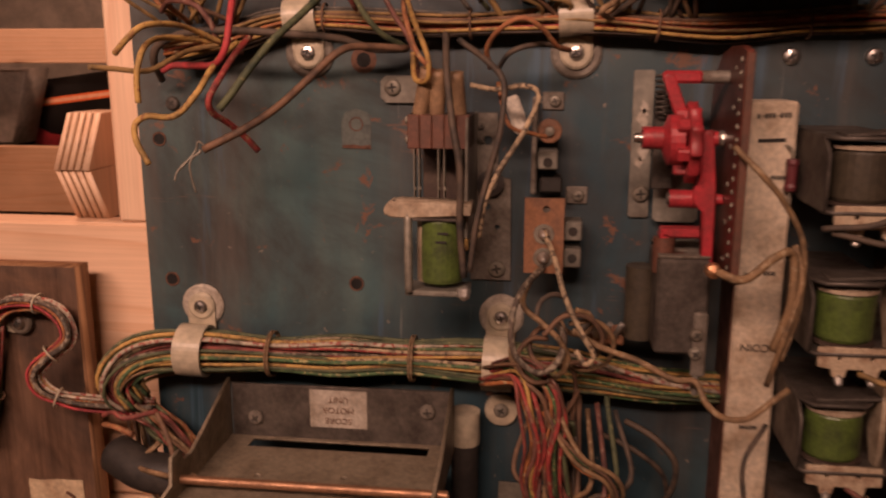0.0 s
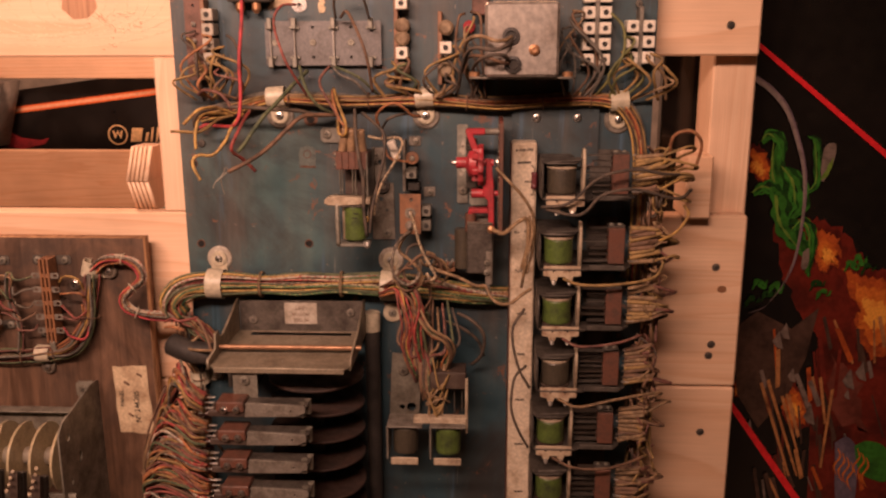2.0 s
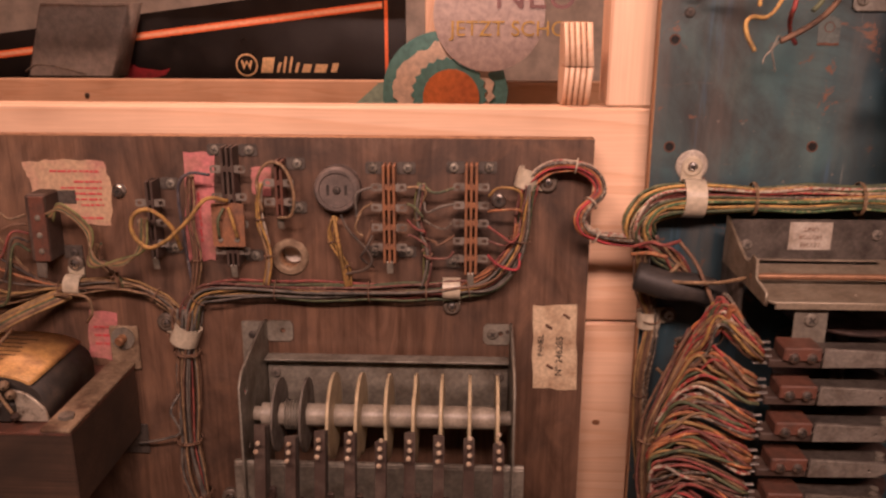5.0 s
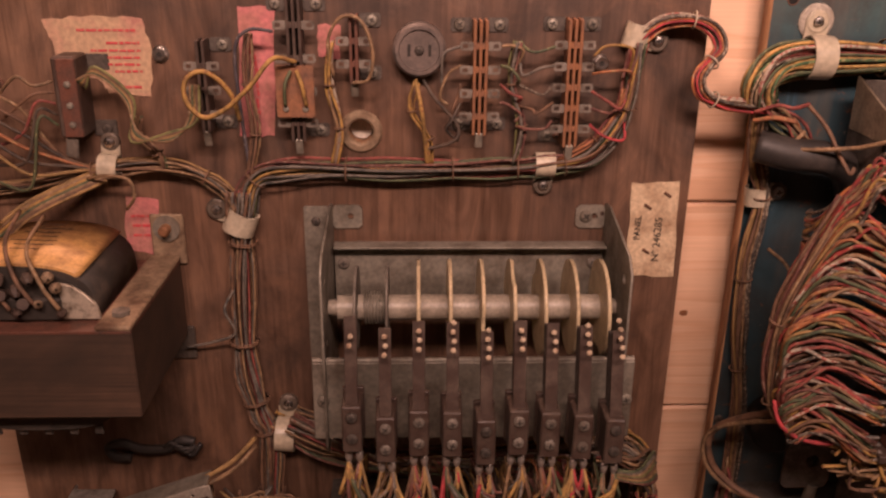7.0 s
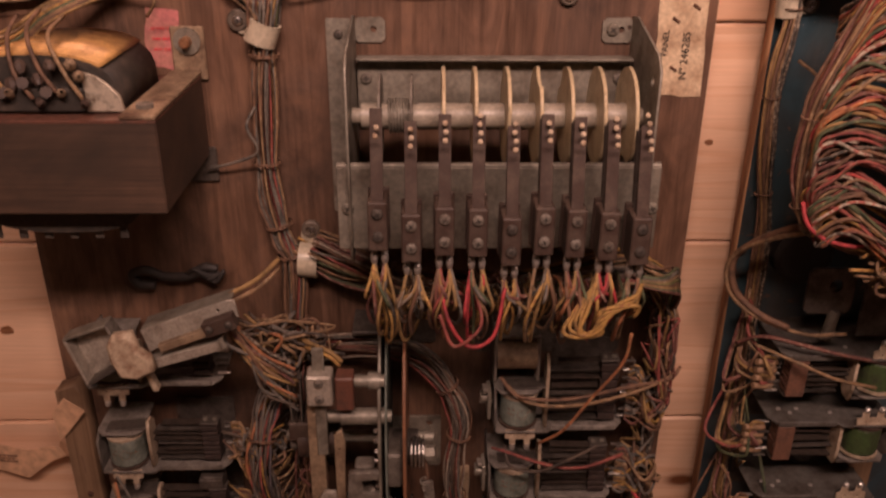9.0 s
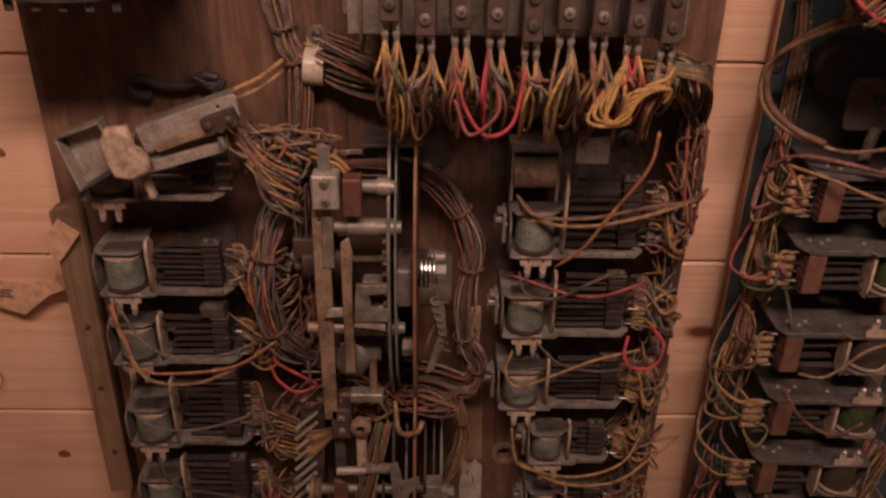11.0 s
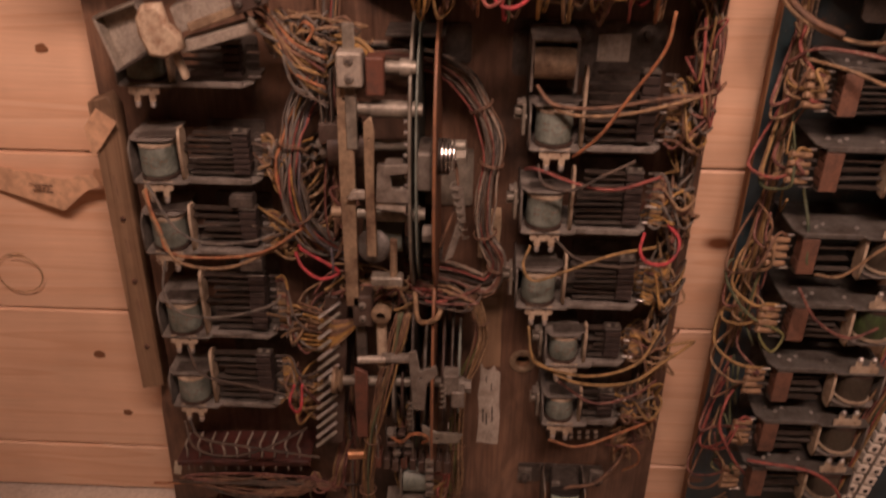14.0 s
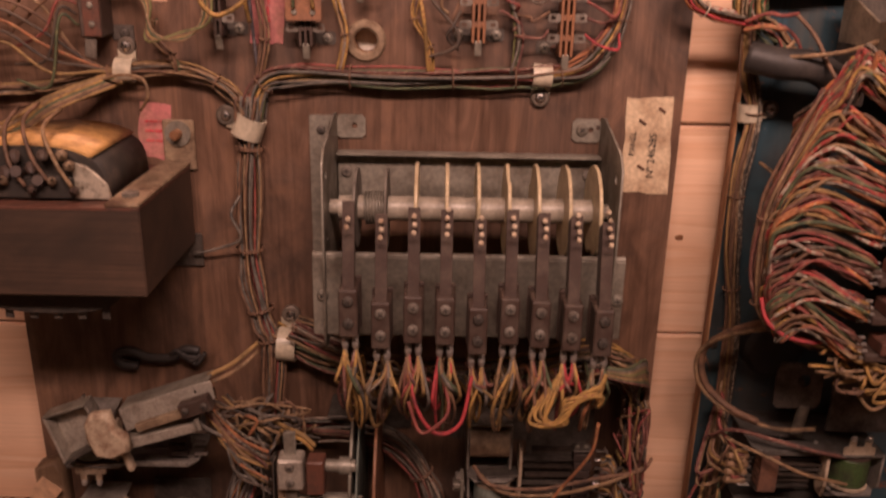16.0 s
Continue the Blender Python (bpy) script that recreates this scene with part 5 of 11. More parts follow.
# ---- relays ----
def relay(at, face, depth, coil_mat, blades=8, seed=1, label="", group="relays on the brown board", turn=0.0, length=0.093, arm_top=0.034, coil_h=0.028, lugs=True, small=1.0, shelf_mat=None, spacer_mat=None, frame_mat=None, feet=None):
    """A relay on an L-shaped frame: shelf, upright coil, fibre armature arm and a pack of contact blades to its side. turn: degrees about the board's normal."""
    rnd = random.Random(seed)
    x, z = at
    shelf_mat = shelf_mat or DUST_STEEL
    frame_mat = frame_mat or DUST_STEEL
    th = thing("relay", label or "dusty relay with wrapped coil, fibre arm and contact blades", "relay", (x, face, z), (0, turn, 0), group)
    d = depth
    s = small
    zs = -0.019 * s
    part("shelf", sheet([(-0.022 * s, 0.0), (length, 0.0), (length, -(d + 0.002)), (length - 0.006, -(d + 0.010)), (0.03, -(d + 0.010)), (0.026, -(d + 0.016)), (-0.019 * s, -(d + 0.016)), (-0.022 * s, -(d + 0.012))], (), 0.0018, "xy", at=(0, 0, zs)), shelf_mat, th)
    part("side_frame", sheet([(0.0, zs), (-(d + 0.013), zs), (-(d + 0.013), 0.012 * s), (-(d + 0.004), 0.0205 * s), (0.0, 0.0205 * s)], (), 0.0018, "yz", at=(-0.0215 * s, 0, 0)), frame_mat, th)
    part("yoke", sheet([(-0.0215 * s, -0.008), (0.016 * s, -0.008), (0.019 * s, -(d + 0.008)), (0.012 * s, -(d + 0.014)), (-0.016 * s, -(d + 0.014)), (-0.0215 * s, -(d + 0.006))], (), 0.0018, "xy", at=(0, 0, 0.0205 * s)), frame_mat, th)
    part("shelf_lip", box(B(), (length * 0.5 + 0.011, -(d + 0.0102), zs + 0.0008), (length - 0.036, 0.0016, 0.0050), 0.0005), shelf_mat, th)
    # Mounting plate kept dark to deepen the shade behind the blades.
    part("mounting_foot", sheet(rect(0.034, zs + 0.002, length - 0.004, arm_top - 0.008, 0.002), (), 0.002, at=(0, -0.002, 0)), STEEL_DARK, th)
    cr = 0.0160 * s
    h = coil_h * s / 2
    part("coil", turned(B(), [(0, -h), (cr * 0.93, -h), (cr, -h * 0.86), (cr, h * 0.86), (cr * 0.93, h), (0, h)], (0, -d, 0), (0, 0, 1), 26), coil_mat, th, "wrapped coil")
    if coil_mat is PALE_TAPE:
        for q, zz in ((-0.62, 0.3), (-0.38, 0.3), (-0.62, -0.05), (-0.42, -0.05), (0.5, 0.1), (0.72, 0.1)):
            part("print_line", box(B(), (math.sin(q) * cr, -d - math.cos(q) * cr * 1.002, h * zz), (0.0026, 0.0003, 0.0009), 0, Euler((0, 0, q)).to_matrix()), FAINT_INK, th)
        part("emblem", sweep(B(), [Vector((0.0046 * s * math.cos(k * 0.35) + 0.002, -d - math.sqrt(cr * cr - (0.0046 * s * math.cos(k * 0.35) + 0.002) ** 2) - 0.00005, 0.0046 * s * math.sin(k * 0.35))) for k in range(19)], 0.00018, 4), FAINT_INK, th, "faded ring emblem")
    for q in (-1, 1):
        part("bobbin_flange", turned(B(), [(0, -0.0009), (cr * 1.06, -0.0009), (cr * 1.06, 0.0009), (0, 0.0009)], (0, -d, q * (h + 0.0012)), (0, 0, 1), 26), FISH if q > 0 else BAKELITE, th)
    part("armature_arm", sheet([(-(d + 0.010), -0.017 * s), (-(d + 0.002), -0.019 * s), (-(d - 0.006), 0.0), (-(d - 0.006), arm_top - 0.006), (-(d - 0.001), arm_top), (-(d + 0.008), arm_top), (-(d + 0.011), arm_top - 0.012)], (), 0.0028, "yz", at=(0.0235 * s, 0, 0), bev=0.0003), FISH, th, "cream fibre armature arm")
    part("armature", box(B(), (0.004, -(d + 0.002), 0.0228 * s), (0.036 * s, 0.016, 0.0016), 0.0004, Euler((0, -0.06, 0)).to_matrix()), STEEL_DARK, th)
    z0, z1 = zs + 0.006, arm_top - 0.006
    xs = length - 0.021
    for k in range(blades):
        zz = z0 + (z1 - z0) * k / (blades - 1)
        ln = rnd.choice((0.0, 0.004, 0.009))
        x0 = 0.0265 * s + ln
        part("blade", box(B(), ((x0 + xs) / 2, -(d - 0.001 * (k % 2)), zz), (xs - x0 + 0.004, 0.008, 0.0009), 0.0, Euler((0, rnd.uniform(-0.03, 0.03), 0)).to_matrix()), BLADE if k % 3 else STEEL_DARK, th)
        part("tail", box(B(), (length + 0.002, -(d + rnd.uniform(-0.002, 0.004)), zz), (0.011, 0.0035, 0.0009), 0.0002), STEEL_DARK if k % 3 else SOLDER, th)
    n = blades - 1
    for k in range(n):
        zz = z0 + (z1 - z0) * (k + 0.5) / n
        part("spacer", box(B(), (xs + 0.0055 + rnd.uniform(-0.0006, 0.0006), -d, zz), (0.015, 0.0145, (z1 - z0) / n - 0.0014), 0.0005), spacer_mat or SPACER, th)
    if spacer_mat:
        part("stack_plate", box(B(), (xs + 0.0055, -(d + 0.0088), (z0 + z1) / 2), (0.0155, 0.0022, z1 - z0 + 0.003), 0.0006), spacer_mat, th, "red-brown fibre stack plate")
    part("clamp_bar", box(B(), (xs + 0.0055, -d, z1 + 0.0022), (0.016, 0.013, 0.0018), 0.0004), STEEL_DARK, th)
    for dx in (-0.003, 0.005):
        part("stack_screw", turned(B(), [(0.0022, 0), (0.002, 0.0014), (0, 0.0016)], (xs + 0.0045 + dx, -d, z1 + 0.003), (0, 0, 1), 10), STEEL, th)
    if feet:
        w = feet
        part("coil_terminal", sheet([(-w, 0.004), (w, 0.004), (w, -0.005), (w * 0.6, -0.0055), (w * 0.55, -0.010), (w * 0.25, -0.010), (w * 0.2, -0.006), (-w * 0.25, -0.006), (-w * 0.3, -0.010), (-w * 0.6, -0.010), (-w * 0.65, -0.006), (-w, -0.005)],
                                    [(-w * 0.45, -0.001, 0.0014), (w * 0.4, -0.001, 0.0014)], 0.0026, at=(0.003, -(d + 0.0145), zs - 0.001), bev=0.0004), RUSTY_CREAM, th, "rust-stained cream terminal strip")
        for dx in (-w * 0.45, w * 0.4):
            part("solder_joint", turned(B(), [(0.0008, 0), (0.0024, 0.002), (0.0018, 0.005), (0, 0.006)], (0.003 + dx, -(d + 0.015), zs - 0.010), (0, -0.5, -1), 8), SOLDER, th)
    elif lugs:
        part("coil_terminal", sheet([(-0.013, 0.002), (0.013, 0.002), (0.013, -0.006), (0.009, -0.007), (0.009, -0.013), (0.004, -0.013), (0.004, -0.007), (-0.004, -0.007), (-0.004, -0.013), (-0.009, -0.013), (-0.009, -0.007), (-0.013, -0.006)],
                                    [(-0.006, -0.003, 0.0013), (0.006, -0.003, 0.0013)], 0.0022, at=(0.001, -(d + 0.0135), zs - 0.001), bev=0.0003), FISH, th, "cream coil terminal strip")
        for dx in (-0.0065, 0.0065):
            part("solder_joint", turned(B(), [(0.0008, 0), (0.0028, 0.002), (0.0022, 0.005), (0, 0.006)], (0.001 + dx, -(d + 0.013), zs - 0.014), (0, -0.5, -1), 8), SOLDER, th)
    return th


def relay_cap(x, z):
    """A small grey-brown cap block over a blade pack."""
    c = solid("cap_block", box(box(B(), (0, 0, 0), (0.022, 0.016, 0.011), 0.001), (0.002, -0.002, 0.0065), (0.018, 0.012, 0.003), 0.0006), STEEL_DARK, "small dull cap block over a relay's blades", "cap block", (x, BR_Y - 0.044, z), group="cap blocks")
    return c


LEFT_RELAYS = [(-0.788, 0.486, 8), (-0.788, 0.414, 6), (-0.787, 0.3195, 9), (-0.788, 0.233, 8)]
for i, (x, z, n) in enumerate(LEFT_RELAYS):
    relay((x, z), BR_Y, 0.044, PALE_TAPE, n, 40 + i, "dusty relay with a blue-grey coil and dark contact blades", length=0.092, arm_top=(0.03, 0.028, 0.052, 0.046)[i])
relay((-0.788, 0.575), BR_Y, 0.042, PALE_TAPE, 5, 47, "relay half hidden under a loose steel bracket", length=0.092, arm_top=0.02, lugs=True)
for x, z in ((-0.716, 0.446), (-0.713, 0.379)):
    relay_cap(x, z)
RIGHT_RELAYS = [(-0.437, 0.527, 8, 1.0, 0.093), (-0.440, 0.447, 9, 1.0, 0.093), (-0.440, 0.367, 8, 1.0, 0.096), (-0.411, 0.298, 6, 0.86, 0.062), (-0.409, 0.2235, 5, 0.86, 0.062)]
for i, (x, z, n, sm, ln) in enumerate(RIGHT_RELAYS):
    relay((x, z), BR_Y, 0.044, PALE_TAPE, n, 60 + i, "dusty relay with a pale coil, fibre arm and blade pack", length=ln, arm_top=(0.052, 0.042, 0.034, 0.026, 0.022)[i], small=sm)
    cz = thing("latch_bracket", "small folded grey steel bracket beside a relay coil", "bracket", (x - 0.024 * sm, BR_Y - 0.044, z + 0.012), group="latch brackets")
    part("plate", box(B(), (-0.003, -0.004, -0.004), (0.003, 0.020, 0.028), 0.0006), STEEL, cz)
    part("fork", box(B(), (-0.0075, -0.006, 0.002), (0.007, 0.012, 0.005), 0.0008), STEEL, cz)
    part("fork", box(B(), (-0.0065, -0.006, 0.009), (0.005, 0.010, 0.004), 0.0008), STEEL_DUSTY, cz)
    part("pin", cyl(B(), (-0.011, -0.006, -0.004), (0.0, -0.006, -0.004), 0.002, 8), STEEL, cz)

# open-framed coil on its dark mounting plate
pl = thing("coil_plate", "dark steel plate with an open copper coil and two round bolts", "coil plate", (-0.408, BR_Y, 0.58))
part("plate", sheet(rect(-0.066, -0.024, 0.066, 0.026, 0.003), (), 0.002, at=(0, -0.001, 0)), STEEL_DARK, pl)
for dx, dz in ((-0.006, 0.016), (0.049, 0.016)):
    part("bolt", turned(B(), [(0.008, 0), (0.008, 0.003), (0.004, 0.004), (0.003, 0.007), (0, 0.007)], (dx, -0.002, dz), (0, -1, 0), 18), STEEL_DARK, pl)
part("blank_label", box(B(), (0.022, -0.0024, 0.002), (0.028, 0.0006, 0.026), 0.0), LABEL, pl, "grey smudged paper label")
screw((-0.058, -0.002, 0.014), pl, 0.0042, STEEL_DARK)
for sgn in (-1, 1):
    part("frame_bar", box(B(), (-0.033 + sgn * 0.0185, -0.03, 0.0), (0.0025, 0.05, 0.044), 0.0006), STEEL_DUSTY, pl)
part("frame_bar", box(B(), (-0.033, -0.03, 0.022), (0.0395, 0.05, 0.0022), 0.0005), STEEL_DUSTY, pl)
part("copper_coil", cyl(B(), (-0.050, -0.045, 0.001), (-0.016, -0.045, 0.001), 0.0135, 22), STRAP, pl, "bare copper coil")

# loose bent steel bracket (knocker) at a slant
kb = thing("knocker_bracket", "loose bent steel bracket with a fibre wedge and switch, wired", "bracket", (-0.742, BR_Y - 0.078, 0.614), (0, -17, 0))
rim = [(-0.062, -0.021), (-0.020, -0.011), (-0.025, 0.025), (-0.0615, 0.023)]
part("cup_floor", sheet(rim, (), 0.002, at=(0, 0.010, 0)), PALE_STEEL, kb, "dusty pale cup floor")
# Wall tones run dark to pale: the cup's shade and light in colour.
for (x0, z0), (x1, z1), m_ in zip(rim, rim[1:] + rim[:1], (STEEL_DARK, STEEL_DUSTY, STEEL, PALE_STEEL)):
    ln, a = math.hypot(x1 - x0, z1 - z0), math.atan2(z1 - z0, x1 - x0)
    part("cup_wall", box(B(), ((x0 + x1) / 2, 0.003, (z0 + z1) / 2), (ln + 0.002, 0.016, 0.0024), 0.0006, Euler((0, -a, 0)).to_matrix()), m_, kb)
part("arm_plate", sheet([(0.0, -0.006), (0.0795, 0.0025), (0.081, 0.017), (0.076, 0.018), (0.001, 0.0135)], [(0.066, 0.012, 0.0018)], 0.0022, at=(0, -0.004, 0), bev=0.0004), PALE_STEEL, kb, "scuffed pale steel arm")
part("arm_edge", box(B(), (0.040, 0.006, 0.0155), (0.078, 0.020, 0.0022), 0.0005, Euler((0, -0.05, 0)).to_matrix()), STEEL, kb)
part("lower_plate", box(B(), (0.028, 0.004, -0.0135), (0.062, 0.022, 0.0022), 0.0005), STEEL, kb)
part("lower_plate_face", box(B(), (0.028, -0.0065, -0.0172), (0.062, 0.002, 0.0085), 0.0005), PALE_STEEL, kb)
part("switch_bar", box(B(), (0.044, -0.009, -0.0015), (0.066, 0.006, 0.007), 0.0008, Euler((0, -0.06, 0)).to_matrix()), STRAP, kb, "brown fibre switch bar")
part("switch_block", box(B(), (0.066, -0.012, 0.0035), (0.026, 0.010, 0.0125), 0.0008, Euler((0, -0.06, 0)).to_matrix()), BAKELITE, kb)
part("cloth_wedge", sheet([(-0.012, -0.012), (-0.002, -0.017), (0.011, -0.014), (0.012, -0.004), (0.006, 0.004), (0.007, 0.018), (-0.004, 0.020), (-0.010, 0.014), (-0.013, 0.002)], (), 0.012, at=(-0.008, -0.020, 0.001), bev=0.003), RUSTY_CREAM, kb, "yellowed cloth wedge")
for dx in (0.058, 0.074):
    screw((dx, -0.017, 0.0035), kb, 0.0032, STEEL_DARK)
part("plunger", turned(B(), [(0.0025, 0), (0.0025, 0.01), (0, 0.011)], (0.060, -0.010, -0.010), (0.3, -0.6, -0.5), 10), STEEL, kb)
part("leg", box(B(), (-0.010, -0.004, -0.030), (0.005, 0.008, 0.024), 0.001), FISH, kb)
cord = thing("cable_offcut", "short frayed black cable offcut lying behind the loose bracket", "cable", (-0.735, BR_Y, 0.64))
part("cord_loop", tube(B(), [Vector((-0.020, -0.006, -0.012)), Vector((-0.034, -0.007, -0.010)), Vector((-0.038, -0.007, -0.001)), Vector((-0.026, -0.007, 0.003)), Vector((-0.010, -0.007, -0.003)), Vector((0.012, -0.008, -0.002)), Vector((0.024, -0.008, 0.006)), Vector((0.036, -0.007, 0.004))], 0.0042, 8), RUBBER, cord)
for k in range(5):
    part("fray", tube(B(), [Vector((0.010 + 0.004 * k, -0.009, 0.0)), Vector((0.018 + 0.004 * k, -0.012, 0.006 - 0.003 * k)), Vector((0.026 + 0.004 * k, -0.010, 0.002 * k - 0.004))], 0.0022, 6), RUBBER, cord)

# flat batten along the board's edge, and paper strips
bt = thing("batten", "worn wooden batten with faded stamps along the board edge", "batten", (-0.8435, BR_Y, 0.36))
part("slat", sheet([(-0.0115, -0.155), (0.0115, -0.15), (0.0115, 0.16), (0.006, 0.172), (-0.0115, 0.166)], (), 0.02, at=(0, -0.010, 0), bev=0.0008), STRIP_WOOD, bt)
bars(bt, [(0.0, 0.02, 0.016), (0.003, 0.02, 0.012), (0.0, 0.085, 0.02), (0.0, -0.05, 0.018), (0.003, -0.05, 0.012)], FAINT_INK, -0.0203, 0.0012, 88)
for dz in (0.05, -0.02, -0.1):
    screw((0.001, -0.020, dz), bt, 0.0028, RUST)
tg = tag_sheet("paper_strip", "stained paper strip with faint print glued to the board", [(-0.498, 0.424), (-0.477, 0.424), (-0.476, 0.368), (-0.498, 0.369)], BR_Y - 0.0006, PAPER, "label", seed=9)
tg = tag_sheet("paper_strip", "long grey paper strip glued to the board", [(-0.494, 0.37), (-0.472, 0.37), (-0.470, 0.235), (-0.493, 0.235)], BR_Y - 0.0006, STRIP_WOOD, "label", seed=10)
tg = tag_sheet("paper_strip", "torn cream paper strip with smudged stamps", [(-0.491, 0.240), (-0.484, 0.229), (-0.476, 0.236), (-0.469, 0.226), (-0.468, 0.128), (-0.492, 0.129)], BR_Y - 0.0009, LABEL, "label", seed=11)
bars(tg, [(-0.006, -0.03, 0.02), (-0.002, -0.034, 0.016), (0.004, -0.028, 0.022), (0.002, 0.01, 0.01), (-0.004, 0.02, 0.008)], BLACK_INK, -0.0006, 0.0016, 88)

# torn brown card on the planks beside the board
cd = thing("paper_tag", "curled buff paper tag with a stamp hanging behind the board", "tag", (-0.87, WALL_Y, 0.46))


def curled(pts, y0, y1, mat, name="curl"):
    """A scrap of thick paper whose depth runs evenly from its right end (y0) to its left end (y1)."""
    xs = [p[0] for p in pts]
    bm = B()
    front = [bm.verts.new((x + 0.87, y1 + (y0 - y1) * (x - min(xs)) / (max(xs) - min(xs)) - WALL_Y, z - 0.46)) for x, z in pts]
    back = [bm.verts.new(v.co + Vector((0, 0.0007, 0))) for v in front]
    bm.faces.new(front), bm.faces.new(back[::-1])
    for k in range(len(pts)):
        bm.faces.new((front[k], back[k], back[(k + 1) % len(pts)], front[(k + 1) % len(pts)]))
    return part(name, bm, mat, cd)


curled([(-0.847, 0.523), (-0.828, 0.512), (-0.849, 0.485), (-0.859, 0.475), (-0.862, 0.504)], 0.449, 0.456, CARD)
curled([(-0.866, 0.496), (-0.855, 0.474), (-0.861, 0.448), (-0.872, 0.450)], 0.486, 0.500, CARD, "neck")
curled([(-0.878, 0.447), (-0.858, 0.456), (-0.855, 0.442), (-0.861, 0.434), (-0.882, 0.437)], 0.470, 0.494, CARD)
curled([(-0.99, 0.442), (-0.913, 0.433), (-0.888, 0.440), (-0.862, 0.436), (-0.891, 0.422), (-0.919, 0.398), (-0.99, 0.416)], 0.488, 0.505, CARD, "tag_sheet")
bars(cd, [(-0.068, -0.034, 0.024), (-0.067, -0.0375, 0.016), (-0.067, -0.041, 0.020)], FAINT_INK, -0.0158, 0.0016, 6)


# ---- stepping units in the middle of the board ----
o = (-0.556, BR_Y, 0.48)
su2 = thing("stepping_unit", "stepping unit with upright discs seen on edge, shafts and links", "stepping unit", o)
L = local(o)


def oval(cy, cz, ry, rz, n=40, a=1.0):
    return [(cy + ry * math.cos(k * math.tau / n), cz + rz * math.copysign(abs(math.sin(k * math.tau / n)) ** a, math.sin(k * math.tau / n))) for k in range(n)]


part("contact_disc", sheet(oval(0.436, 0.497, 0.082, 0.128, a=0.85), [(0.436, 0.51, 0.006)], 0.0024, "yz", at=L(-0.5565, 0, 0)), STEEL, su2, "steel disc")
part("contact_disc", sheet(oval(0.436, 0.497, 0.078, 0.120, a=0.9), [(0.436, 0.51, 0.006)], 0.0016, "yz", at=L(-0.5515, 0, 0)), PALE_TAPE, su2, "blue-grey disc")
part("fibre_disc", sheet(oval(0.436, 0.497, 0.086, 0.126, a=0.7), [(0.436, 0.51, 0.006)], 0.0026, "yz", at=L(-0.5365, 0, 0)), PHENOLIC, su2, "brown fibre disc")
part("main_shaft", cyl(B(), L(-0.64, 0.415, 0.51), L(-0.512, 0.40, 0.518), 0.005, 14), STEEL, su2)
for k in range(4):
    part("spring_washer", turned(B(), [(0.006, 0), (0.0135, 0.0008), (0.0135, 0.0018), (0.006, 0.0026)], L(-0.5325 + 0.0032 * k, 0.384, 0.515), (1, 0, 0), 24), BRIGHT, su2, "bright spring washer")
part("nut", cyl(B(), L(-0.519, 0.382, 0.515), L(-0.511, 0.381, 0.516), 0.0066, 6), STEEL, su2)
part("hub", join(box(B(), L(-0.546, 0.39, 0.505), (0.014, 0.04, 0.034), 0.002), box(B(), L(-0.570, 0.375, 0.498), (0.016, 0.014, 0.030), 0.0015)), STEEL_DUSTY, su2)
part("hook", sheet([(-0.014, -0.012), (0.012, -0.012), (0.012, -0.002), (-0.002, -0.001), (-0.003, 0.012), (0.011, 0.014), (0.011, 0.02), (-0.012, 0.019)], (), 0.006, at=L(-0.569, 0.356, 0.498), bev=0.0006), STEEL_DUSTY, su2)
for z, x0, x1 in ((0.556, -0.606, -0.547), (0.464, -0.612, -0.545), (0.590, -0.583, -0.552)):
    part("spacer_post", join(cyl(B(), L(x0, 0.378, z), L(x1, 0.378, z), 0.0052, 14), cyl(B(), L(x0 + 0.018, 0.378, z), L(x1 - 0.004, 0.378, z), 0.0072, 14)), STEEL, su2)
part("link_bar", sheet([(-0.005, -0.1), (0.005, -0.1), (0.006, 0.03), (0.005, 0.1), (-0.005, 0.1), (-0.006, 0.02)], [(0, 0.09, 0.002)], 0.004, at=L(-0.6085, 0.372, 0.475), bev=0.0006), STRAP, su2, "brown tarnished link bar")
part("link_bar", sheet([(-0.0035, -0.06), (0.004, -0.06), (0.0032, 0.02), (0.0045, 0.05), (0.002, 0.062), (-0.003, 0.058)], [(0, 0.045, 0.0015)], 0.004, at=L(-0.589, 0.362, 0.492), bev=0.0006), STRAP, su2)
part("link_bar", sheet([(-0.004, -0.05), (0.004, -0.05), (0.004, 0.05), (-0.004, 0.05)], (), 0.003, at=L(-0.603, 0.370, 0.575), bev=0.0006), STEEL, su2)
part("end_block", box(B(), L(-0.602, 0.368, 0.592), (0.020, 0.018, 0.027), 0.0015), PALE_STEEL, su2)
for z in (0.600, 0.586):
    screw(L(-0.602, 0.359, z), su2, 0.0038, STEEL_DUSTY)
part("switch_block", box(B(), L(-0.583, 0.372, 0.586), (0.014, 0.016, 0.03), 0.001), BAKE_RED, su2)
part("pawl", sheet([(-0.008, -0.004), (0.008, -0.003), (0.008, 0.003), (-0.003, 0.003)], (), 0.004, at=L(-0.600, 0.365, 0.487), bev=0.0005), PALE_STEEL, su2)
part("post_tip", cyl(B(), L(-0.624, 0.378, 0.464), L(-0.606, 0.378, 0.464), 0.0046, 12), STRAP, su2, "rusty post tip")
part("step_coil", cyl(B(), L(-0.600, 0.405, 0.432), L(-0.566, 0.405, 0.432), 0.017, 24), PALE_TAPE, su2)
part("plunger", cyl(B(), L(-0.5705, 0.357, 0.412), L(-0.570, 0.357, 0.450), 0.0032, 12), STRAP, su2)
part("plunger_foot", box(B(), L(-0.576, 0.358, 0.411), (0.027, 0.012, 0.0085), 0.001), STEEL, su2)
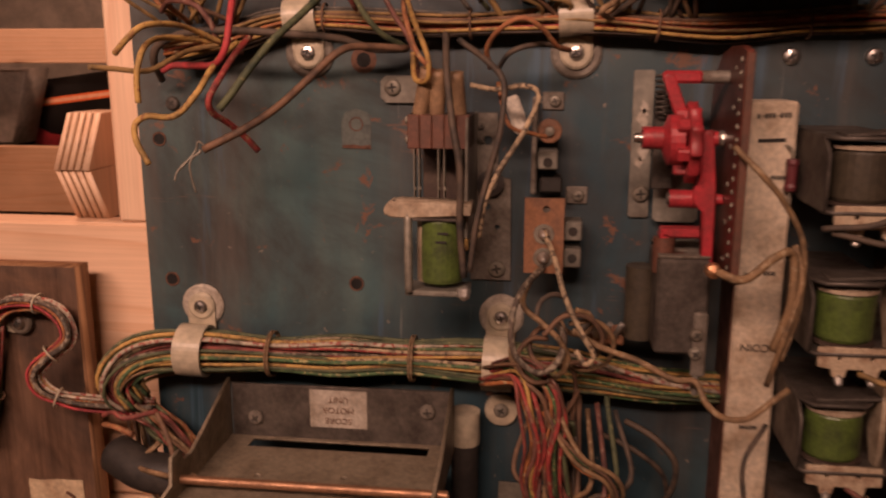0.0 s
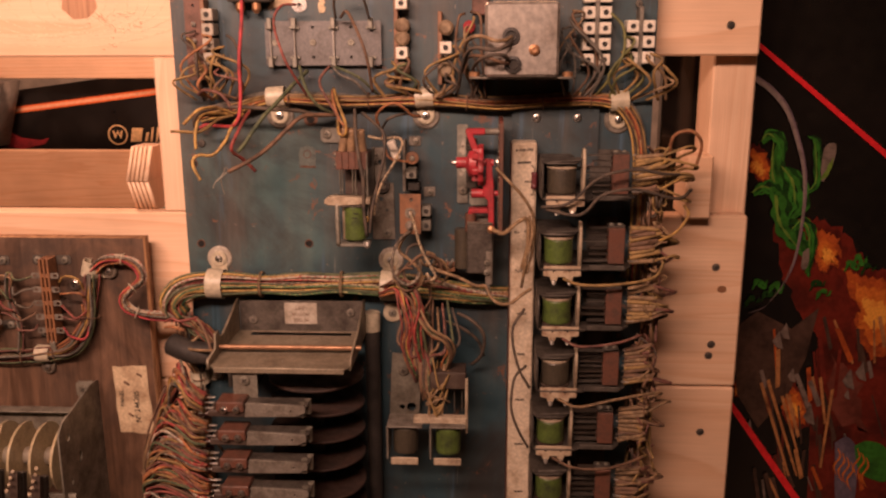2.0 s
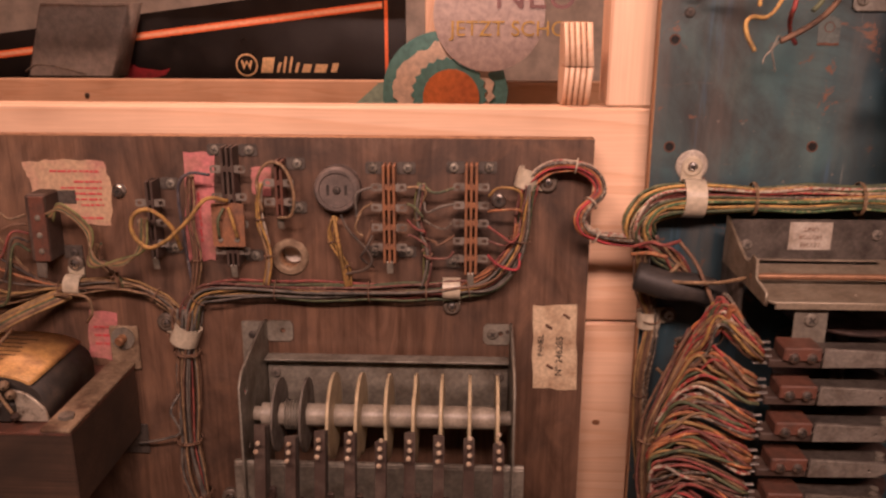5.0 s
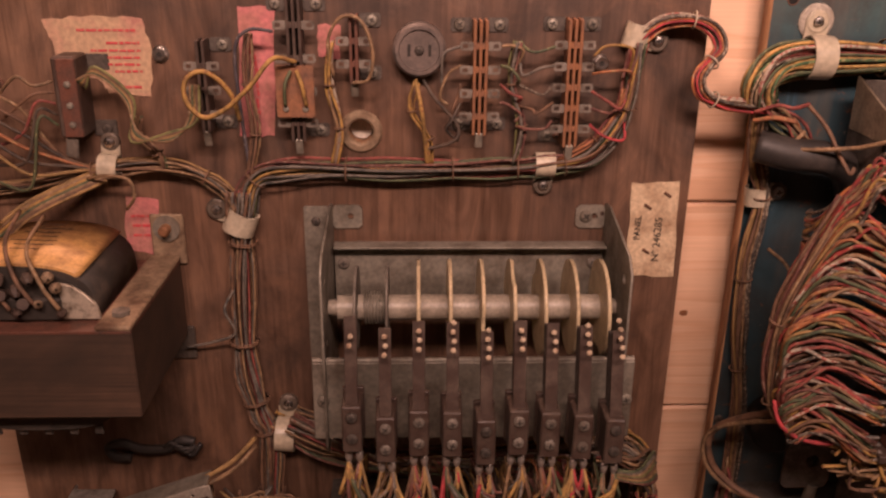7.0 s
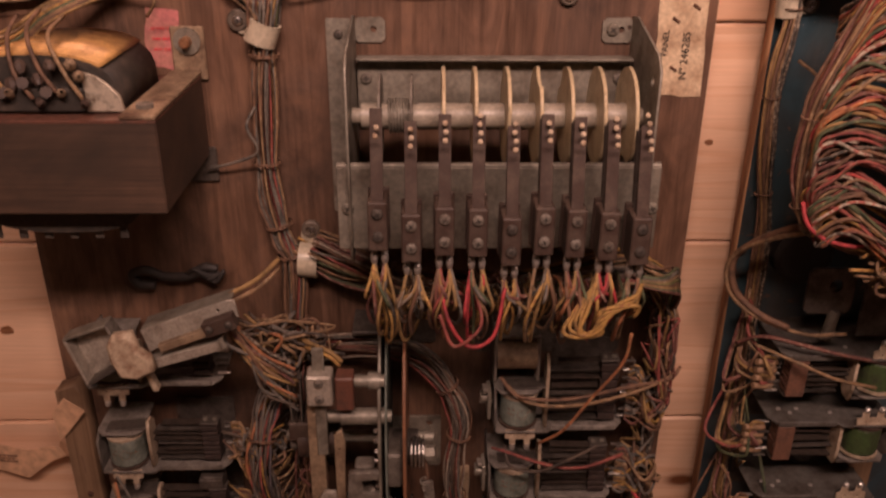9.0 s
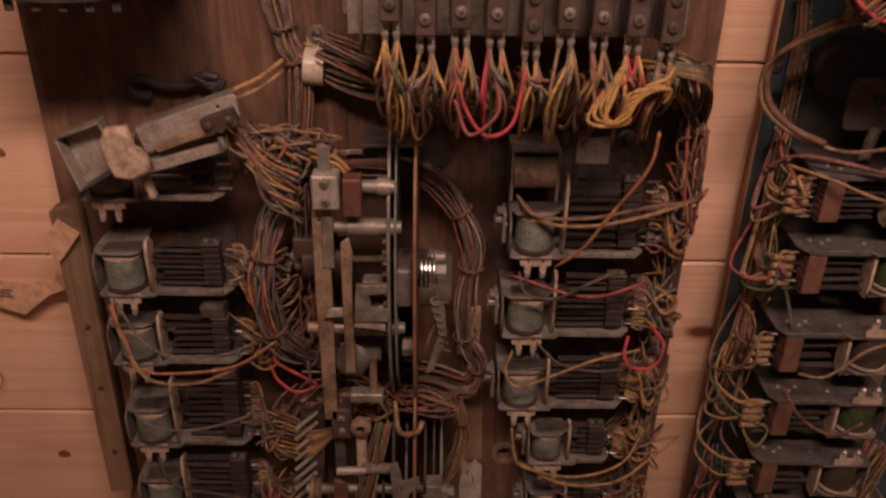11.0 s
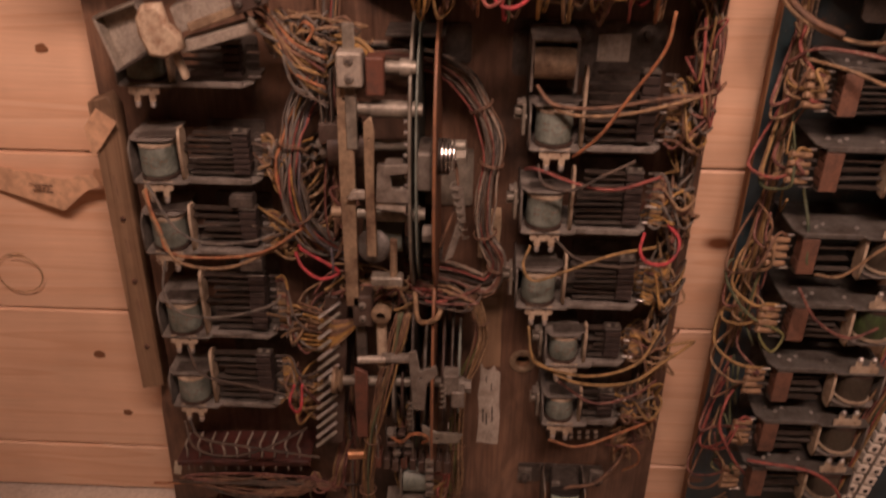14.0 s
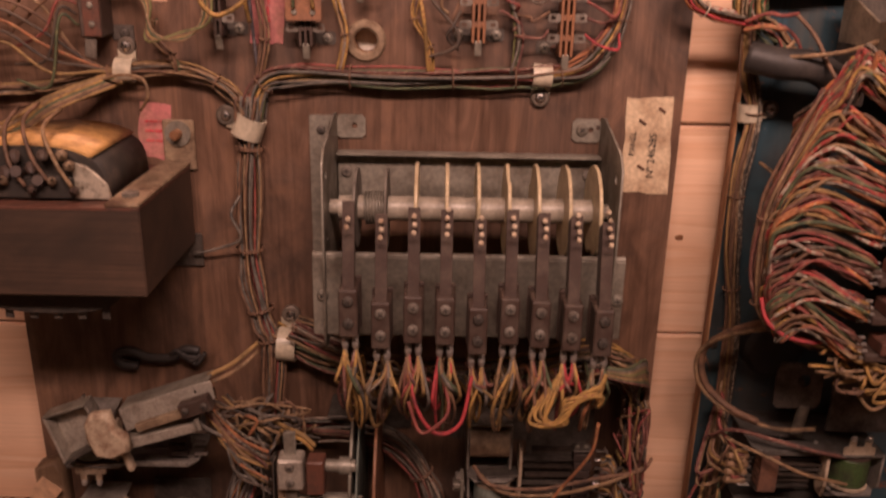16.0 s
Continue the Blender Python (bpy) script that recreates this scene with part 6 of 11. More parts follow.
part("collar", turned(B(), [(0.006, 0), (0.012, 0.001), (0.012, 0.006), (0.006, 0.008)], L(-0.637, 0.415, 0.51), (1, 0, 0), 20), STEEL_DUSTY, su2)
part("mounting_plate", sheet(rect(-0.025, -0.03, 0.025, 0.028, 0.002), [(0.014, 0.02, 0.003)], 0.002, at=L(-0.530, 0.476, 0.457)), STEEL, su2)
part("mounting_plate", sheet(rect(-0.02, -0.018, 0.03, 0.016, 0.002), (), 0.002, at=L(-0.540, 0.476, 0.585)), STEEL_DARK, su2)
part("frame_arm", box(B(), L(-0.557, 0.455, 0.60), (0.05, 0.04, 0.003), 0.0006), STEEL_DARK, su2)
part("frame_arm", box(B(), L(-0.557, 0.455, 0.39), (0.05, 0.04, 0.003), 0.0006), STEEL_DARK, su2)
for k in range(10):
    z = 0.47 + 0.009 * k
    part("contact_rivet", cyl(B(), L(-0.558, 0.36 + 0.0012 * abs(k - 5), z), L(-0.561, 0.36 + 0.0012 * abs(k - 5), z), 0.0016, 8), BRIGHT, su2)

o = (-0.556, BR_Y, 0.22)
su3 = thing("stepping_unit", "lower stepping unit tangled in laced wires", "stepping unit", (-0.556, BR_Y, 0.265))
L = local(o)
part("contact_disc", sheet(oval(0.436, 0.225, 0.075, 0.105, a=0.85), [(0.436, 0.22, 0.006)], 0.0024, "yz", at=L(-0.556, 0, 0)), STEEL_DARK, su3)
part("fibre_disc", sheet(oval(0.436, 0.23, 0.080, 0.135, a=0.7), (), 0.0026, "yz", at=L(-0.537, 0, 0)), PHENOLIC, su3, "brown fibre disc")
part("fibre_disc", sheet(oval(0.44, 0.225, 0.055, 0.06), (), 0.002, "yz", at=L(-0.520, 0, 0)), STEEL_DARK, su3)
part("main_shaft", cyl(B(), L(-0.637, 0.385, 0.236), L(-0.505, 0.385, 0.238), 0.005, 14), STEEL, su3)
part("end_boss", join(cyl(B(), L(-0.526, 0.380, 0.238), L(-0.508, 0.380, 0.238), 0.0095, 16), cyl(B(), L(-0.511, 0.380, 0.238), L(-0.501, 0.380, 0.238), 0.0065, 6)), STEEL_DUSTY, su3)
part("collar", turned(B(), [(0.006, 0), (0.013, 0.001), (0.013, 0.004), (0.009, 0.006), (0.012, 0.009), (0.006, 0.011)], L(-0.634, 0.385, 0.236), (1, 0, 0), 20), STRAP, su3)
part("link_bar", sheet([(-0.005, -0.04), (0.005, -0.04), (0.006, 0.035), (-0.004, 0.04)], (), 0.005, at=L(-0.6045, 0.370, 0.222), bev=0.001), BAKE_RED, su3, "dull violet-brown link bar")
part("spacer_post", cyl(B(), L(-0.606, 0.368, 0.273), L(-0.580, 0.368, 0.275), 0.0038, 12), PALE_STEEL, su3)
part("spacer_post", cyl(B(), L(-0.620, 0.375, 0.152), L(-0.60, 0.375, 0.154), 0.005, 12), BRASS, su3)
part("spacer_post", cyl(B(), L(-0.584, 0.37, 0.275), L(-0.556, 0.37, 0.275), 0.005, 12), STEEL_DUSTY, su3)
part("switch_block", box(B(), L(-0.600, 0.380, 0.324), (0.018, 0.02, 0.032), 0.0015), BAKELITE, su3)
for z in (0.331, 0.317):
    screw(L(-0.600, 0.3695, z), su3, 0.0036, STEEL_DUSTY)
part("link_bar", box(B(), L(-0.604, 0.385, 0.295), (0.010, 0.005, 0.06), 0.001), STEEL_DARK, su3)
part("crank", turned(B(), [(0.004, 0), (0.009, 0.001), (0.009, 0.006), (0.004, 0.008)], L(-0.583, 0.37, 0.325), (0, -1, 0), 16), STRAP, su3)
part("crank_arm", box(B(), L(-0.584, 0.375, 0.29), (0.009, 0.006, 0.06), 0.0015), FISH, su3)
for k in range(6):
    part("small_contact", box(B(), L(-0.575 + 0.006 * (k % 3), 0.372, 0.185 - 0.012 * (k // 2)), (0.012, 0.01, 0.005), 0.0006), (STEEL_DUSTY, BAKELITE)[k % 2], su3)
for k in range(5):
    part("ridge", box(B(), L(-0.539, 0.362, 0.118 + 0.010 * k), (0.008, 0.006, 0.004), 0.0005), STEEL_DUSTY, su3)
part("foot", box(B(), L(-0.569, 0.385, 0.088), (0.03, 0.02, 0.010), 0.001), STEEL_DUSTY, su3)
part("foot_wire", tube(B(), [L(-0.58, 0.37, 0.083), L(-0.57, 0.358, 0.088), L(-0.552, 0.358, 0.088), L(-0.545, 0.362, 0.08), L(-0.534, 0.362, 0.081)], 0.0016), STEEL_DUSTY, su3)

# comb of long solder pins
o = (-0.638, BR_Y - 0.085, 0.28)
cb = thing("pin_terminal_board", "upright terminal board with a slanting row of long tinned pins", "terminal board", o, (0, 4, 0))
part("board", box(B(), (0.004, 0.006, 0), (0.022, 0.004, 0.175), 0.0008), BAKELITE, cb)
for k in range(14):
    z = 0.077 - 0.0119 * k
    part("pin", cyl(B(), (-0.010, -0.010, z - 0.005), (0.008, 0.004, z + 0.005), 0.0018, 8), STEEL if k % 2 else SOLDER, cb)
part("support", box(B(), (0.008, 0.045, 0), (0.012, 0.078, 0.12), 0.001), STEEL_DARK, cb)


def lug_board(x0, x1, z, n, label):
    """A red-brown connector strip lying level with upright springy lugs."""
    th = thing("connector_strip", label, "connector strip", ((x0 + x1) / 2, BR_Y, z), (0, -2.5, 0), "connector strips")
    w = x1 - x0
    part("strip", box(B(), (0, -0.026, 0), (w, 0.05, 0.004), 0.0006), FRONT_RED, th)
    part("edge", box(B(), (0, -0.0518, -0.001), (w, 0.002, 0.007), 0.0005), FRONT_RED, th)
    for k in range(n):
        x = -w / 2 + w * (k + 0.7) / (n + 0.6)
        part("lug", tube(B(), [Vector((x, -0.046, 0.002)), Vector((x + 0.001, -0.045, 0.010)), Vector((x - 0.002, -0.040, 0.014)), Vector((x + 0.001, -0.034, 0.020)), Vector((x + 0.003, -0.03, 0.024))], 0.0013, 5, 4), STEEL, th, "dull tinned spring lug")
        part("lower_lug", box(B(), (x + 0.002, -0.0535, -0.007), (0.0022, 0.0016, 0.005), 0.0004), STEEL_DUSTY, th)
    part("end_clip", box(B(), (-w / 2 - 0.002, -0.05, -0.010), (0.008, 0.0016, 0.018), 0.0005, Euler((0, 0.25, 0)).to_matrix()), NYLON, th, "cream end clip")
    return th


lug_board(-0.818, -0.672, 0.133, 10, "red-brown connector strip with ten tinned lugs and laced wires")
lug_board(-0.788, -0.662, 0.062, 8, "shorter red-brown connector strip above the floor")
sm = thing("plug_strip", "short dark plug strip with pale pins low on the board", "plug strip", (-0.385, BR_Y, 0.160), (0, -4, 0))
part("strip", box(B(), (0, -0.008, 0), (0.062, 0.016, 0.018), 0.001), BAKELITE, sm)
for k in range(6):
    part("pin", join(box(B(), (-0.022 + 0.009 * k, -0.0165, 0.002), (0.004, 0.001, 0.004)), box(B(), (-0.022 + 0.009 * k, -0.0165, -0.005), (0.004, 0.001, 0.004))), SOLDER if k > 1 else STEEL_DARK, sm)

# relay standing on the floor in front of the board
fr = thing("floor_relay", "small open-framed relay with a mint coil, bolted low on the board", "relay", (-0.393, BR_Y, 0.075))
part("bracket", sheet(rect(-0.050, -0.012, 0.046, 0.014, 0.002), (), 0.002, at=(0, -0.001, 0.012)), STEEL_DARK, fr)
for dx in (-0.042, 0.040):
    part("bolt_plate", box(B(), (dx, -0.004, 0.012), (0.016, 0.006, 0.018), 0.001), STEEL_DUSTY, fr)
    part("bolt", turned(B(), [(0.0055, 0), (0.0055, 0.003), (0.003, 0.004), (0.003, 0.009), (0, 0.009)], (dx, -0.007, 0.012), (0, -1, 0), 12), STEEL_DARK, fr)
part("back_block", box(B(), (0.002, -0.018, 0.012), (0.030, 0.034, 0.024), 0.002), STEEL_DARK, fr)
part("terminal_lug", box(B(), (-0.010, -0.034, 0.026), (0.010, 0.004, 0.010), 0.001), STEEL_DUSTY, fr)
for sgn in (-1, 1):
    part("side_frame", sheet([(-0.002, 0.026), (-0.046, 0.026), (-0.087, -0.036), (-0.087, -0.072), (-0.078, -0.0745), (-0.056, -0.050), (-0.034, -0.040), (-0.002, -0.016)], [(-0.060, -0.018, 0.003), (-0.03, 0.008, 0.002)], 0.002, "yz", at=(sgn * 0.022, 0, 0)), STEEL_DUSTY, fr)
    part("frame_edge", tube(B(), [Vector((sgn * 0.022, -0.046, 0.0265)), Vector((sgn * 0.022, -0.066, -0.0045)), Vector((sgn * 0.022, -0.0872, -0.036)), Vector((sgn * 0.022, -0.0872, -0.070))], 0.0012, 6, 8), STRAP, fr, "paler brassy frame edge")
part("coil", cyl(B(), (-0.001, -0.049, 0.029), (-0.001, -0.0585, 0.008), 0.0152, 26), MINT_TAPE, fr, "clean mint-green coil wrap")
part("coil_cheek", cyl(B(), (-0.001, -0.0478, 0.0316), (-0.001, -0.0492, 0.0288), 0.0158, 24), DARK, fr)
part("coil_end", cyl(B(), (-0.001, -0.0585, 0.008), (-0.001, -0.067, -0.011), 0.0145, 24), BAKELITE, fr)
part("coil_mark", turned(B(), [(0.0042, 0), (0.0042, 0.0004), (0.0034, 0.0005), (0.0034, 0)], (0.001, -0.0678, 0.0245), (0, -0.905, 0.42), 18), BLACK_INK, fr)
for k in range(3):
    part("coil_print", box(B(), (-0.0118, -0.0632, 0.017 + 0.0032 * k), (0.003, 0.0012, 0.0013)), BLACK_INK, fr)
    part("coil_print", box(B(), (0.0098, -0.0646, 0.017 + 0.0032 * k), (0.003, 0.0012, 0.0013)), BLACK_INK, fr)
for k in range(5):
    part("winding_end", tube(B(), [Vector((-0.008 + 0.004 * k, -0.073, -0.002)), Vector((-0.006 + 0.003 * k, -0.079 - 0.001 * (k % 2), -0.008)), Vector((-0.003 + 0.003 * k, -0.078, -0.016))], 0.0011, 6, 6), (PHENOLIC, STRAP)[k % 2], fr)
part("armature", box(B(), (0.003, -0.072, -0.026), (0.014, 0.016, 0.028), 0.002), STEEL_DARK, fr)
part("armature_fork", box(B(), (0.012, -0.077, -0.030), (0.005, 0.010, 0.034), 0.001), DARK, fr)
part("armature_plate", box(B(), (-0.012, -0.066, -0.022), (0.014, 0.004, 0.010), 0.001), STRAP, fr)
part("cross_rod", cyl(B(), (-0.0205, -0.0885, -0.040), (0.0225, -0.0885, -0.040), 0.0028, 12), STRAP, fr)
part("cross_rod", cyl(B(), (-0.021, -0.074, -0.034), (0.021, -0.074, -0.034), 0.0016, 10), STEEL, fr)
part("knob", turned(B(), [(0.004, 0), (0.012, 0.001), (0.013, 0.005), (0.008, 0.006), (0.006, 0.010), (0.008, 0.011), (0.008, 0.014), (0, 0.015)], (0.023, -0.068, -0.014), (1, 0, 0), 18), STRAP, fr)
part("knob", turned(B(), [(0.004, 0), (0.010, 0.001), (0.010, 0.005), (0.005, 0.007), (0, 0.008)], (-0.023, -0.068, -0.016), (-1, 0, 0), 14), STRAP, fr)
part("latch", sheet([(-0.004, -0.034), (0.004, -0.034), (0.005, 0.0), (0.006, 0.024), (-0.005, 0.024), (-0.006, 0.0)], [(0, 0.012, 0.0022)], 0.003, at=(-0.030, -0.052, -0.012)), STRAP, fr)
part("latch_hook", box(B(), (-0.032, -0.062, -0.034), (0.006, 0.010, 0.016), 0.002), STRAP, fr)
part("spring", sweep(B(), [Vector((0.004 * math.cos(k) - 0.010, -0.080 + 0.0002 * k, -0.044 + 0.004 * math.sin(k))) for k in range(40)], 0.0008, 5), STEEL, fr)
part("weight", turned(B(), [(0.002, 0), (0.0065, 0.004), (0.0065, 0.014), (0.003, 0.017)], (0.004, -0.083, -0.050), (0, -0.2, -1), 14), DARK, fr)
part("cross_plate", box(B(), (0, -0.080, -0.055), (0.042, 0.004, 0.008), 0.001), STEEL_DARK, fr)

# ---- wires of the lower brown board ----
rnd = random.Random(77)
hb = harness("wire_harness", "tangled pigtails and loops of old wires between the relays", (-0.56, BR_Y, 0.35))
L = local((-0.56, BR_Y, 0.35))
bundle(hb, [L(-0.632, 0.455, 0.57), L(-0.655, 0.425, 0.535), L(-0.664, 0.405, 0.49), L(-0.658, 0.405, 0.445), L(-0.638, 0.42, 0.41), L(-0.60, 0.44, 0.385)], 0.011, 22, ["red", "gold", "yellow", "grey", "grey", "tan", "black", "blue", "orange"], 0.0013, (0.3, 0.6, 0.85), 81)
bundle(hb, [L(-0.62, 0.455, 0.575), L(-0.57, 0.45, 0.580), L(-0.525, 0.452, 0.566), L(-0.500, 0.452, 0.535), L(-0.488, 0.450, 0.50), L(-0.493, 0.450, 0.455), L(-0.492, 0.450, 0.41), L(-0.478, 0.450, 0.38), L(-0.489, 0.45, 0.352), L(-0.525, 0.45, 0.363), L(-0.57, 0.45, 0.37)],
       0.0105, 24, ["maroon", "brown", "grey", "grey", "black", "red", "white"], 0.0011, (0.3, 0.45, 0.6, 0.72), 82)
bundle(hb, [L(-0.52, 0.45, 0.352), L(-0.500, 0.445, 0.334), L(-0.492, 0.44, 0.30), L(-0.502, 0.44, 0.258), L(-0.512, 0.44, 0.225), L(-0.513, 0.43, 0.15), L(-0.514, 0.43, 0.10), L(-0.53, 0.425, 0.05), L(-0.55, 0.41, 0.03)], 0.0075, 14, ["lime", "gold", "green", "tan", "brown", "maroon"], 0.0012, (0.2, 0.45, 0.6, 0.75), 83)
bundle(hb, [L(-0.565, 0.385, 0.36), L(-0.573, 0.375, 0.32), L(-0.585, 0.37, 0.27), L(-0.597, 0.37, 0.21), L(-0.602, 0.375, 0.14), L(-0.590, 0.385, 0.085), L(-0.575, 0.395, 0.055), L(-0.56, 0.41, 0.03)], 0.0075, 16, ["gold", "tan", "green", "brown", "tan"], 0.0012, (0.15, 0.4, 0.55, 0.7, 0.85), 84)
bundle(hb, [L(-0.635, 0.455, 0.32), L(-0.63, 0.45, 0.22), L(-0.627, 0.445, 0.14), L(-0.630, 0.43, 0.07), L(-0.61, 0.42, 0.04), L(-0.575, 0.42, 0.030), L(-0.54, 0.42, 0.028), L(-0.515, 0.43, 0.055)], 0.008, 20, ["brown", "tan", "brown", "maroon", "grey"], 0.0013, (0.3, 0.9), 85)
part("sleeve_ring", turned(B(), [(0.012, 0), (0.013, 0.002), (0.013, 0.014), (0.012, 0.016)], L(-0.629, 0.428, 0.054), (0.02, -0.1, 1), 22), NYLON, hb, "pale plastic ring")
part("foil_sleeve", turned(B(), [(0.0085, 0), (0.0095, 0.002), (0.0095, 0.008), (0.0085, 0.010)], L(-0.590, 0.380, 0.077), (0.2, 0, -1), 18), BRASS, hb, "shiny wrapped sleeve")
bundle(hb, [L(-0.67, 0.43, 0.118), L(-0.66, 0.425, 0.105), L(-0.645, 0.42, 0.112), L(-0.638, 0.42, 0.135), L(-0.632, 0.44, 0.16)], 0.007, 10, ["tan", "gold", "brown", "maroon"], 0.0013, (0.5,), 86)
bundle(hb, [L(-0.80, 0.42, 0.108), L(-0.74, 0.415, 0.102), L(-0.69, 0.415, 0.104), L(-0.665, 0.42, 0.112)], 0.0055, 11, ["brown", "orange", "maroon", "tan", "black", "brown"], 0.0012, (0.3, 0.6), 87)
bundle(hb, [L(-0.775, 0.445, 0.038), L(-0.755, 0.44, 0.027), L(-0.70, 0.435, 0.024), L(-0.655, 0.435, 0.028), L(-0.63, 0.435, 0.05)], 0.005, 8, ["brown", "tan", "black", "brown"], 0.0013, (0.3, 0.6), 88)
# pigtails to the left relays
for (x, z, n), lo, hi in zip(LEFT_RELAYS, (-0.014, -0.012, -0.014, -0.014), (0.024, 0.022, 0.045, 0.04)):
    for k in range(n + 9):
        a = L(x + 0.095, BR_Y - 0.046, z + lo + (hi - lo) * k / (n + 8))
        b = L(-0.655 + rnd.uniform(-0.012, 0.012), 0.43 + rnd.uniform(-0.02, 0.02), z + rnd.uniform(-0.03, 0.03))
        c = rnd.choice(["tan", "gold", "maroon", "brown", "gold", "grey", "grey", "tan", "yellow", "black"])
        q = a.lerp(b, 0.5) + Vector((0, -rnd.uniform(0.005, 0.02), -rnd.uniform(-0.004, 0.022)))
        wire([a, a + Vector((0.010, -0.002, -0.001)), q, b, b + Vector((0.015, 0.02, rnd.uniform(-0.02, 0.02)))], rnd.uniform(0.0011, 0.0015), c, hb)
# and to the right relays: bunches that swing past the board's edge
for (x, z, n, sm_, ln), lo, hi in zip(RIGHT_RELAYS, (-0.014,) * 5, (0.04, 0.034, 0.028, 0.02, 0.016)):
    e = x + ln + 0.002
    for k in range(n + 12):
        a = L(e, BR_Y - 0.046, z + lo + (hi - lo) * k / (n + 11))
        far = rnd.uniform(-0.322, -0.298)
        zz = z + rnd.uniform(-0.02, 0.02)
        c = rnd.choice(["brown", "tan", "grey", "maroon", "gold", "grey", "tan", "yellow", "black"])
        wire([a, a + Vector((0.009, -0.004, rnd.uniform(-0.003, 0.003))), L((e + far) / 2 + 0.004, BR_Y - rnd.uniform(0.035, 0.065), zz), L(far, BR_Y - rnd.uniform(0.02, 0.05), zz - rnd.uniform(-0.012, 0.014)), L(far - 0.012, BR_Y - 0.014, z + rnd.uniform(-0.03, 0.012)), L(far - 0.03, BR_Y - 0.008, z - 0.02 + rnd.uniform(-0.01, 0.01))], rnd.uniform(0.0011, 0.0015), c, hb)
bundle(hb, [L(-0.311, 0.465, 0.57), L(-0.309, 0.462, 0.52), L(-0.312, 0.462, 0.44), L(-0.315, 0.462, 0.36), L(-0.320, 0.462, 0.28), L(-0.33, 0.462, 0.20), L(-0.335, 0.462, 0.15)], 0.008, 14, DULL, 0.0012, (0.2, 0.4, 0.6, 0.8), 89)
# single long wires that stand out
strand(hb, L, "brown", 0.0016, (-0.455, 0.42, 0.565), (-0.44, 0.41, 0.552), (-0.40, 0.405, 0.552), (-0.35, 0.41, 0.560), (-0.31, 0.42, 0.562), (-0.298, 0.43, 0.568))
strand(hb, L, "tan", 0.0016, (-0.45, 0.418, 0.558), (-0.43, 0.41, 0.545), (-0.39, 0.405, 0.546), (-0.34, 0.41, 0.556), (-0.302, 0.425, 0.564))
strand(hb, L, "orange", 0.0014, (-0.423, 0.40, 0.510), (-0.405, 0.385, 0.535), (-0.385, 0.38, 0.57), (-0.365, 0.37, 0.61), (-0.362, 0.365, 0.64))
strand(hb, L, "black", 0.0015, (-0.45, 0.415, 0.497), (-0.445, 0.40, 0.485), (-0.42, 0.40, 0.480), (-0.395, 0.395, 0.497), (-0.37, 0.40, 0.508))
strand(hb, L, "red", 0.0014, (-0.46, 0.42, 0.49), (-0.45, 0.41, 0.494), (-0.41, 0.405, 0.482), (-0.38, 0.405, 0.480), (-0.345, 0.41, 0.49))
strand(hb, L, "bright_red", 0.0015, (-0.352, 0.41, 0.436), (-0.356, 0.40, 0.424), (-0.350, 0.395, 0.415), (-0.335, 0.395, 0.413), (-0.324, 0.40, 0.420), (-0.321, 0.41, 0.431), (-0.33, 0.42, 0.440))
strand(hb, L, "gold", 0.0014, (-0.452, 0.41, 0.42), (-0.458, 0.40, 0.405), (-0.448, 0.395, 0.392), (-0.42, 0.395, 0.403), (-0.38, 0.40, 0.418), (-0.34, 0.41, 0.422))
strand(hb, L, "black", 0.0013, (-0.431, 0.412, 0.427), (-0.41, 0.40, 0.413), (-0.37, 0.40, 0.406), (-0.33, 0.42, 0.405))
strand(hb, L, "gold", 0.0015, (-0.448, 0.412, 0.332), (-0.445, 0.40, 0.31), (-0.435, 0.40, 0.295), (-0.39, 0.395, 0.288), (-0.345, 0.40, 0.300), (-0.322, 0.42, 0.325))
strand(hb, L, "gold", 0.0015, (-0.44, 0.41, 0.293), (-0.40, 0.395, 0.280), (-0.35, 0.395, 0.282), (-0.315, 0.41, 0.298), (-0.288, 0.43, 0.304), (-0.287, 0.43, 0.308), (-0.31, 0.43, 0.302))
strand(hb, L, "orange", 0.0014, (-0.42, 0.41, 0.195), (-0.39, 0.40, 0.196), (-0.35, 0.41, 0.206), (-0.31, 0.43, 0.21))
strand(hb, L, "maroon", 0.0013, (-0.414, 0.42, 0.262), (-0.38, 0.40, 0.252), (-0.34, 0.41, 0.256), (-0.315, 0.43, 0.26))
strand(hb, L, "brown", 0.0022, (-0.405, 0.43, 0.098), (-0.39, 0.435, 0.106), (-0.36, 0.44, 0.110), (-0.335, 0.45, 0.135), (-0.325, 0.46, 0.16))
strand(hb, L, "orange", 0.0012, (-0.345, 0.44, 0.155), (-0.335, 0.43, 0.175), (-0.322, 0.43, 0.165), (-0.318, 0.44, 0.14), (-0.33, 0.45, 0.12))
strand(hb, L, "maroon", 0.0012, (-0.355, 0.44, 0.165), (-0.34, 0.43, 0.172), (-0.315, 0.44, 0.17))
strand(hb, L, "orange", 0.0014, (-0.793, 0.405, 0.468), (-0.787, 0.395, 0.452), (-0.780, 0.39, 0.436), (-0.77, 0.38, 0.418), (-0.735, 0.385, 0.411), (-0.69, 0.39, 0.416), (-0.655, 0.40, 0.436))
strand(hb, L, "tan", 0.0015, (-0.795, 0.405, 0.466), (-0.786, 0.393, 0.446), (-0.776, 0.385, 0.428), (-0.76, 0.376, 0.410), (-0.72, 0.385, 0.402), (-0.67, 0.40, 0.42))
strand(hb, L, "grey", 0.0013, (-0.793, 0.41, 0.47), (-0.77, 0.40, 0.432), (-0.74, 0.395, 0.42), (-0.70, 0.395, 0.424), (-0.68, 0.40, 0.43))
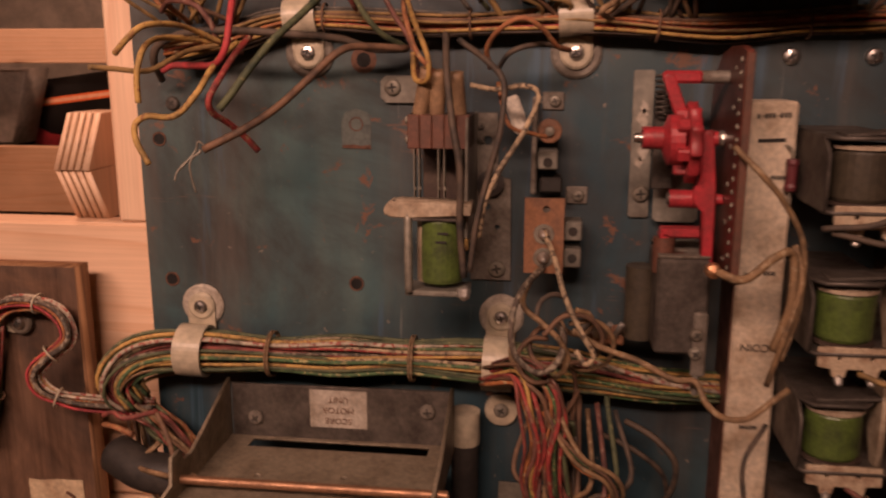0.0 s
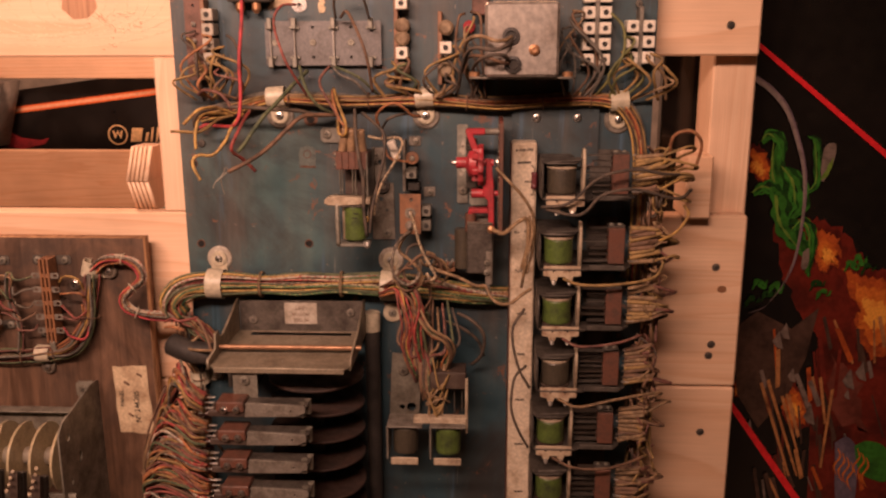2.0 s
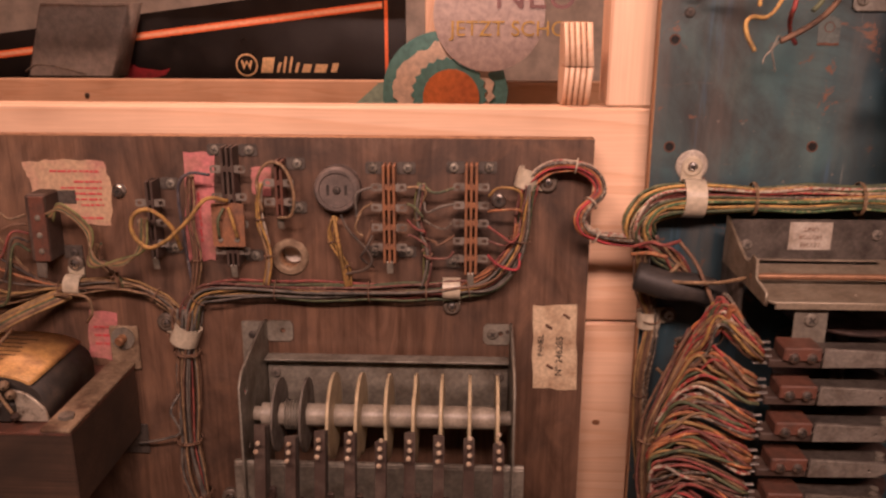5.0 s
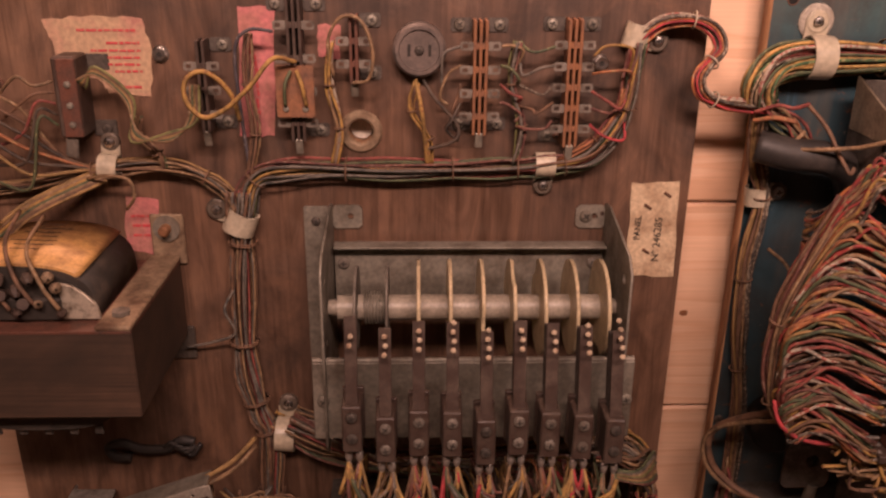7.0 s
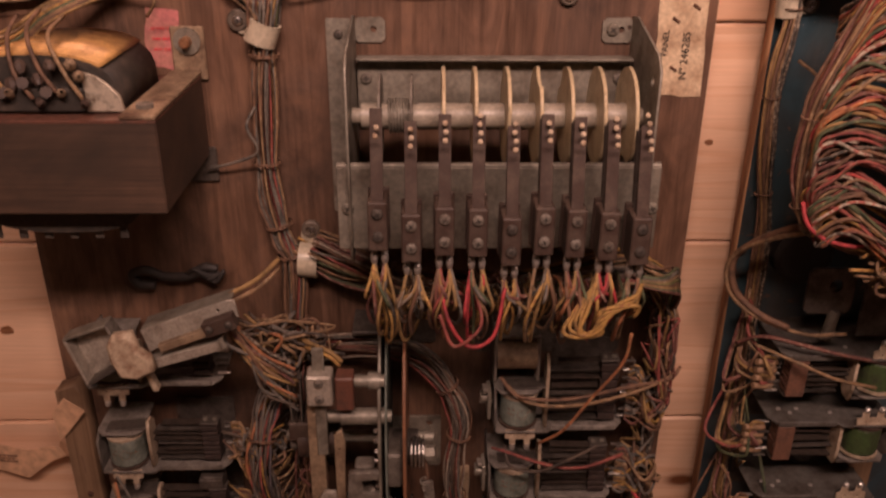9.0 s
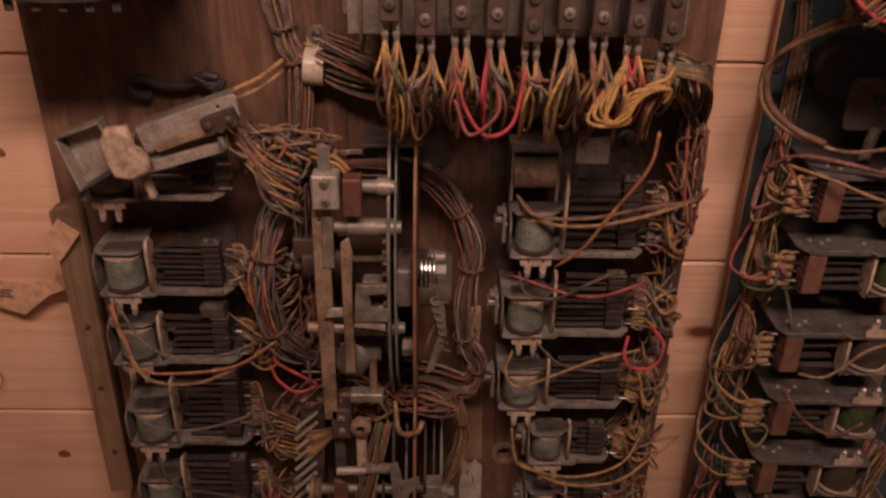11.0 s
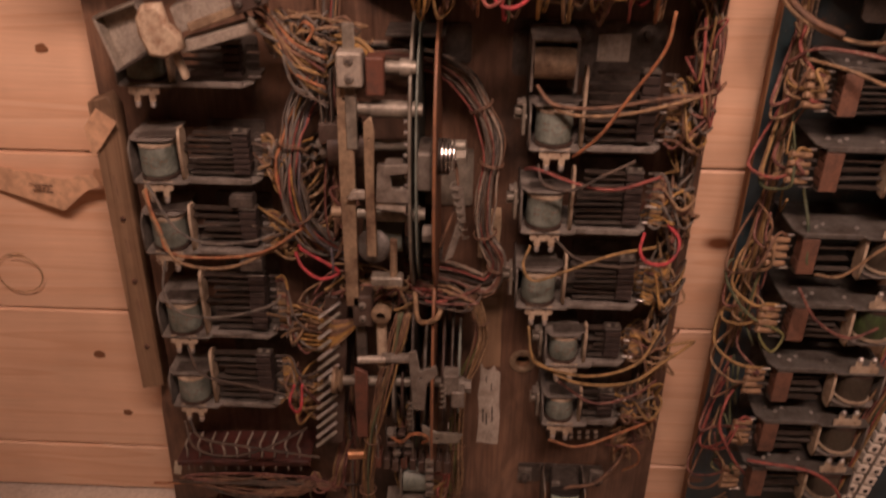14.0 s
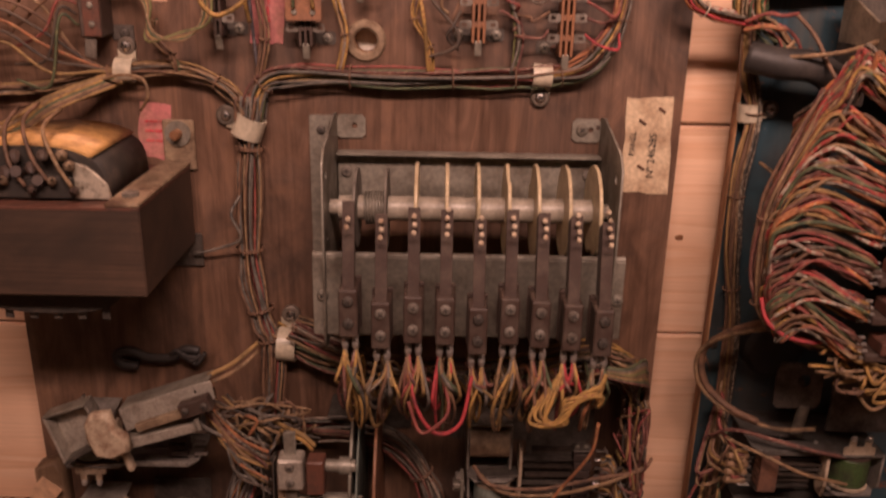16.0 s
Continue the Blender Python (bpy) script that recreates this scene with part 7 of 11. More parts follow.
strand(hb, L, "grey", 0.0013, (-0.788, 0.41, 0.392), (-0.79, 0.40, 0.365), (-0.775, 0.395, 0.345), (-0.735, 0.39, 0.345), (-0.69, 0.395, 0.356), (-0.68, 0.40, 0.366))
strand(hb, L, "black", 0.0013, (-0.78, 0.41, 0.297), (-0.765, 0.40, 0.27), (-0.72, 0.40, 0.258), (-0.67, 0.40, 0.245))
strand(hb, L, "black", 0.0015, (-0.79, 0.41, 0.204), (-0.775, 0.40, 0.188), (-0.72, 0.40, 0.178), (-0.655, 0.40, 0.168))
strand(hb, L, "black", 0.0014, (-0.795, 0.41, 0.202), (-0.785, 0.40, 0.175), (-0.75, 0.40, 0.165), (-0.71, 0.405, 0.175), (-0.67, 0.42, 0.19))
strand(hb, L, "bright_red", 0.0015, (-0.660, 0.40, 0.418), (-0.652, 0.385, 0.421), (-0.632, 0.38, 0.412), (-0.622, 0.385, 0.40), (-0.638, 0.38, 0.396), (-0.654, 0.385, 0.404), (-0.661, 0.39, 0.417))
strand(hb, L, "blue", 0.0012, (-0.628, 0.385, 0.425), (-0.626, 0.38, 0.41), (-0.628, 0.385, 0.398))
strand(hb, L, "bright_red", 0.0014, (-0.672, 0.39, 0.27), (-0.676, 0.38, 0.256), (-0.670, 0.38, 0.244), (-0.665, 0.38, 0.252), (-0.665, 0.39, 0.27))
strand(hb, L, "orange", 0.0016, (-0.578, 0.37, 0.227), (-0.566, 0.36, 0.229), (-0.556, 0.355, 0.243), (-0.545, 0.352, 0.246), (-0.540, 0.355, 0.237), (-0.546, 0.36, 0.229))
strand(hb, L, "gold", 0.0015, (-0.595, 0.37, 0.13), (-0.585, 0.36, 0.146), (-0.565, 0.355, 0.153), (-0.548, 0.355, 0.146), (-0.542, 0.36, 0.13))
strand(hb, L, "red", 0.0015, (-0.592, 0.37, 0.108), (-0.575, 0.36, 0.121), (-0.555, 0.355, 0.124), (-0.542, 0.36, 0.112))
strand(hb, L, "maroon", 0.0012, (-0.59, 0.37, 0.126), (-0.57, 0.36, 0.136), (-0.55, 0.36, 0.137))
strand(hb, L, "red", 0.0013, (-0.56, 0.395, 0.045), (-0.54, 0.385, 0.052), (-0.522, 0.39, 0.066), (-0.516, 0.395, 0.095), (-0.528, 0.40, 0.115))
strand(hb, L, "red", 0.0012, (-0.545, 0.395, 0.075), (-0.535, 0.39, 0.055), (-0.522, 0.395, 0.058), (-0.528, 0.395, 0.078), (-0.54, 0.395, 0.06))
strand(hb, L, "tan", 0.0025, (-0.555, 0.395, 0.375), (-0.55, 0.37, 0.362), (-0.535, 0.36, 0.37), (-0.53, 0.365, 0.378))
strand(hb, L, "brown", 0.0013, (-0.52, 0.385, 0.51), (-0.518, 0.38, 0.48), (-0.527, 0.375, 0.45), (-0.533, 0.38, 0.43))
strand(hb, L, "grey", 0.0016, (-0.695, 0.42, 0.622), (-0.68, 0.40, 0.612), (-0.66, 0.40, 0.60), (-0.645, 0.41, 0.585))
strand(hb, L, "gold", 0.0020, (-0.69, 0.42, 0.64), (-0.675, 0.41, 0.652), (-0.655, 0.42, 0.66), (-0.64, 0.44, 0.668))
strand(hb, L, "tan", 0.0018, (-0.692, 0.42, 0.634), (-0.675, 0.41, 0.645), (-0.655, 0.42, 0.652), (-0.64, 0.44, 0.66))
strand(hb, L, "orange", 0.0014, (-0.653, 0.43, 0.60), (-0.645, 0.41, 0.615), (-0.637, 0.41, 0.61), (-0.645, 0.41, 0.596))
strand(hb, L, "tan", 0.0014, (-0.648, 0.43, 0.602), (-0.636, 0.41, 0.603), (-0.628, 0.41, 0.596), (-0.632, 0.42, 0.585))
strand(hb, L, "gold", 0.0020, (-0.628, 0.43, 0.60), (-0.612, 0.41, 0.604), (-0.598, 0.40, 0.604), (-0.588, 0.40, 0.594))
strand(hb, L, "yellow", 0.0018, (-0.628, 0.43, 0.594), (-0.612, 0.41, 0.599), (-0.598, 0.40, 0.599), (-0.59, 0.40, 0.59))
for k in range(16):
    a = L(-0.69 + 0.001 * k, 0.42, 0.632 - 0.003 * k)
    wire([a, a + Vector((0.015, -0.02, 0.004 * math.sin(k))), L(-0.65 + rnd.uniform(-0.01, 0.01), 0.40, 0.605 - 0.003 * k), L(-0.625, 0.395 + rnd.uniform(-0.01, 0.01), 0.595 - 0.003 * k)], rnd.uniform(0.0011, 0.0015), rnd.choice(DULL + ["orange", "gold"]), hb)
for k in range(10):
    wire([L(-0.67, 0.42, 0.345 - 0.006 * k), L(-0.645, 0.40, 0.35 - 0.005 * k), L(-0.63, 0.39, 0.345 - 0.003 * k), L(-0.61, 0.395, 0.345 - 0.001 * k)], 0.0014, rnd.choice(["gold", "tan", "brown", "yellow"]), hb)
# loose tangles at the relay ends and round the stepping units
MURK = ["brown", "tan", "maroon", "black", "grey", "grey", "gold", "tan", "black"]
for (x, z, n, sm_, ln), q in zip(RIGHT_RELAYS, range(5)):
    tangle(hb, L(-0.322, BR_Y - 0.036, z - 0.004), (0.024, 0.035, 0.05), 13, MURK, 300 + q, (0.5, 0.2, -0.8))
for (x, z, n), q in zip(LEFT_RELAYS, range(4)):
    tangle(hb, L(-0.668, 0.425, z + 0.004), (0.035, 0.04, 0.035), 11, MURK, 310 + q, (1, 0.2, -0.25))
tangle(hb, L(-0.640, 0.43, 0.60), (0.05, 0.04, 0.04), 18, MURK, 320, (1, 0, -0.4))
tangle(hb, L(-0.625, 0.43, 0.47), (0.03, 0.03, 0.10), 14, ["brown", "black", "tan", "grey", "maroon"], 321, (0.2, 0, -1))
tangle(hb, L(-0.60, 0.40, 0.375), (0.05, 0.04, 0.03), 18, ["tan", "brown", "gold", "tan", "maroon", "black"], 322, (1, 0, -0.2))
tangle(hb, L(-0.553, 0.41, 0.365), (0.07, 0.03, 0.02), 16, ["brown", "maroon", "tan", "red", "black"], 323, (1, 0, -0.1))
tangle(hb, L(-0.565, 0.40, 0.20), (0.03, 0.03, 0.11), 18, ["brown", "tan", "gold", "maroon", "black", "green"], 324, (0.1, 0, -1))
tangle(hb, L(-0.53, 0.40, 0.10), (0.025, 0.03, 0.06), 14, ["red", "brown", "tan", "maroon", "gold"], 325, (0.1, 0, -1))
tangle(hb, L(-0.735, 0.42, 0.112), (0.12, 0.02, 0.016), 9, ["orange", "brown", "maroon", "black"], 326, (1, 0, 0))
tangle(hb, L(-0.335, 0.455, 0.175), (0.03, 0.02, 0.05), 9, ["brown", "maroon", "tan"], 327, (0.3, 0, -1))

# more ironwork of the lower stepping unit: contact wafers, leaf switches, levers and springs
o = (-0.556, BR_Y, 0.22)
L = local(o)
for k, (x, z, ry, rz, m_) in enumerate(((-0.582, 0.225, 0.062, 0.050, BAKELITE), (-0.574, 0.225, 0.066, 0.056, STEEL_DUSTY), (-0.566, 0.225, 0.060, 0.050, BAKELITE), (-0.545, 0.225, 0.064, 0.060, STEEL_DUSTY), (-0.528, 0.225, 0.060, 0.058, BAKELITE), (-0.513, 0.224, 0.050, 0.046, PALE_TAPE))):
    part("wafer", sheet(oval(0.432, z, ry, rz, 32), [(0.432, z, 0.006)], 0.0024, "yz", at=L(x, 0, 0)), m_, su3)
for k in range(9):
    part("leaf", box(B(), L(-0.590 + 0.0085 * k, 0.368 + 0.002 * (k % 3), 0.176 - 0.004 * (k % 4)), (0.0012, 0.008, 0.045), 0.0002, Euler((0.1, 0.02 * (k % 3 - 1), 0)).to_matrix()), BLADE if k % 2 else STEEL_DUSTY, su3)
    part("leaf_block", box(B(), L(-0.590 + 0.0085 * k, 0.376, 0.150 - 0.002 * (k % 3)), (0.006, 0.018, 0.014), 0.0006), BAKELITE if k % 3 else BAKE_RED, su3)
part("lever", sheet([(-0.006, -0.035), (0.004, -0.036), (0.006, -0.005), (0.016, 0.006), (0.014, 0.014), (0.0, 0.008), (-0.004, 0.03), (-0.010, 0.028)], [(0.0, 0.0, 0.002)], 0.003, at=L(-0.548, 0.358, 0.262), bev=0.0004), STEEL_DUSTY, su3)
part("lever", sheet([(-0.012, -0.006), (0.02, -0.004), (0.024, 0.006), (0.0, 0.007), (-0.014, 0.016)], [(0.0, 0.001, 0.002)], 0.003, at=L(-0.532, 0.360, 0.19), bev=0.0004), STEEL, su3)
part("clevis", join(box(B(), L(-0.520, 0.365, 0.255), (0.014, 0.016, 0.022), 0.0012), box(B(), L(-0.513, 0.362, 0.24), (0.012, 0.014, 0.018), 0.0012)), STEEL_DUSTY, su3)
for x, z, n in ((-0.557, 0.20, 44), (-0.527, 0.228, 36)):
    part("spring", sweep(B(), [L(x + 0.0028 * math.cos(k * 0.9), 0.356 + 0.0028 * math.sin(k * 0.9), z + 0.0009 * k) for k in range(n)], 0.0006, 5), STEEL, su3)
part("step_coil", cyl(B(), L(-0.566, 0.385, 0.118), L(-0.540, 0.385, 0.118), 0.016, 22), PALE_TAPE, su3)
part("coil_frame", join(box(B(), L(-0.568, 0.385, 0.118), (0.002, 0.04, 0.042), 0.0005), box(B(), L(-0.553, 0.385, 0.098), (0.03, 0.04, 0.002), 0.0005)), STEEL_DUSTY, su3)

# and of the upper one
o = (-0.556, BR_Y, 0.48)
L = local(o)
part("return_spring", sweep(B(), [L(-0.522 + 0.00025 * k, 0.372, 0.497 - 0.0011 * k) + Vector((0.003 * math.cos(k * 0.95), 0.003 * math.sin(k * 0.95), 0)) for k in range(50)], 0.0006, 5), STEEL, su2)
part("lever", sheet([(-0.006, 0.03), (0.003, 0.03), (0.006, 0.0), (-0.004, -0.035), (-0.011, -0.04), (-0.008, -0.03), (0.0, 0.0)], (), 0.003, at=L(-0.517, 0.374, 0.462), bev=0.0004), STEEL_DUSTY, su2)
part("fork", sheet([(-0.012, -0.005), (0.012, -0.008), (0.012, -0.003), (0.002, 0.0), (0.004, 0.007), (0.012, 0.008), (0.010, 0.013), (-0.006, 0.010)], (), 0.004, at=L(-0.572, 0.358, 0.484), bev=0.0005), PALE_STEEL, su2)
part("ratchet_cap", turned(B(), [(0.004, 0), (0.0145, 0.001), (0.015, 0.003), (0.012, 0.005), (0.006, 0.007), (0, 0.008)], L(-0.589, 0.378, 0.433), (-0.15, -1, 0.2), 28), SHELF_DARK, su2, "dull round ratchet cap")
part("nut", cyl(B(), L(-0.547, 0.378, 0.446), L(-0.536, 0.378, 0.446), 0.008, 6), STEEL_DUSTY, su2)
for k in range(7):
    part("leaf", box(B(), L(-0.632 + 0.0045 * k, 0.40, 0.556 + 0.002 * (k % 2)), (0.001, 0.010, 0.05), 0.0002, Euler((0.05, 0.03 * (k % 3 - 1), 0)).to_matrix()), BLADE if k % 2 else STEEL_DUSTY, su2)
part("leaf_block", box(B(), L(-0.618, 0.405, 0.527), (0.034, 0.02, 0.018), 0.001), BAKELITE, su2)
part("hub_drum", cyl(B(), L(-0.628, 0.41, 0.512), L(-0.594, 0.41, 0.512), 0.018, 24), BAKELITE, su2)
part("hub_drum", cyl(B(), L(-0.548, 0.40, 0.508), L(-0.526, 0.40, 0.508), 0.0155, 24), STEEL_DARK, su2)

# bright screw eye beside the relays and a thin wire loop on the planks
se = thing("screw_eye", "bright brass screw eye in the brown board", "screw eye", (-0.806, BR_Y, 0.371))
part("eye", sweep(B(), [Vector((0.0045 * math.cos(k * math.tau / 18), -0.030, 0.0045 * math.sin(k * math.tau / 18))) for k in range(19)], 0.0016, 7), BRIGHT, se)
part("shank", cyl(B(), (0, -0.0005, -0.0045), (0, -0.030, -0.0045), 0.0016, 8), BRASS, se)
loop = [Vector((0.024 * math.cos(k * 0.33 + 1.2) * (1 + 0.004 * k), -0.0035 - 0.0002 * k, 0.024 * math.sin(k * 0.33 + 1.2) * (1 - 0.003 * k))) for k in range(22)]
solid("wire_loop", sweep(B(), loop, 0.0005, 6), WIRE["gold"], "thin curled wire loop hanging on the planks", "wire", (-0.99, WALL_Y, 0.315))


# ---- things on the blue board ----
def terminal_block(x, z_top, n, cols_=2, pitch=0.0148, label="white screw terminal block with square cells", face=None, dx=0.0155, turn=0):
    """Rows of white square screw cells on a narrow metal rail."""
    face = BL_Y if face is None else face
    h = pitch * n
    th = thing("terminal_block", label, "terminal block", (x, face, z_top - h / 2), (0, turn, 0), "terminal blocks")
    part("rail", box(B(), (0, -0.010, 0.0), (0.004, 0.02, h + 0.022), 0.0006), STEEL_DUSTY, th)
    for i in range(n):
        for c in range(cols_):
            xx = (c - (cols_ - 1) / 2) * dx
            zz = h / 2 - pitch * (i + 0.5)
            cell = part("cell", box(B(), (xx, -0.011, zz), (0.0115, 0.02, 0.0112), 0.0008), WHITE_PLASTIC, th)
            part("screw_hole", cyl(B(), (xx, -0.0208, zz), (xx, -0.0214, zz), 0.0026, 12), DARK, cell, "dark screw hole")
    for q in (-1, 1):
        screw((0, -0.001, q * (h / 2 + 0.014)), th, 0.0036, STEEL_DUSTY)
    return th


terminal_block(0.1785, 1.2865, 6)
terminal_block(0.2205, 1.244, 3)


def lamp_row(x, zs, kinds, label, cell_mat=None):
    th = thing("jack_strip", label, "jack strip", (x, BL_Y, sum(zs) / len(zs)), group="jack strips")
    zc = sum(zs) / len(zs)
    part("back_strip", box(B(), (-0.006, -0.008, 0), (0.004, 0.016, max(zs) - min(zs) + 0.03), 0.0006), PHENOLIC, th)
    for z, k in zip(zs, kinds):
        if k == "w":
            c = part("cell", box(B(), (0, -0.012, z - zc), (0.0115, 0.02, 0.0115), 0.0008), cell_mat or WHITE_PLASTIC, th)
            part("screw_hole", cyl(B(), (0, -0.022, z - zc), (0, -0.0226, z - zc), 0.0027, 12), DARK, c)
        else:
            part("terminal_stud", turned(B(), [(0.0075, 0), (0.0075, 0.012), (0.005, 0.014), (0, 0.014)], (0, -0.004, z - zc), (0, -1, 0), 16), STRAP, th, "rusty brass stud")
    return th


lamp_row(-0.0105, [1.283, 1.259, 1.238, 1.226, 1.212, 1.196], "wwbbwb", "strip of white screw cells and brass studs")
lamp_row(0.0325, [1.236, 1.217, 1.196], "bwb", "short strip with one white cell between brass studs")
js = lamp_row(-0.2015, [1.249, 1.235, 1.221, 1.207], "wwww", "four grey screw cells beside a red-brown fibre strip", LABEL)
part("fibre_strip", sheet(rect(-0.024, -0.042, -0.006, 0.04, 0.001), [(-0.015, 0.03, 0.0015), (-0.015, -0.03, 0.0015)], 0.003, at=(0, -0.014, 0)), BAKE_RED, js)
for dz in (0.012, -0.004, -0.022):
    part("solder_joint", turned(B(), [(0.001, 0), (0.0026, 0.002), (0, 0.004)], (-0.015, -0.0155, dz), (0, -1, 0), 8), SOLDER, js)

# switch at the very top, torn paper, shiny washer, small tag
ts = thing("toggle_bracket", "dark bracket with two small pushbuttons at the board's top", "switch", (-0.16, BL_Y, 1.278))
part("plate", box(B(), (0, -0.01, 0.004), (0.044, 0.02, 0.042), 0.002), STEEL_DARK, ts)
for dx in (-0.01, 0.006):
    part("button", cyl(B(), (dx, -0.020, 0.008), (dx, -0.026, 0.008), 0.004, 12), BAKELITE, ts)
    part("terminal", turned(B(), [(0.0045, 0), (0.0045, 0.008), (0.002, 0.012), (0, 0.012)], (dx, -0.012, -0.016), (0, 0, -1), 12), BRASS, ts)
tag_sheet("paper_scrap", "torn scrap of cream paper stuck to the blue board", [(-0.146, 1.254), (-0.138, 1.268), (-0.128, 1.282), (-0.118, 1.275), (-0.121, 1.26), (-0.132, 1.258)], BL_Y - 0.0006, PAPER, "paper", seed=31)
wsh = thing("washer", "shiny round washer and screw on the blue board", "washer", (-0.114, BL_Y, 1.259))
part("disc", turned(B(), [(0.0075, 0), (0.0075, 0.0012), (0, 0.0012)], (0, 0, 0), (0, -1, 0), 24), BRIGHT, wsh)
part("hole", cyl(B(), (0, -0.0012, 0), (0, -0.0016, 0), 0.0018, 10), DARK, wsh)
tag_sheet("small_tag", "tiny stamped paper tag on the blue board", [(-0.0945, 1.268), (-0.0885, 1.268), (-0.0885, 1.252), (-0.0945, 1.252)], BL_Y - 0.0006, PAPER, "tag", seed=32)
for k in range(5):
    solid("screw_hole", cyl(B(), (0, 0, 0), (0, -0.0008, 0), 0.0016, 10), DARK, "small dark drilled hole in the blue board", "hole", (0.016 + 0.0125 * k, BL_Y - 0.0002, 1.284), group="drilled holes")

# fuse holder plate
FUSE_GREY = grimy("blue_grey_fibre", (0.15, 0.145, 0.145), (0.075, 0.066, 0.06), 0.5, 0.2, 0.5, 50.0)
fp = thing("fuse_plate", "grey-brown plate with riveted fuse clips and wires", "fuse plate", (-0.096, BL_Y, 1.222))
part("plate", sheet(rect(-0.052, -0.022, 0.064, 0.021, 0.0015), [(-0.042, 0.015, 0.0016), (-0.004, 0.015, 0.0016), (0.034, 0.015, 0.0016), (-0.042, -0.014, 0.0016), (-0.004, -0.014, 0.0016), (0.034, -0.014, 0.0016)], 0.003, at=(0, -0.0065, 0)), FUSE_GREY, fp)
part("spacer", box(B(), (0.006, -0.0025, 0), (0.1, 0.005, 0.03)), DARK, fp)
for dx in (-0.042, -0.004, 0.034):
    part("rivet", turned(B(), [(0.0036, 0), (0.003, 0.001), (0.0016, 0.001), (0, 0.0004)], (dx, -0.008, 0), (0, -1, 0), 14), STEEL, fp)
for dx in (-0.046, -0.022, 0.017, 0.054):
    for q in (1, -1):
        part("clip", join(box(B(), (dx, -0.011, q * 0.0185), (0.0045, 0.008, 0.011), 0.0006), box(B(), (dx, -0.009, q * 0.0145), (0.010, 0.002, 0.003), 0.0004)), SCUFFED, fp, "dull spring clip")
    if abs(dx) < 0.05:
        part("fuse", cyl(B(), (dx, -0.010, 0.014), (dx, -0.010, -0.014), 0.0011, 6), SOLDER, fp)

# flasher box with bevelled lid
CAN = grimy("scuffed_can", (0.46, 0.42, 0.38), (0.13, 0.105, 0.085), 0.34, 0.6, 0.55, 30.0)
fb = thing("metal_can", "scuffed square metal can with two holed grommets and a paper label", "metal can", (0.104, BL_Y, 1.224))
part("body", box(B(), (0, -0.041, 0), (0.067, 0.082, 0.066), 0.0025), CAN, fb)
part("top_label", box(B(), (0.002, -0.045, 0.0336), (0.056, 0.05, 0.0006), 0.0), PAPER, fb, "worn paper label on top")
for k in range(3):
    part("print_line", box(B(), (0.004, -0.030 - 0.013 * k, 0.0341), (0.035, 0.003, 0.0003)), RED_INK, fb)
for dx, dz in ((-0.010, 0.003), (-0.008, -0.022)):
    part("grommet", turned(B(), [(0.0080, 0), (0.0078, 0.002), (0.0050, 0.0025), (0.0044, -0.001), (0, -0.001)], (dx, -0.082, dz), (0, -1, 0), 22), RUBBER, fb)
    part("hole_bottom", cyl(B(), (dx, -0.081, dz), (dx, -0.0822, dz), 0.0045, 14), DARK, fb)
part("cap_screw", turned(B(), [(0.005, 0), (0.005, 0.002), (0.0025, 0.0032), (0, 0.003)], (0.011, -0.082, -0.009), (0, -1, 0), 16), BRASS, fb)
part("base_flange", sheet(rect(-0.048, 0.0, 0.050, 0.075, 0.006), (), 0.002, "xy", at=(0, -0.076, -0.034)), STEEL_DUSTY, fb)
for dx in (-0.043, 0.043):
    part("bolt", turned(B(), [(0.005, 0), (0.005, 0.004), (0, 0.005)], (dx, -0.066, -0.033), (0, 0, 1), 10), BRASS, fb)
fs = thing("fibre_mount", "red-brown fibre strip beside the metal can", "fibre strip", (0.066, BL_Y, 1.275))
part("strip", box(B(), (0, -0.016, 0), (0.016, 0.004, 0.055), 0.001), BAKE_RED, fs)
part("stud", turned(B(), [(0.006, 0), (0.006, 0.004), (0.003, 0.006), (0, 0.006)], (-0.011, -0.003, -0.038), (0, -1, 0), 14), RED_PLASTIC, fs, "small red stud")

# upper harness with clamps
for x, z in ((-0.139, 1.169), (0.0105, 1.169), (0.204, 1.165)):
    clamp((x, BL_Y, z), 0.0095, 0.0095, (0.06, -1), w=0.018)
hc = harness("wire_harness", "dark laced harness running across the top of the blue board", (0, BL_Y, 1.166))
L = local((0, BL_Y, 1.166))
yb = BL_Y - 0.011
bundle(hc, [L(-0.215, yb - 0.01, 1.150), L(-0.18, yb, 1.158), L(-0.139, yb, 1.168), L(-0.06, yb, 1.165), L(0.0115, yb, 1.167), L(0.08, yb, 1.162), L(0.14, yb, 1.166), L(0.195, yb, 1.165), L(0.216, yb, 1.15), L(0.226, yb, 1.12), L(0.228, yb, 1.06), L(0.226, yb, 0.98)],
       0.0075, 28, ["fresh_yellow", "tan", "black", "grey", "brown", "fresh_orange", "fresh_red", "black", "gold"], 0.0011, (0.2, 0.3, 0.42, 0.52, 0.6), 91, loose=0.5)
rnd = random.Random(92)
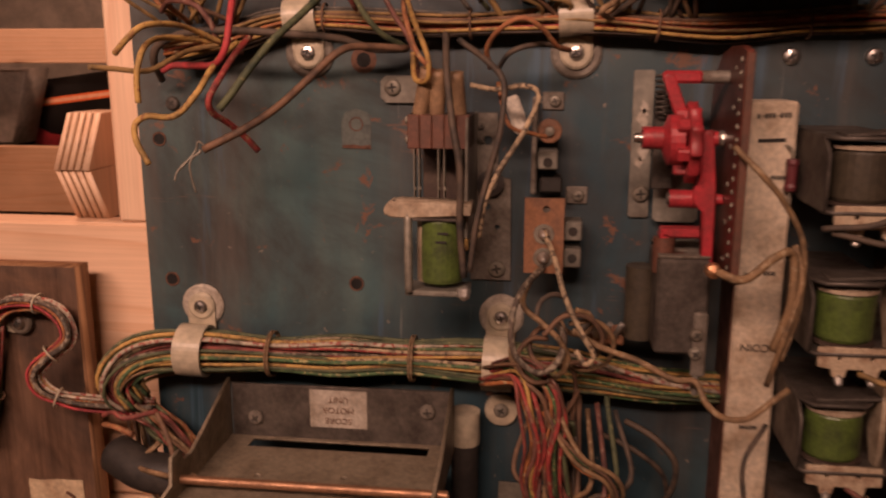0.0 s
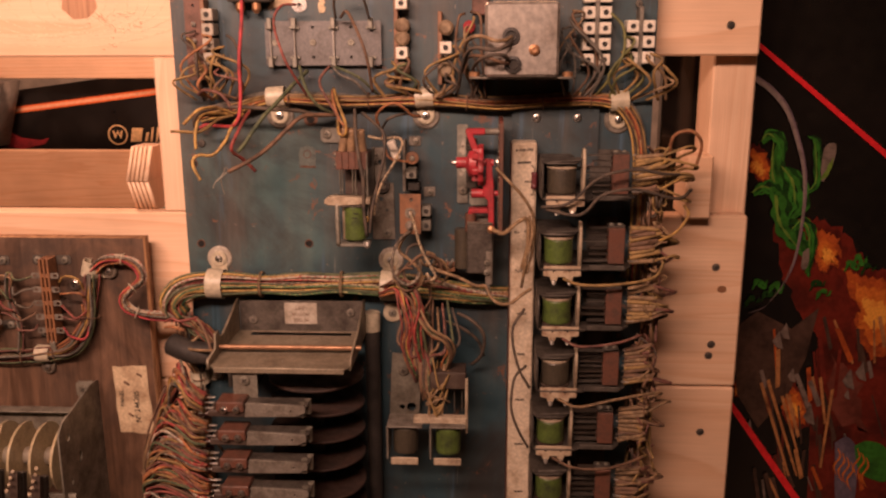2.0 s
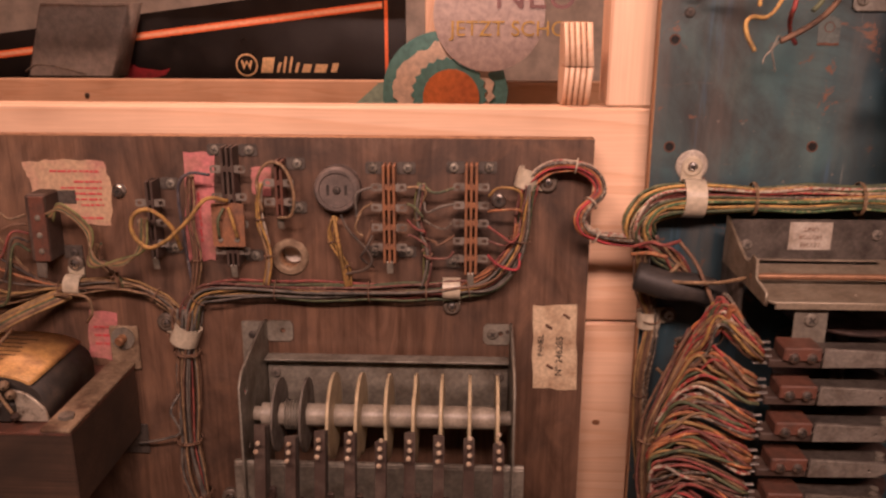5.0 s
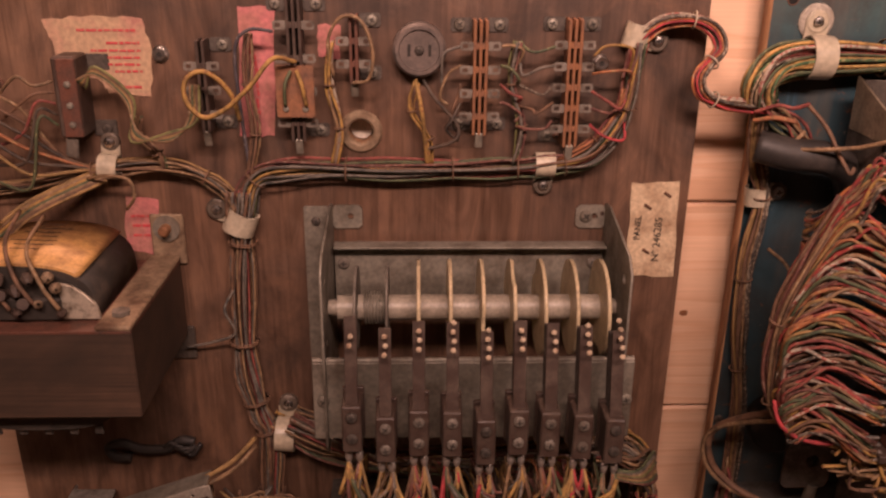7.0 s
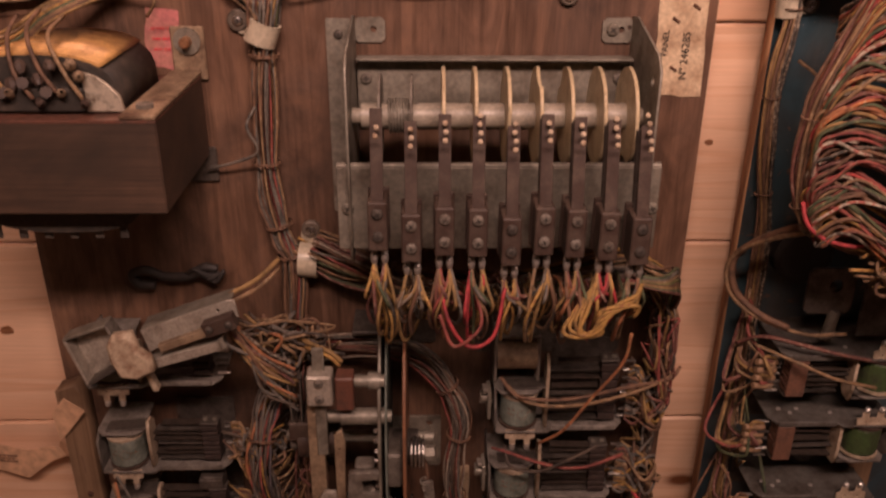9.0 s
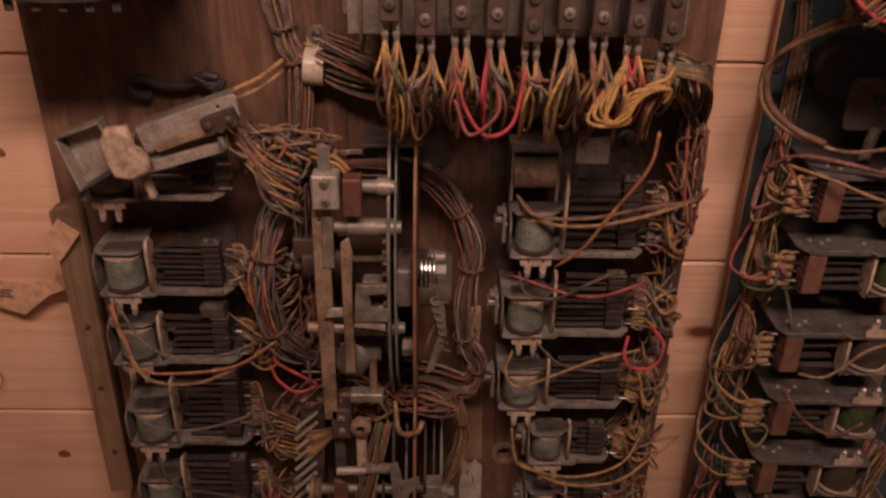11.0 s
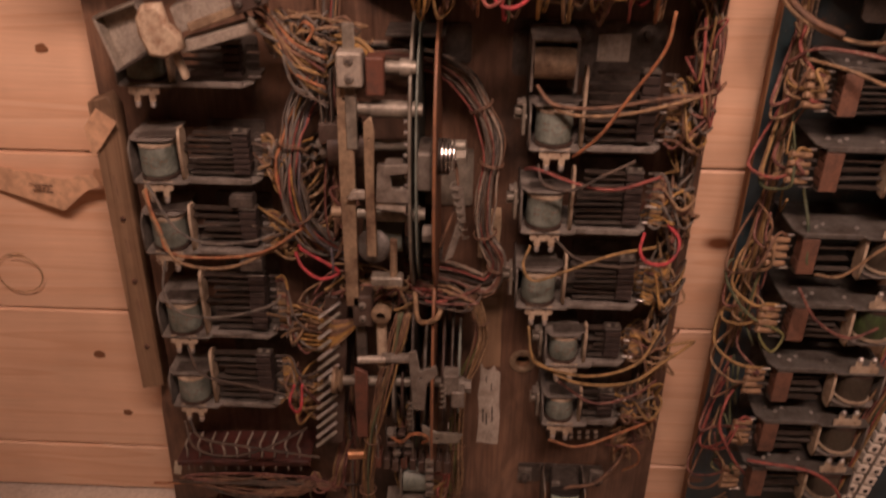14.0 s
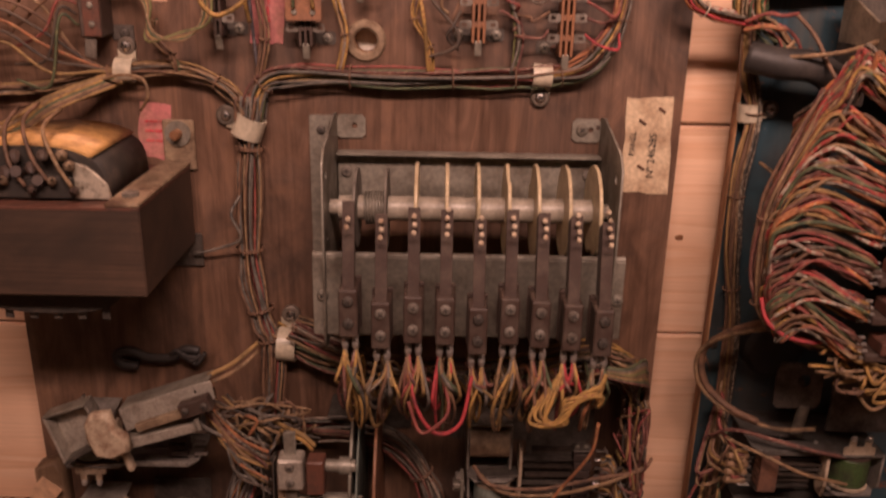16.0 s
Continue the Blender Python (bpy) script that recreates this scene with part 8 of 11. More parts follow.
# loops from the upper fittings down to the harness
for x, zt, n, cols in ((-0.215, 1.215, 8, ["orange", "gold", "maroon", "tan", "black"]), (-0.185, 1.21, 7, ["black", "brown", "gold", "maroon"]), (-0.012, 1.205, 7, ["gold", "tan", "green", "brown"]), (0.035, 1.20, 6, ["gold", "tan", "black"]),
                       (0.056, 1.235, 7, ["gold", "tan", "brown", "black"]), (0.158, 1.235, 8, ["black", "brown", "grey", "tan"]), (0.205, 1.22, 6, ["gold", "lime", "yellow"]), (0.235, 1.205, 4, ["gold", "tan"])):
    for k in range(n):
        a = L(x + rnd.uniform(-0.01, 0.01), BL_Y - 0.02, zt + rnd.uniform(-0.02, 0.02))
        b = L(x + rnd.uniform(-0.02, 0.02), yb, 1.166)
        m = a.lerp(b, 0.5) + Vector((rnd.uniform(-0.022, 0.022), -rnd.uniform(0.004, 0.02), rnd.uniform(-0.006, 0.006)))
        wire([a, a + Vector((rnd.uniform(-0.012, 0.012), -0.008, -0.006)), m, b], rnd.uniform(0.0011, 0.0016), rnd.choice(cols), hc)
LU = L


def upper(*p):
    """A point of the upper loops, in the upper harness's own space."""
    return LU(p[0], p[1] + (0.02 if p[0] < -0.15 else 0.008), p[2])


strand(hc, LU, "bright_red", 0.0018, (-0.168, 0.475, 1.30), (-0.166, 0.46, 1.26), (-0.163, 0.445, 1.24), (-0.166, 0.44, 1.205), (-0.166, 0.44, 1.182), (-0.163, 0.425, 1.165), (-0.164, 0.42, 1.152), (-0.172, 0.425, 1.144), (-0.191, 0.44, 1.143), (-0.205, 0.448, 1.143), (-0.212, 0.45, 1.14))
strand(hc, LU, "fresh_red", 0.0017, (-0.158, 0.44, 1.158), (-0.161, 0.425, 1.149), (-0.164, 0.412, 1.138), (-0.168, 0.405, 1.127), (-0.168, 0.41, 1.12), (-0.165, 0.42, 1.115), (-0.16, 0.43, 1.107), (-0.154, 0.434, 1.099))
strand(hc, LU, "green", 0.0019, (-0.105, 0.465, 1.195), (-0.117, 0.44, 1.18), (-0.126, 0.425, 1.168), (-0.137, 0.412, 1.155), (-0.147, 0.402, 1.14), (-0.153, 0.396, 1.13), (-0.159, 0.395, 1.123))
strand(hc, LU, "green", 0.0017, (-0.112, 0.46, 1.20), (-0.105, 0.45, 1.181), (-0.098, 0.45, 1.168), (-0.09, 0.455, 1.159), (-0.08, 0.465, 1.153))
strand(hc, LU, "brown", 0.0021, (-0.078, 0.46, 1.152), (-0.1, 0.445, 1.153), (-0.11, 0.436, 1.15), (-0.124, 0.43, 1.137), (-0.138, 0.42, 1.123), (-0.154, 0.413, 1.112), (-0.174, 0.409, 1.102))
strand(hc, LU, "black", 0.0022, (-0.222, 0.47, 1.135), (-0.219, 0.455, 1.145), (-0.213, 0.45, 1.154), (-0.195, 0.445, 1.16), (-0.165, 0.44, 1.161), (-0.134, 0.44, 1.159), (-0.113, 0.45, 1.157), (-0.097, 0.46, 1.152), (-0.081, 0.468, 1.152))
strand(hc, LU, "fresh_yellow", 0.0015, (-0.207, 0.39, 1.149), (-0.199, 0.388, 1.156), (-0.192, 0.392, 1.162), (-0.185, 0.41, 1.163), (-0.18, 0.425, 1.16), (-0.172, 0.435, 1.155))
strand(hc, LU, "gold", 0.0015, (-0.217, 0.383, 1.143), (-0.208, 0.39, 1.142), (-0.196, 0.4, 1.141), (-0.188, 0.412, 1.147), (-0.184, 0.425, 1.151), (-0.173, 0.436, 1.154))
strand(hc, LU, "fresh_yellow", 0.0015, (-0.197, 0.39, 1.126), (-0.197, 0.39, 1.137), (-0.196, 0.392, 1.146), (-0.195, 0.4, 1.154), (-0.191, 0.415, 1.157), (-0.175, 0.435, 1.155))
strand(hc, LU, "fresh_yellow", 0.0016, (-0.165, 0.44, 1.155), (-0.17, 0.43, 1.148), (-0.173, 0.42, 1.14), (-0.176, 0.41, 1.13), (-0.186, 0.405, 1.119), (-0.198, 0.4, 1.119), (-0.203, 0.397, 1.115), (-0.202, 0.395, 1.107), (-0.196, 0.394, 1.096))
strand(hc, LU, "maroon", 0.0016, (-0.215, 0.46, 1.172), (-0.205, 0.45, 1.177), (-0.187, 0.44, 1.174), (-0.179, 0.44, 1.165), (-0.177, 0.445, 1.155), (-0.168, 0.455, 1.15))
strand(hc, upper, "red", 0.00134, (-0.112, 0.45, 1.258), (-0.125, 0.44, 1.256), (-0.13, 0.43, 1.24), (-0.12, 0.42, 1.21), (-0.112, 0.43, 1.19), (-0.105, 0.45, 1.172))
strand(hc, upper, "black", 0.00134, (-0.075, 0.455, 1.245), (-0.073, 0.44, 1.262), (-0.060, 0.43, 1.276), (-0.046, 0.435, 1.265), (-0.042, 0.455, 1.245))
strand(hc, upper, "brown", 0.00151, (-0.07, 0.455, 1.246), (-0.06, 0.435, 1.250), (-0.046, 0.42, 1.225), (-0.04, 0.42, 1.205), (-0.038, 0.44, 1.175))
strand(hc, upper, "grey", 0.00134, (-0.08, 0.455, 1.200), (-0.07, 0.44, 1.192), (-0.055, 0.44, 1.185), (-0.045, 0.45, 1.172))
strand(hc, upper, "green", 0.00134, (-0.078, 0.455, 1.199), (-0.066, 0.44, 1.196), (-0.05, 0.44, 1.188), (-0.035, 0.455, 1.172))
strand(hc, upper, "maroon", 0.00134, (-0.082, 0.455, 1.2), (-0.09, 0.44, 1.186), (-0.082, 0.43, 1.170), (-0.072, 0.425, 1.155), (-0.068, 0.43, 1.135))
strand(hc, upper, "yellow", 0.00143, (-0.078, 0.45, 1.178), (-0.070, 0.425, 1.165), (-0.062, 0.415, 1.148), (-0.062, 0.415, 1.137), (-0.069, 0.42, 1.137), (-0.07, 0.42, 1.15))
strand(hc, upper, "orange", 0.00134, (-0.08, 0.45, 1.176), (-0.074, 0.425, 1.165), (-0.068, 0.42, 1.15), (-0.06, 0.42, 1.14), (-0.058, 0.425, 1.13))
strand(hc, LU, "orange", 0.0014, (-0.033, 0.45, 1.142), (-0.034, 0.44, 1.152), (-0.027, 0.43, 1.161), (-0.016, 0.425, 1.166), (-0.006, 0.43, 1.161), (0.001, 0.44, 1.153), (0.008, 0.455, 1.151))
strand(hc, LU, "black", 0.0014, (-0.03, 0.455, 1.14), (-0.022, 0.44, 1.150), (-0.008, 0.445, 1.154), (0.006, 0.46, 1.152))
strand(hc, LU, "tan", 0.0018, (0.0950, 0.402, 1.2270), (0.0900, 0.392, 1.2240), (0.0800, 0.385, 1.2230), (0.0670, 0.390, 1.2270), (0.0570, 0.405, 1.2250), (0.0520, 0.425, 1.2180), (0.0520, 0.450, 1.2020), (0.0550, 0.460, 1.1870))
strand(hc, LU, "black", 0.0018, (0.0960, 0.402, 1.2260), (0.0900, 0.388, 1.2190), (0.0770, 0.382, 1.2150), (0.0640, 0.390, 1.2170), (0.0550, 0.410, 1.2130), (0.0490, 0.440, 1.1980), (0.0450, 0.460, 1.1820))
strand(hc, LU, "black", 0.0018, (0.0940, 0.402, 1.2050), (0.0880, 0.388, 1.2100), (0.0780, 0.384, 1.2110), (0.0670, 0.392, 1.2070), (0.0600, 0.420, 1.1990), (0.0580, 0.455, 1.1850))
strand(hc, LU, "brown", 0.0016, (0.0930, 0.402, 1.2030), (0.0860, 0.388, 1.2040), (0.0750, 0.386, 1.2080), (0.0620, 0.400, 1.2100), (0.0540, 0.430, 1.2070), (0.0480, 0.455, 1.1930))
strand(hc, upper, "lime", 0.00143, (0.19, 0.455, 1.25), (0.202, 0.445, 1.235), (0.202, 0.44, 1.21), (0.19, 0.45, 1.185), (0.18, 0.465, 1.17))
strand(hc, LU, "black", 0.0018, (-0.055, 0.44, 1.159), (-0.052, 0.42, 1.14), (-0.048, 0.41, 1.116), (-0.044, 0.408, 1.094), (-0.044, 0.408, 1.067), (-0.042, 0.41, 1.04))
strand(hc, LU, "black", 0.0016, (-0.048, 0.44, 1.156), (-0.032, 0.425, 1.145), (-0.024, 0.418, 1.135), (-0.025, 0.412, 1.113), (-0.031, 0.41, 1.089), (-0.036, 0.408, 1.067), (-0.039, 0.41, 1.043))
strand(hc, LU, "tan_black", 0.0014, (-0.041, 0.43, 1.134), (-0.028, 0.425, 1.132), (-0.014, 0.42, 1.134), (-0.007, 0.42, 1.129), (-0.014, 0.415, 1.112), (-0.025, 0.412, 1.094), (-0.032, 0.41, 1.078), (-0.035, 0.412, 1.06))
strand(hc, upper, "orange", 0.00118, (-0.028, 0.43, 1.135), (-0.022, 0.42, 1.115), (-0.010, 0.425, 1.110), (-0.003, 0.43, 1.108))
# frayed tinned ends of the brown wire
for pts in (((-0.172, 0.409, 1.103), (-0.176, 0.408, 1.106), (-0.178, 0.408, 1.101), (-0.184, 0.403, 1.093)), ((-0.175, 0.409, 1.102), (-0.18, 0.406, 1.096), (-0.179, 0.404, 1.089), (-0.177, 0.404, 1.081)), ((-0.175, 0.409, 1.101), (-0.182, 0.405, 1.096), (-0.186, 0.403, 1.091), (-0.187, 0.402, 1.087))):
    part("ring_lug", tube(B(), [L(*p) for p in pts], 0.0006, 5), STEEL, hc)

# drilled holes, bolt mark and dirt rings on the board
for x, z, r in ((-0.112, 1.110, 0.004), (-0.230, 1.014, 0.0042), (-0.114, 1.015, 0.0042), (-0.107, 1.146, 0.005), (-0.232, 1.100, 0.004)):
    hl = thing("bolt_hole", "rust-rimmed bolt hole in the blue board", "hole", (x, BL_Y, z), group="bolt holes")
    part("rim", turned(B(), [(r * (1.5 if z > 1.12 else 1.12), 0), (r * 1.02, 0.0006), (r * 0.84, 0.0005), (r * 0.8, -0.001)], (0, 0, 0), (0, -1, 0), 16), RUST, hl)
    part("pit", cyl(B(), (0, 0.0, 0), (0, -0.0003, 0), r * 0.84, 14), VOID, hl)
mk = thing("bare_patch", "worn rusty outline where a bracket once sat", "mark", (-0.112, BL_Y, 1.105))
part("worn_patch", sheet([(-0.0085, -0.0085), (0.0085, -0.009), (0.0088, 0.006), (0.0070, 0.0115), (0.0, 0.0138), (-0.0065, 0.0118), (-0.0088, 0.006)], (), 0.0005, at=(0, -0.0002, 0)), WORN_BLUE, mk, "grey-green worn patch")
part("lower_edge", sheet([(-0.0085, -0.0088), (0.0085, -0.0092), (0.0082, -0.0068), (0.003, -0.0074), (-0.002, -0.0066), (-0.0082, -0.007)], (), 0.0005, at=(0, -0.0004, 0)), RUST, mk, "rusty lower edge")
screw((-0.222, BL_Y, 1.121), None, 0.0042, STEEL_DARK, "dull dark screw in the blue board")

# middle solenoid relay (upright)
o = (-0.058, BL_Y, 1.07)
mr = thing("upright_relay", "upright relay with a green coil and brown contact stack", "relay", o)
L = local(o)
part("back_plate", sheet([(-0.045, 1.021), (-0.022, 1.021), (-0.023, 1.080), (-0.030, 1.081), (-0.031, 1.117), (-0.045, 1.117)], [(-0.036, 1.102, 0.0028), (-0.036, 1.064, 0.0024), (-0.030, 1.052, 0.0016)], 0.002, at=L(0, 0.4805, 0), bev=0.0003), STEEL_DUSTY, mr)
# The cheek's paler steel puts the light on its edge into the colour.
part("side_plate", box(B(), L(-0.0425, 0.452, 1.085), (0.0016, 0.055, 0.066), 0.0005), SCUFFED, mr, "thin steel cheek, pale for its lit edge")
for dz in (1.110, 1.102):
    screw(L(-0.0395, 0.479, dz), mr, 0.0018, STEEL_DUSTY)
part("grommet", turned(B(), [(0.0075, 0), (0.0075, 0.003), (0.0045, 0.004), (0.004, 0.001)], L(-0.034, 0.4785, 1.078), (0, -1, 0), 20), RUBBER, mr)
screw(L(-0.030, 0.479, 1.028), mr, 0.0052, STEEL)
part("ear", sheet(rect(-0.013, -0.0075, 0.016, 0.0075, 0.003), (), 0.002, at=L(-0.084, 0.48, 1.130)), SCUFFED, mr)
screw(L(-0.090, 0.479, 1.131), mr, 0.0048, STEEL)
part("backing", box(B(), L(-0.0565, 0.458, 1.086), (0.026, 0.003, 0.052), 0.0006), BAKELITE, mr)
part("contact_block", box(B(), L(-0.0575, 0.442, 1.1105), (0.0325, 0.022, 0.0175), 0.001), BAKELITE, mr)
for k in range(5):
    part("spacer", box(B(), L(-0.0702 + 0.00635 * k, 0.4305, 1.1105), (0.0062, 0.004, 0.0172), 0.0005), BAKE_RED, mr)
for dz in (1.116, 1.106):
    part("clamp_screw", turned(B(), [(0.002, 0), (0.0022, 0.0012), (0, 0.0022)], L(-0.0735, 0.434, dz), (-1, 0, 0), 12), STEEL, mr)
for dx in (-0.070, -0.0675, -0.0575, -0.0545, -0.0455):
    part("blade", box(B(), L(dx, 0.432, 1.088), (0.0006, 0.006, 0.030), 0.0001), STEEL, mr)
    part("contact", turned(B(), [(0.0007, 0), (0.0012, 0.0006), (0.0007, 0.0014)], L(dx, 0.4285, 1.0815), (1, 0, 0), 8), STEEL, mr)
for x0, x1, zt in ((-0.068, -0.0625, 1.142), (-0.059, -0.0575, 1.141), (-0.0475, -0.049, 1.140)):
    a, b = L(x0, 0.435, 1.1175), L(x1, 0.430, zt)
    part("sleeve", tube(B(), [a, a.lerp(b, 0.5), b], 0.0041, 12, 4), SLEEVE, mr, "fat varnished tan sleeve")
part("armature", sheet([(-0.083, 1.073), (-0.081, 1.0755), (-0.0765, 1.0762), (-0.040, 1.0752), (-0.040, 1.0705), (-0.07, 1.0688), (-0.080, 1.0690), (-0.083, 1.0705)], (), 0.016, at=L(0, 0.424, 0), bev=0.0006), FISH, mr, "cream fibre armature")
part("armature_hole", turned(B(), [(0.0026, 0), (0.0026, 0.0004), (0, 0.0004)], L(-0.077, 0.4195, 1.0762), (0, 0, 1), 14), DARK, mr)
part("coil", turned(B(), [(0, -0.0168), (0.0108, -0.0168), (0.0112, -0.015), (0.0112, 0.015), (0.0108, 0.0168), (0, 0.0168)], L(-0.0555, 0.428, 1.0505), (0, 0, 1), 28), GREEN_TAPE, mr, "green wrapped coil")
part("coil_end", turned(B(), [(0.0100, -0.0176), (0.0112, -0.0170), (0.0112, 0.0170), (0.0100, 0.0176)], L(-0.0574, 0.4305, 1.0505), (0, 0, 1), 28), FISH, mr, "pale paper wrap behind the tape")
part("coil_tail", box(B(), L(-0.0425, 0.418, 1.055), (0.004, 0.004, 0.006), 0.0008), WIRE["fresh_yellow"], mr)
bars_z = 1.0605
for k in range(2):
    part("coil_print", box(B(), L(-0.0535 - 0.001 * k, 0.4166, bars_z - 0.0045 * k), (0.0055, 0.0004, 0.0012)), BLACK_INK, mr)
part("wire_frame", tube(B(), [L(-0.0715, 0.418, 1.070), L(-0.071, 0.415, 1.05), L(-0.0705, 0.414, 1.030)], 0.0022, 6), STEEL, mr)
part("bottom_bar", box(B(), L(-0.0565, 0.425, 1.0295), (0.032, 0.022, 0.0028), 0.0006), SCUFFED, mr)
part("top_flange", box(B(), L(-0.056, 0.428, 1.0675), (0.026, 0.024, 0.0016), 0.0004), STEEL_DARK, mr)
part("solder_joint", turned(B(), [(0.001, 0), (0.0036, 0.002), (0.003, 0.006), (0, 0.008)], L(-0.042, 0.412, 1.035), (0, -0.4, -1), 10), SOLDER, mr)

# fibre plate with studs and strip above it
o = (-0.003, BL_Y, 1.06)
ft = thing("stud_plate", "orange-brown fibre plate with solder studs, jacks beside it", "terminal plate", o)
L = local(o)
part("plate", sheet(rect(-0.0105, -0.0205, 0.0105, 0.0205), [(0.001, 0.0145, 0.002)], 0.002, at=L(-0.003, 0.450, 1.054)), PHENOLIC, ft)
part("stand_off", box(B(), L(-0.003, 0.466, 1.054), (0.012, 0.032, 0.03), 0.001), STEEL_DARK, ft)
for dz in (1.055, 1.042):
    part("stud", turned(B(), [(0.0034, 0), (0.0032, 0.0012), (0.0022, 0.0032), (0.0012, 0.0058), (0, 0.006)], L(-0.003, 0.449, dz), (0, -1, 0), 14), SOLDER, ft)
    part("eyelet", turned(B(), [(0.0056, 0), (0.0052, 0.0004), (0.0036, 0.0004)], L(-0.003, 0.449, dz), (0, -1, 0), 18), STEEL, ft)
for dz in (1.0555, 1.0405):
    c = part("jack", box(B(), L(0.0125, 0.464, dz), (0.0098, 0.016, 0.0105), 0.0008), SCUFFED, ft)
    part("jack_hole", cyl(B(), L(0.0125, 0.456, dz), L(0.0125, 0.4555, dz), 0.0026, 10), DARK, ft)
part("upright_strip", box(B(), L(-0.0095, 0.468, 1.101), (0.003, 0.02, 0.052), 0.0008), STEEL_DUSTY, ft)
part("brass_stud", turned(B(), [(0.0066, 0), (0.0066, 0.0025), (0.0060, 0.003), (0.003, 0.003), (0.0028, 0.0042), (0, 0.0046)], L(-0.0015, 0.464, 1.109), (0, -1, 0), 18), PHENOLIC, ft, "round red-brown fibre washer")
part("stud_screw", turned(B(), [(0.0026, 0), (0.0024, 0.001), (0, 0.0014)], L(-0.0015, 0.4594, 1.109), (0, -1, 0), 12), STEEL, ft)
part("jack", box(B(), L(-0.002, 0.464, 1.094), (0.0105, 0.02, 0.0098), 0.0008), SCUFFED, ft)
part("jack_hole", cyl(B(), L(-0.002, 0.454, 1.093), L(-0.002, 0.4535, 1.093), 0.0026, 10), DARK, ft)
part("dark_tab", box(B(), L(0.0, 0.468, 1.080), (0.012, 0.02, 0.008), 0.001), DARK, ft)
part("paper_sleeve", box(B(), L(-0.019, 0.455, 1.118), (0.008, 0.010, 0.02), 0.0015, Euler((0, -0.35, 0)).to_matrix()), WHITE_PLASTIC, ft)
for x, z in ((0.0, 1.124), (0.0145, 1.0715)):
    part("tab", box(B(), L(x, 0.4812, z), (0.012, 0.0016, 0.010), 0.0006), STEEL_DUSTY, ft)
    screw(L(x + 0.001, 0.4804, z), ft, 0.0034, STEEL)

# red plastic stepping motor with wafer disc
o = (0.062, BL_Y, 1.10)
rd = thing("red_step_unit", "red plastic stepper arm on a wafer disc with a steel solenoid", "stepper", o)
L = local(o)
part("back_plate", sheet(rect(-0.0055, -0.0405, 0.0055, 0.0405, 0.001), [(0.0, -0.026, 0.003)], 0.002, at=L(0.0487, 0.4805, 1.1005)), SCUFFED, rd, "scuffed steel plate")
for dx, dz, r in ((0.001, 1.121, 0.0022), (0.0, 1.115, 0.003), (0.001, 1.096, 0.0026), (-0.001, 1.091, 0.002)):
    part("glue_scab", sheet([(r * (1 + 0.35 * math.sin(5 * t + dz * 900)) * math.cos(t), 1.5 * r * (1 + 0.3 * math.sin(3 * t + dz * 500)) * math.sin(t)) for t in [k * math.tau / 14 for k in range(14)]], (), 0.0006, at=L(0.0487 + dx, 0.4793, dz)), LABEL, rd, "pale scuff dab")
screw(L(0.0495, 0.479, 1.0735), rd, 0.0048, STEEL)
rim = [(0.402, 1.043), (0.402, 1.1505), (0.414, 1.1525), (0.436, 1.1525), (0.458, 1.149), (0.472, 1.140), (0.478, 1.124), (0.479, 1.096), (0.477, 1.070), (0.470, 1.050), (0.455, 1.039)]
part("wafer", sheet(rim, (), 0.0035, "yz", at=L(0.0865, 0, 0), bev=0.0004), WAFER, rd, "glossy red-brown wafer plate")
# Strip in a lighter tone paints the light on the wafer's front edge.
part("wafer_edge", box(B(), L(0.0868, 0.4012, 1.0968), (0.0036, 0.0012, 0.106), 0.0003), BAKE_RED, rd, "lighter strip for the light along the wafer's edge")
rnd = random.Random(133)
for k in range(17):
    z = 1.049 + 0.0061 * k
    part("contact_rivet", turned(B(), [(0.0014, 0), (0.0012, 0.0007), (0, 0.0011)], L(0.0848, 0.4095 + rnd.uniform(-0.0006, 0.0006), z), (-1, 0, 0), 10), STEEL, rd)
    if k % 3 == 0:
        part("contact_rivet", turned(B(), [(0.0015, 0), (0.0012, 0.0007), (0, 0.001)], L(0.0848, 0.421 + rnd.uniform(-0.001, 0.001), z + 0.002), (-1, 0, 0), 10), STEEL_DUSTY, rd)
HUB_Z = 1.1088
part("hub", join(cyl(B(), L(0.044, 0.43, HUB_Z), L(0.0565, 0.43, HUB_Z), 0.0056, 20), cyl(B(), L(0.070, 0.43, HUB_Z), L(0.080, 0.43, HUB_Z), 0.0036, 16)), RED_PLASTIC, rd, "red hub")
part("hub_cup", turned(B(), [(0.0056, -0.002), (0.0105, 0.0), (0.0125, 0.001), (0.0125, 0.0075), (0.011, 0.0085), (0, 0.0085)], L(0.0555, 0.43, HUB_Z - 0.001), (1, 0, 0), 24), RED_PLASTIC, rd)
# chunky ratchet: a toothed wheel with raised blocks on its face
teeth = []
for k in range(10):
    for da, rr in ((0.0, 0.0175), (0.30, 0.0192), (0.38, 0.0192), (0.46, 0.0172)):
        t = (k + da) * math.tau / 10
        teeth.append((0.43 + rr * math.cos(t), HUB_Z - 0.002 + rr * math.sin(t)))
part("ratchet", sheet(teeth, (), 0.0055, "yz", at=L(0.0675, 0, 0), bev=0.0006), RED_PLASTIC, rd)
for k in range(6):
    t = k * math.tau / 6 + 0.35
    part("ratchet_block", box(B(), L(0.0625, 0.43 + 0.0125 * math.cos(t), HUB_Z - 0.002 + 0.0125 * math.sin(t)), (0.0065, 0.007, 0.006), 0.0008, Euler((t, 0, 0)).to_matrix()), RED_PLASTIC, rd)
part("shadow_plate", box(B(), L(0.0585, 0.462, 1.104), (0.011, 0.003, 0.05), 0.0006), STEEL_DARK, rd)
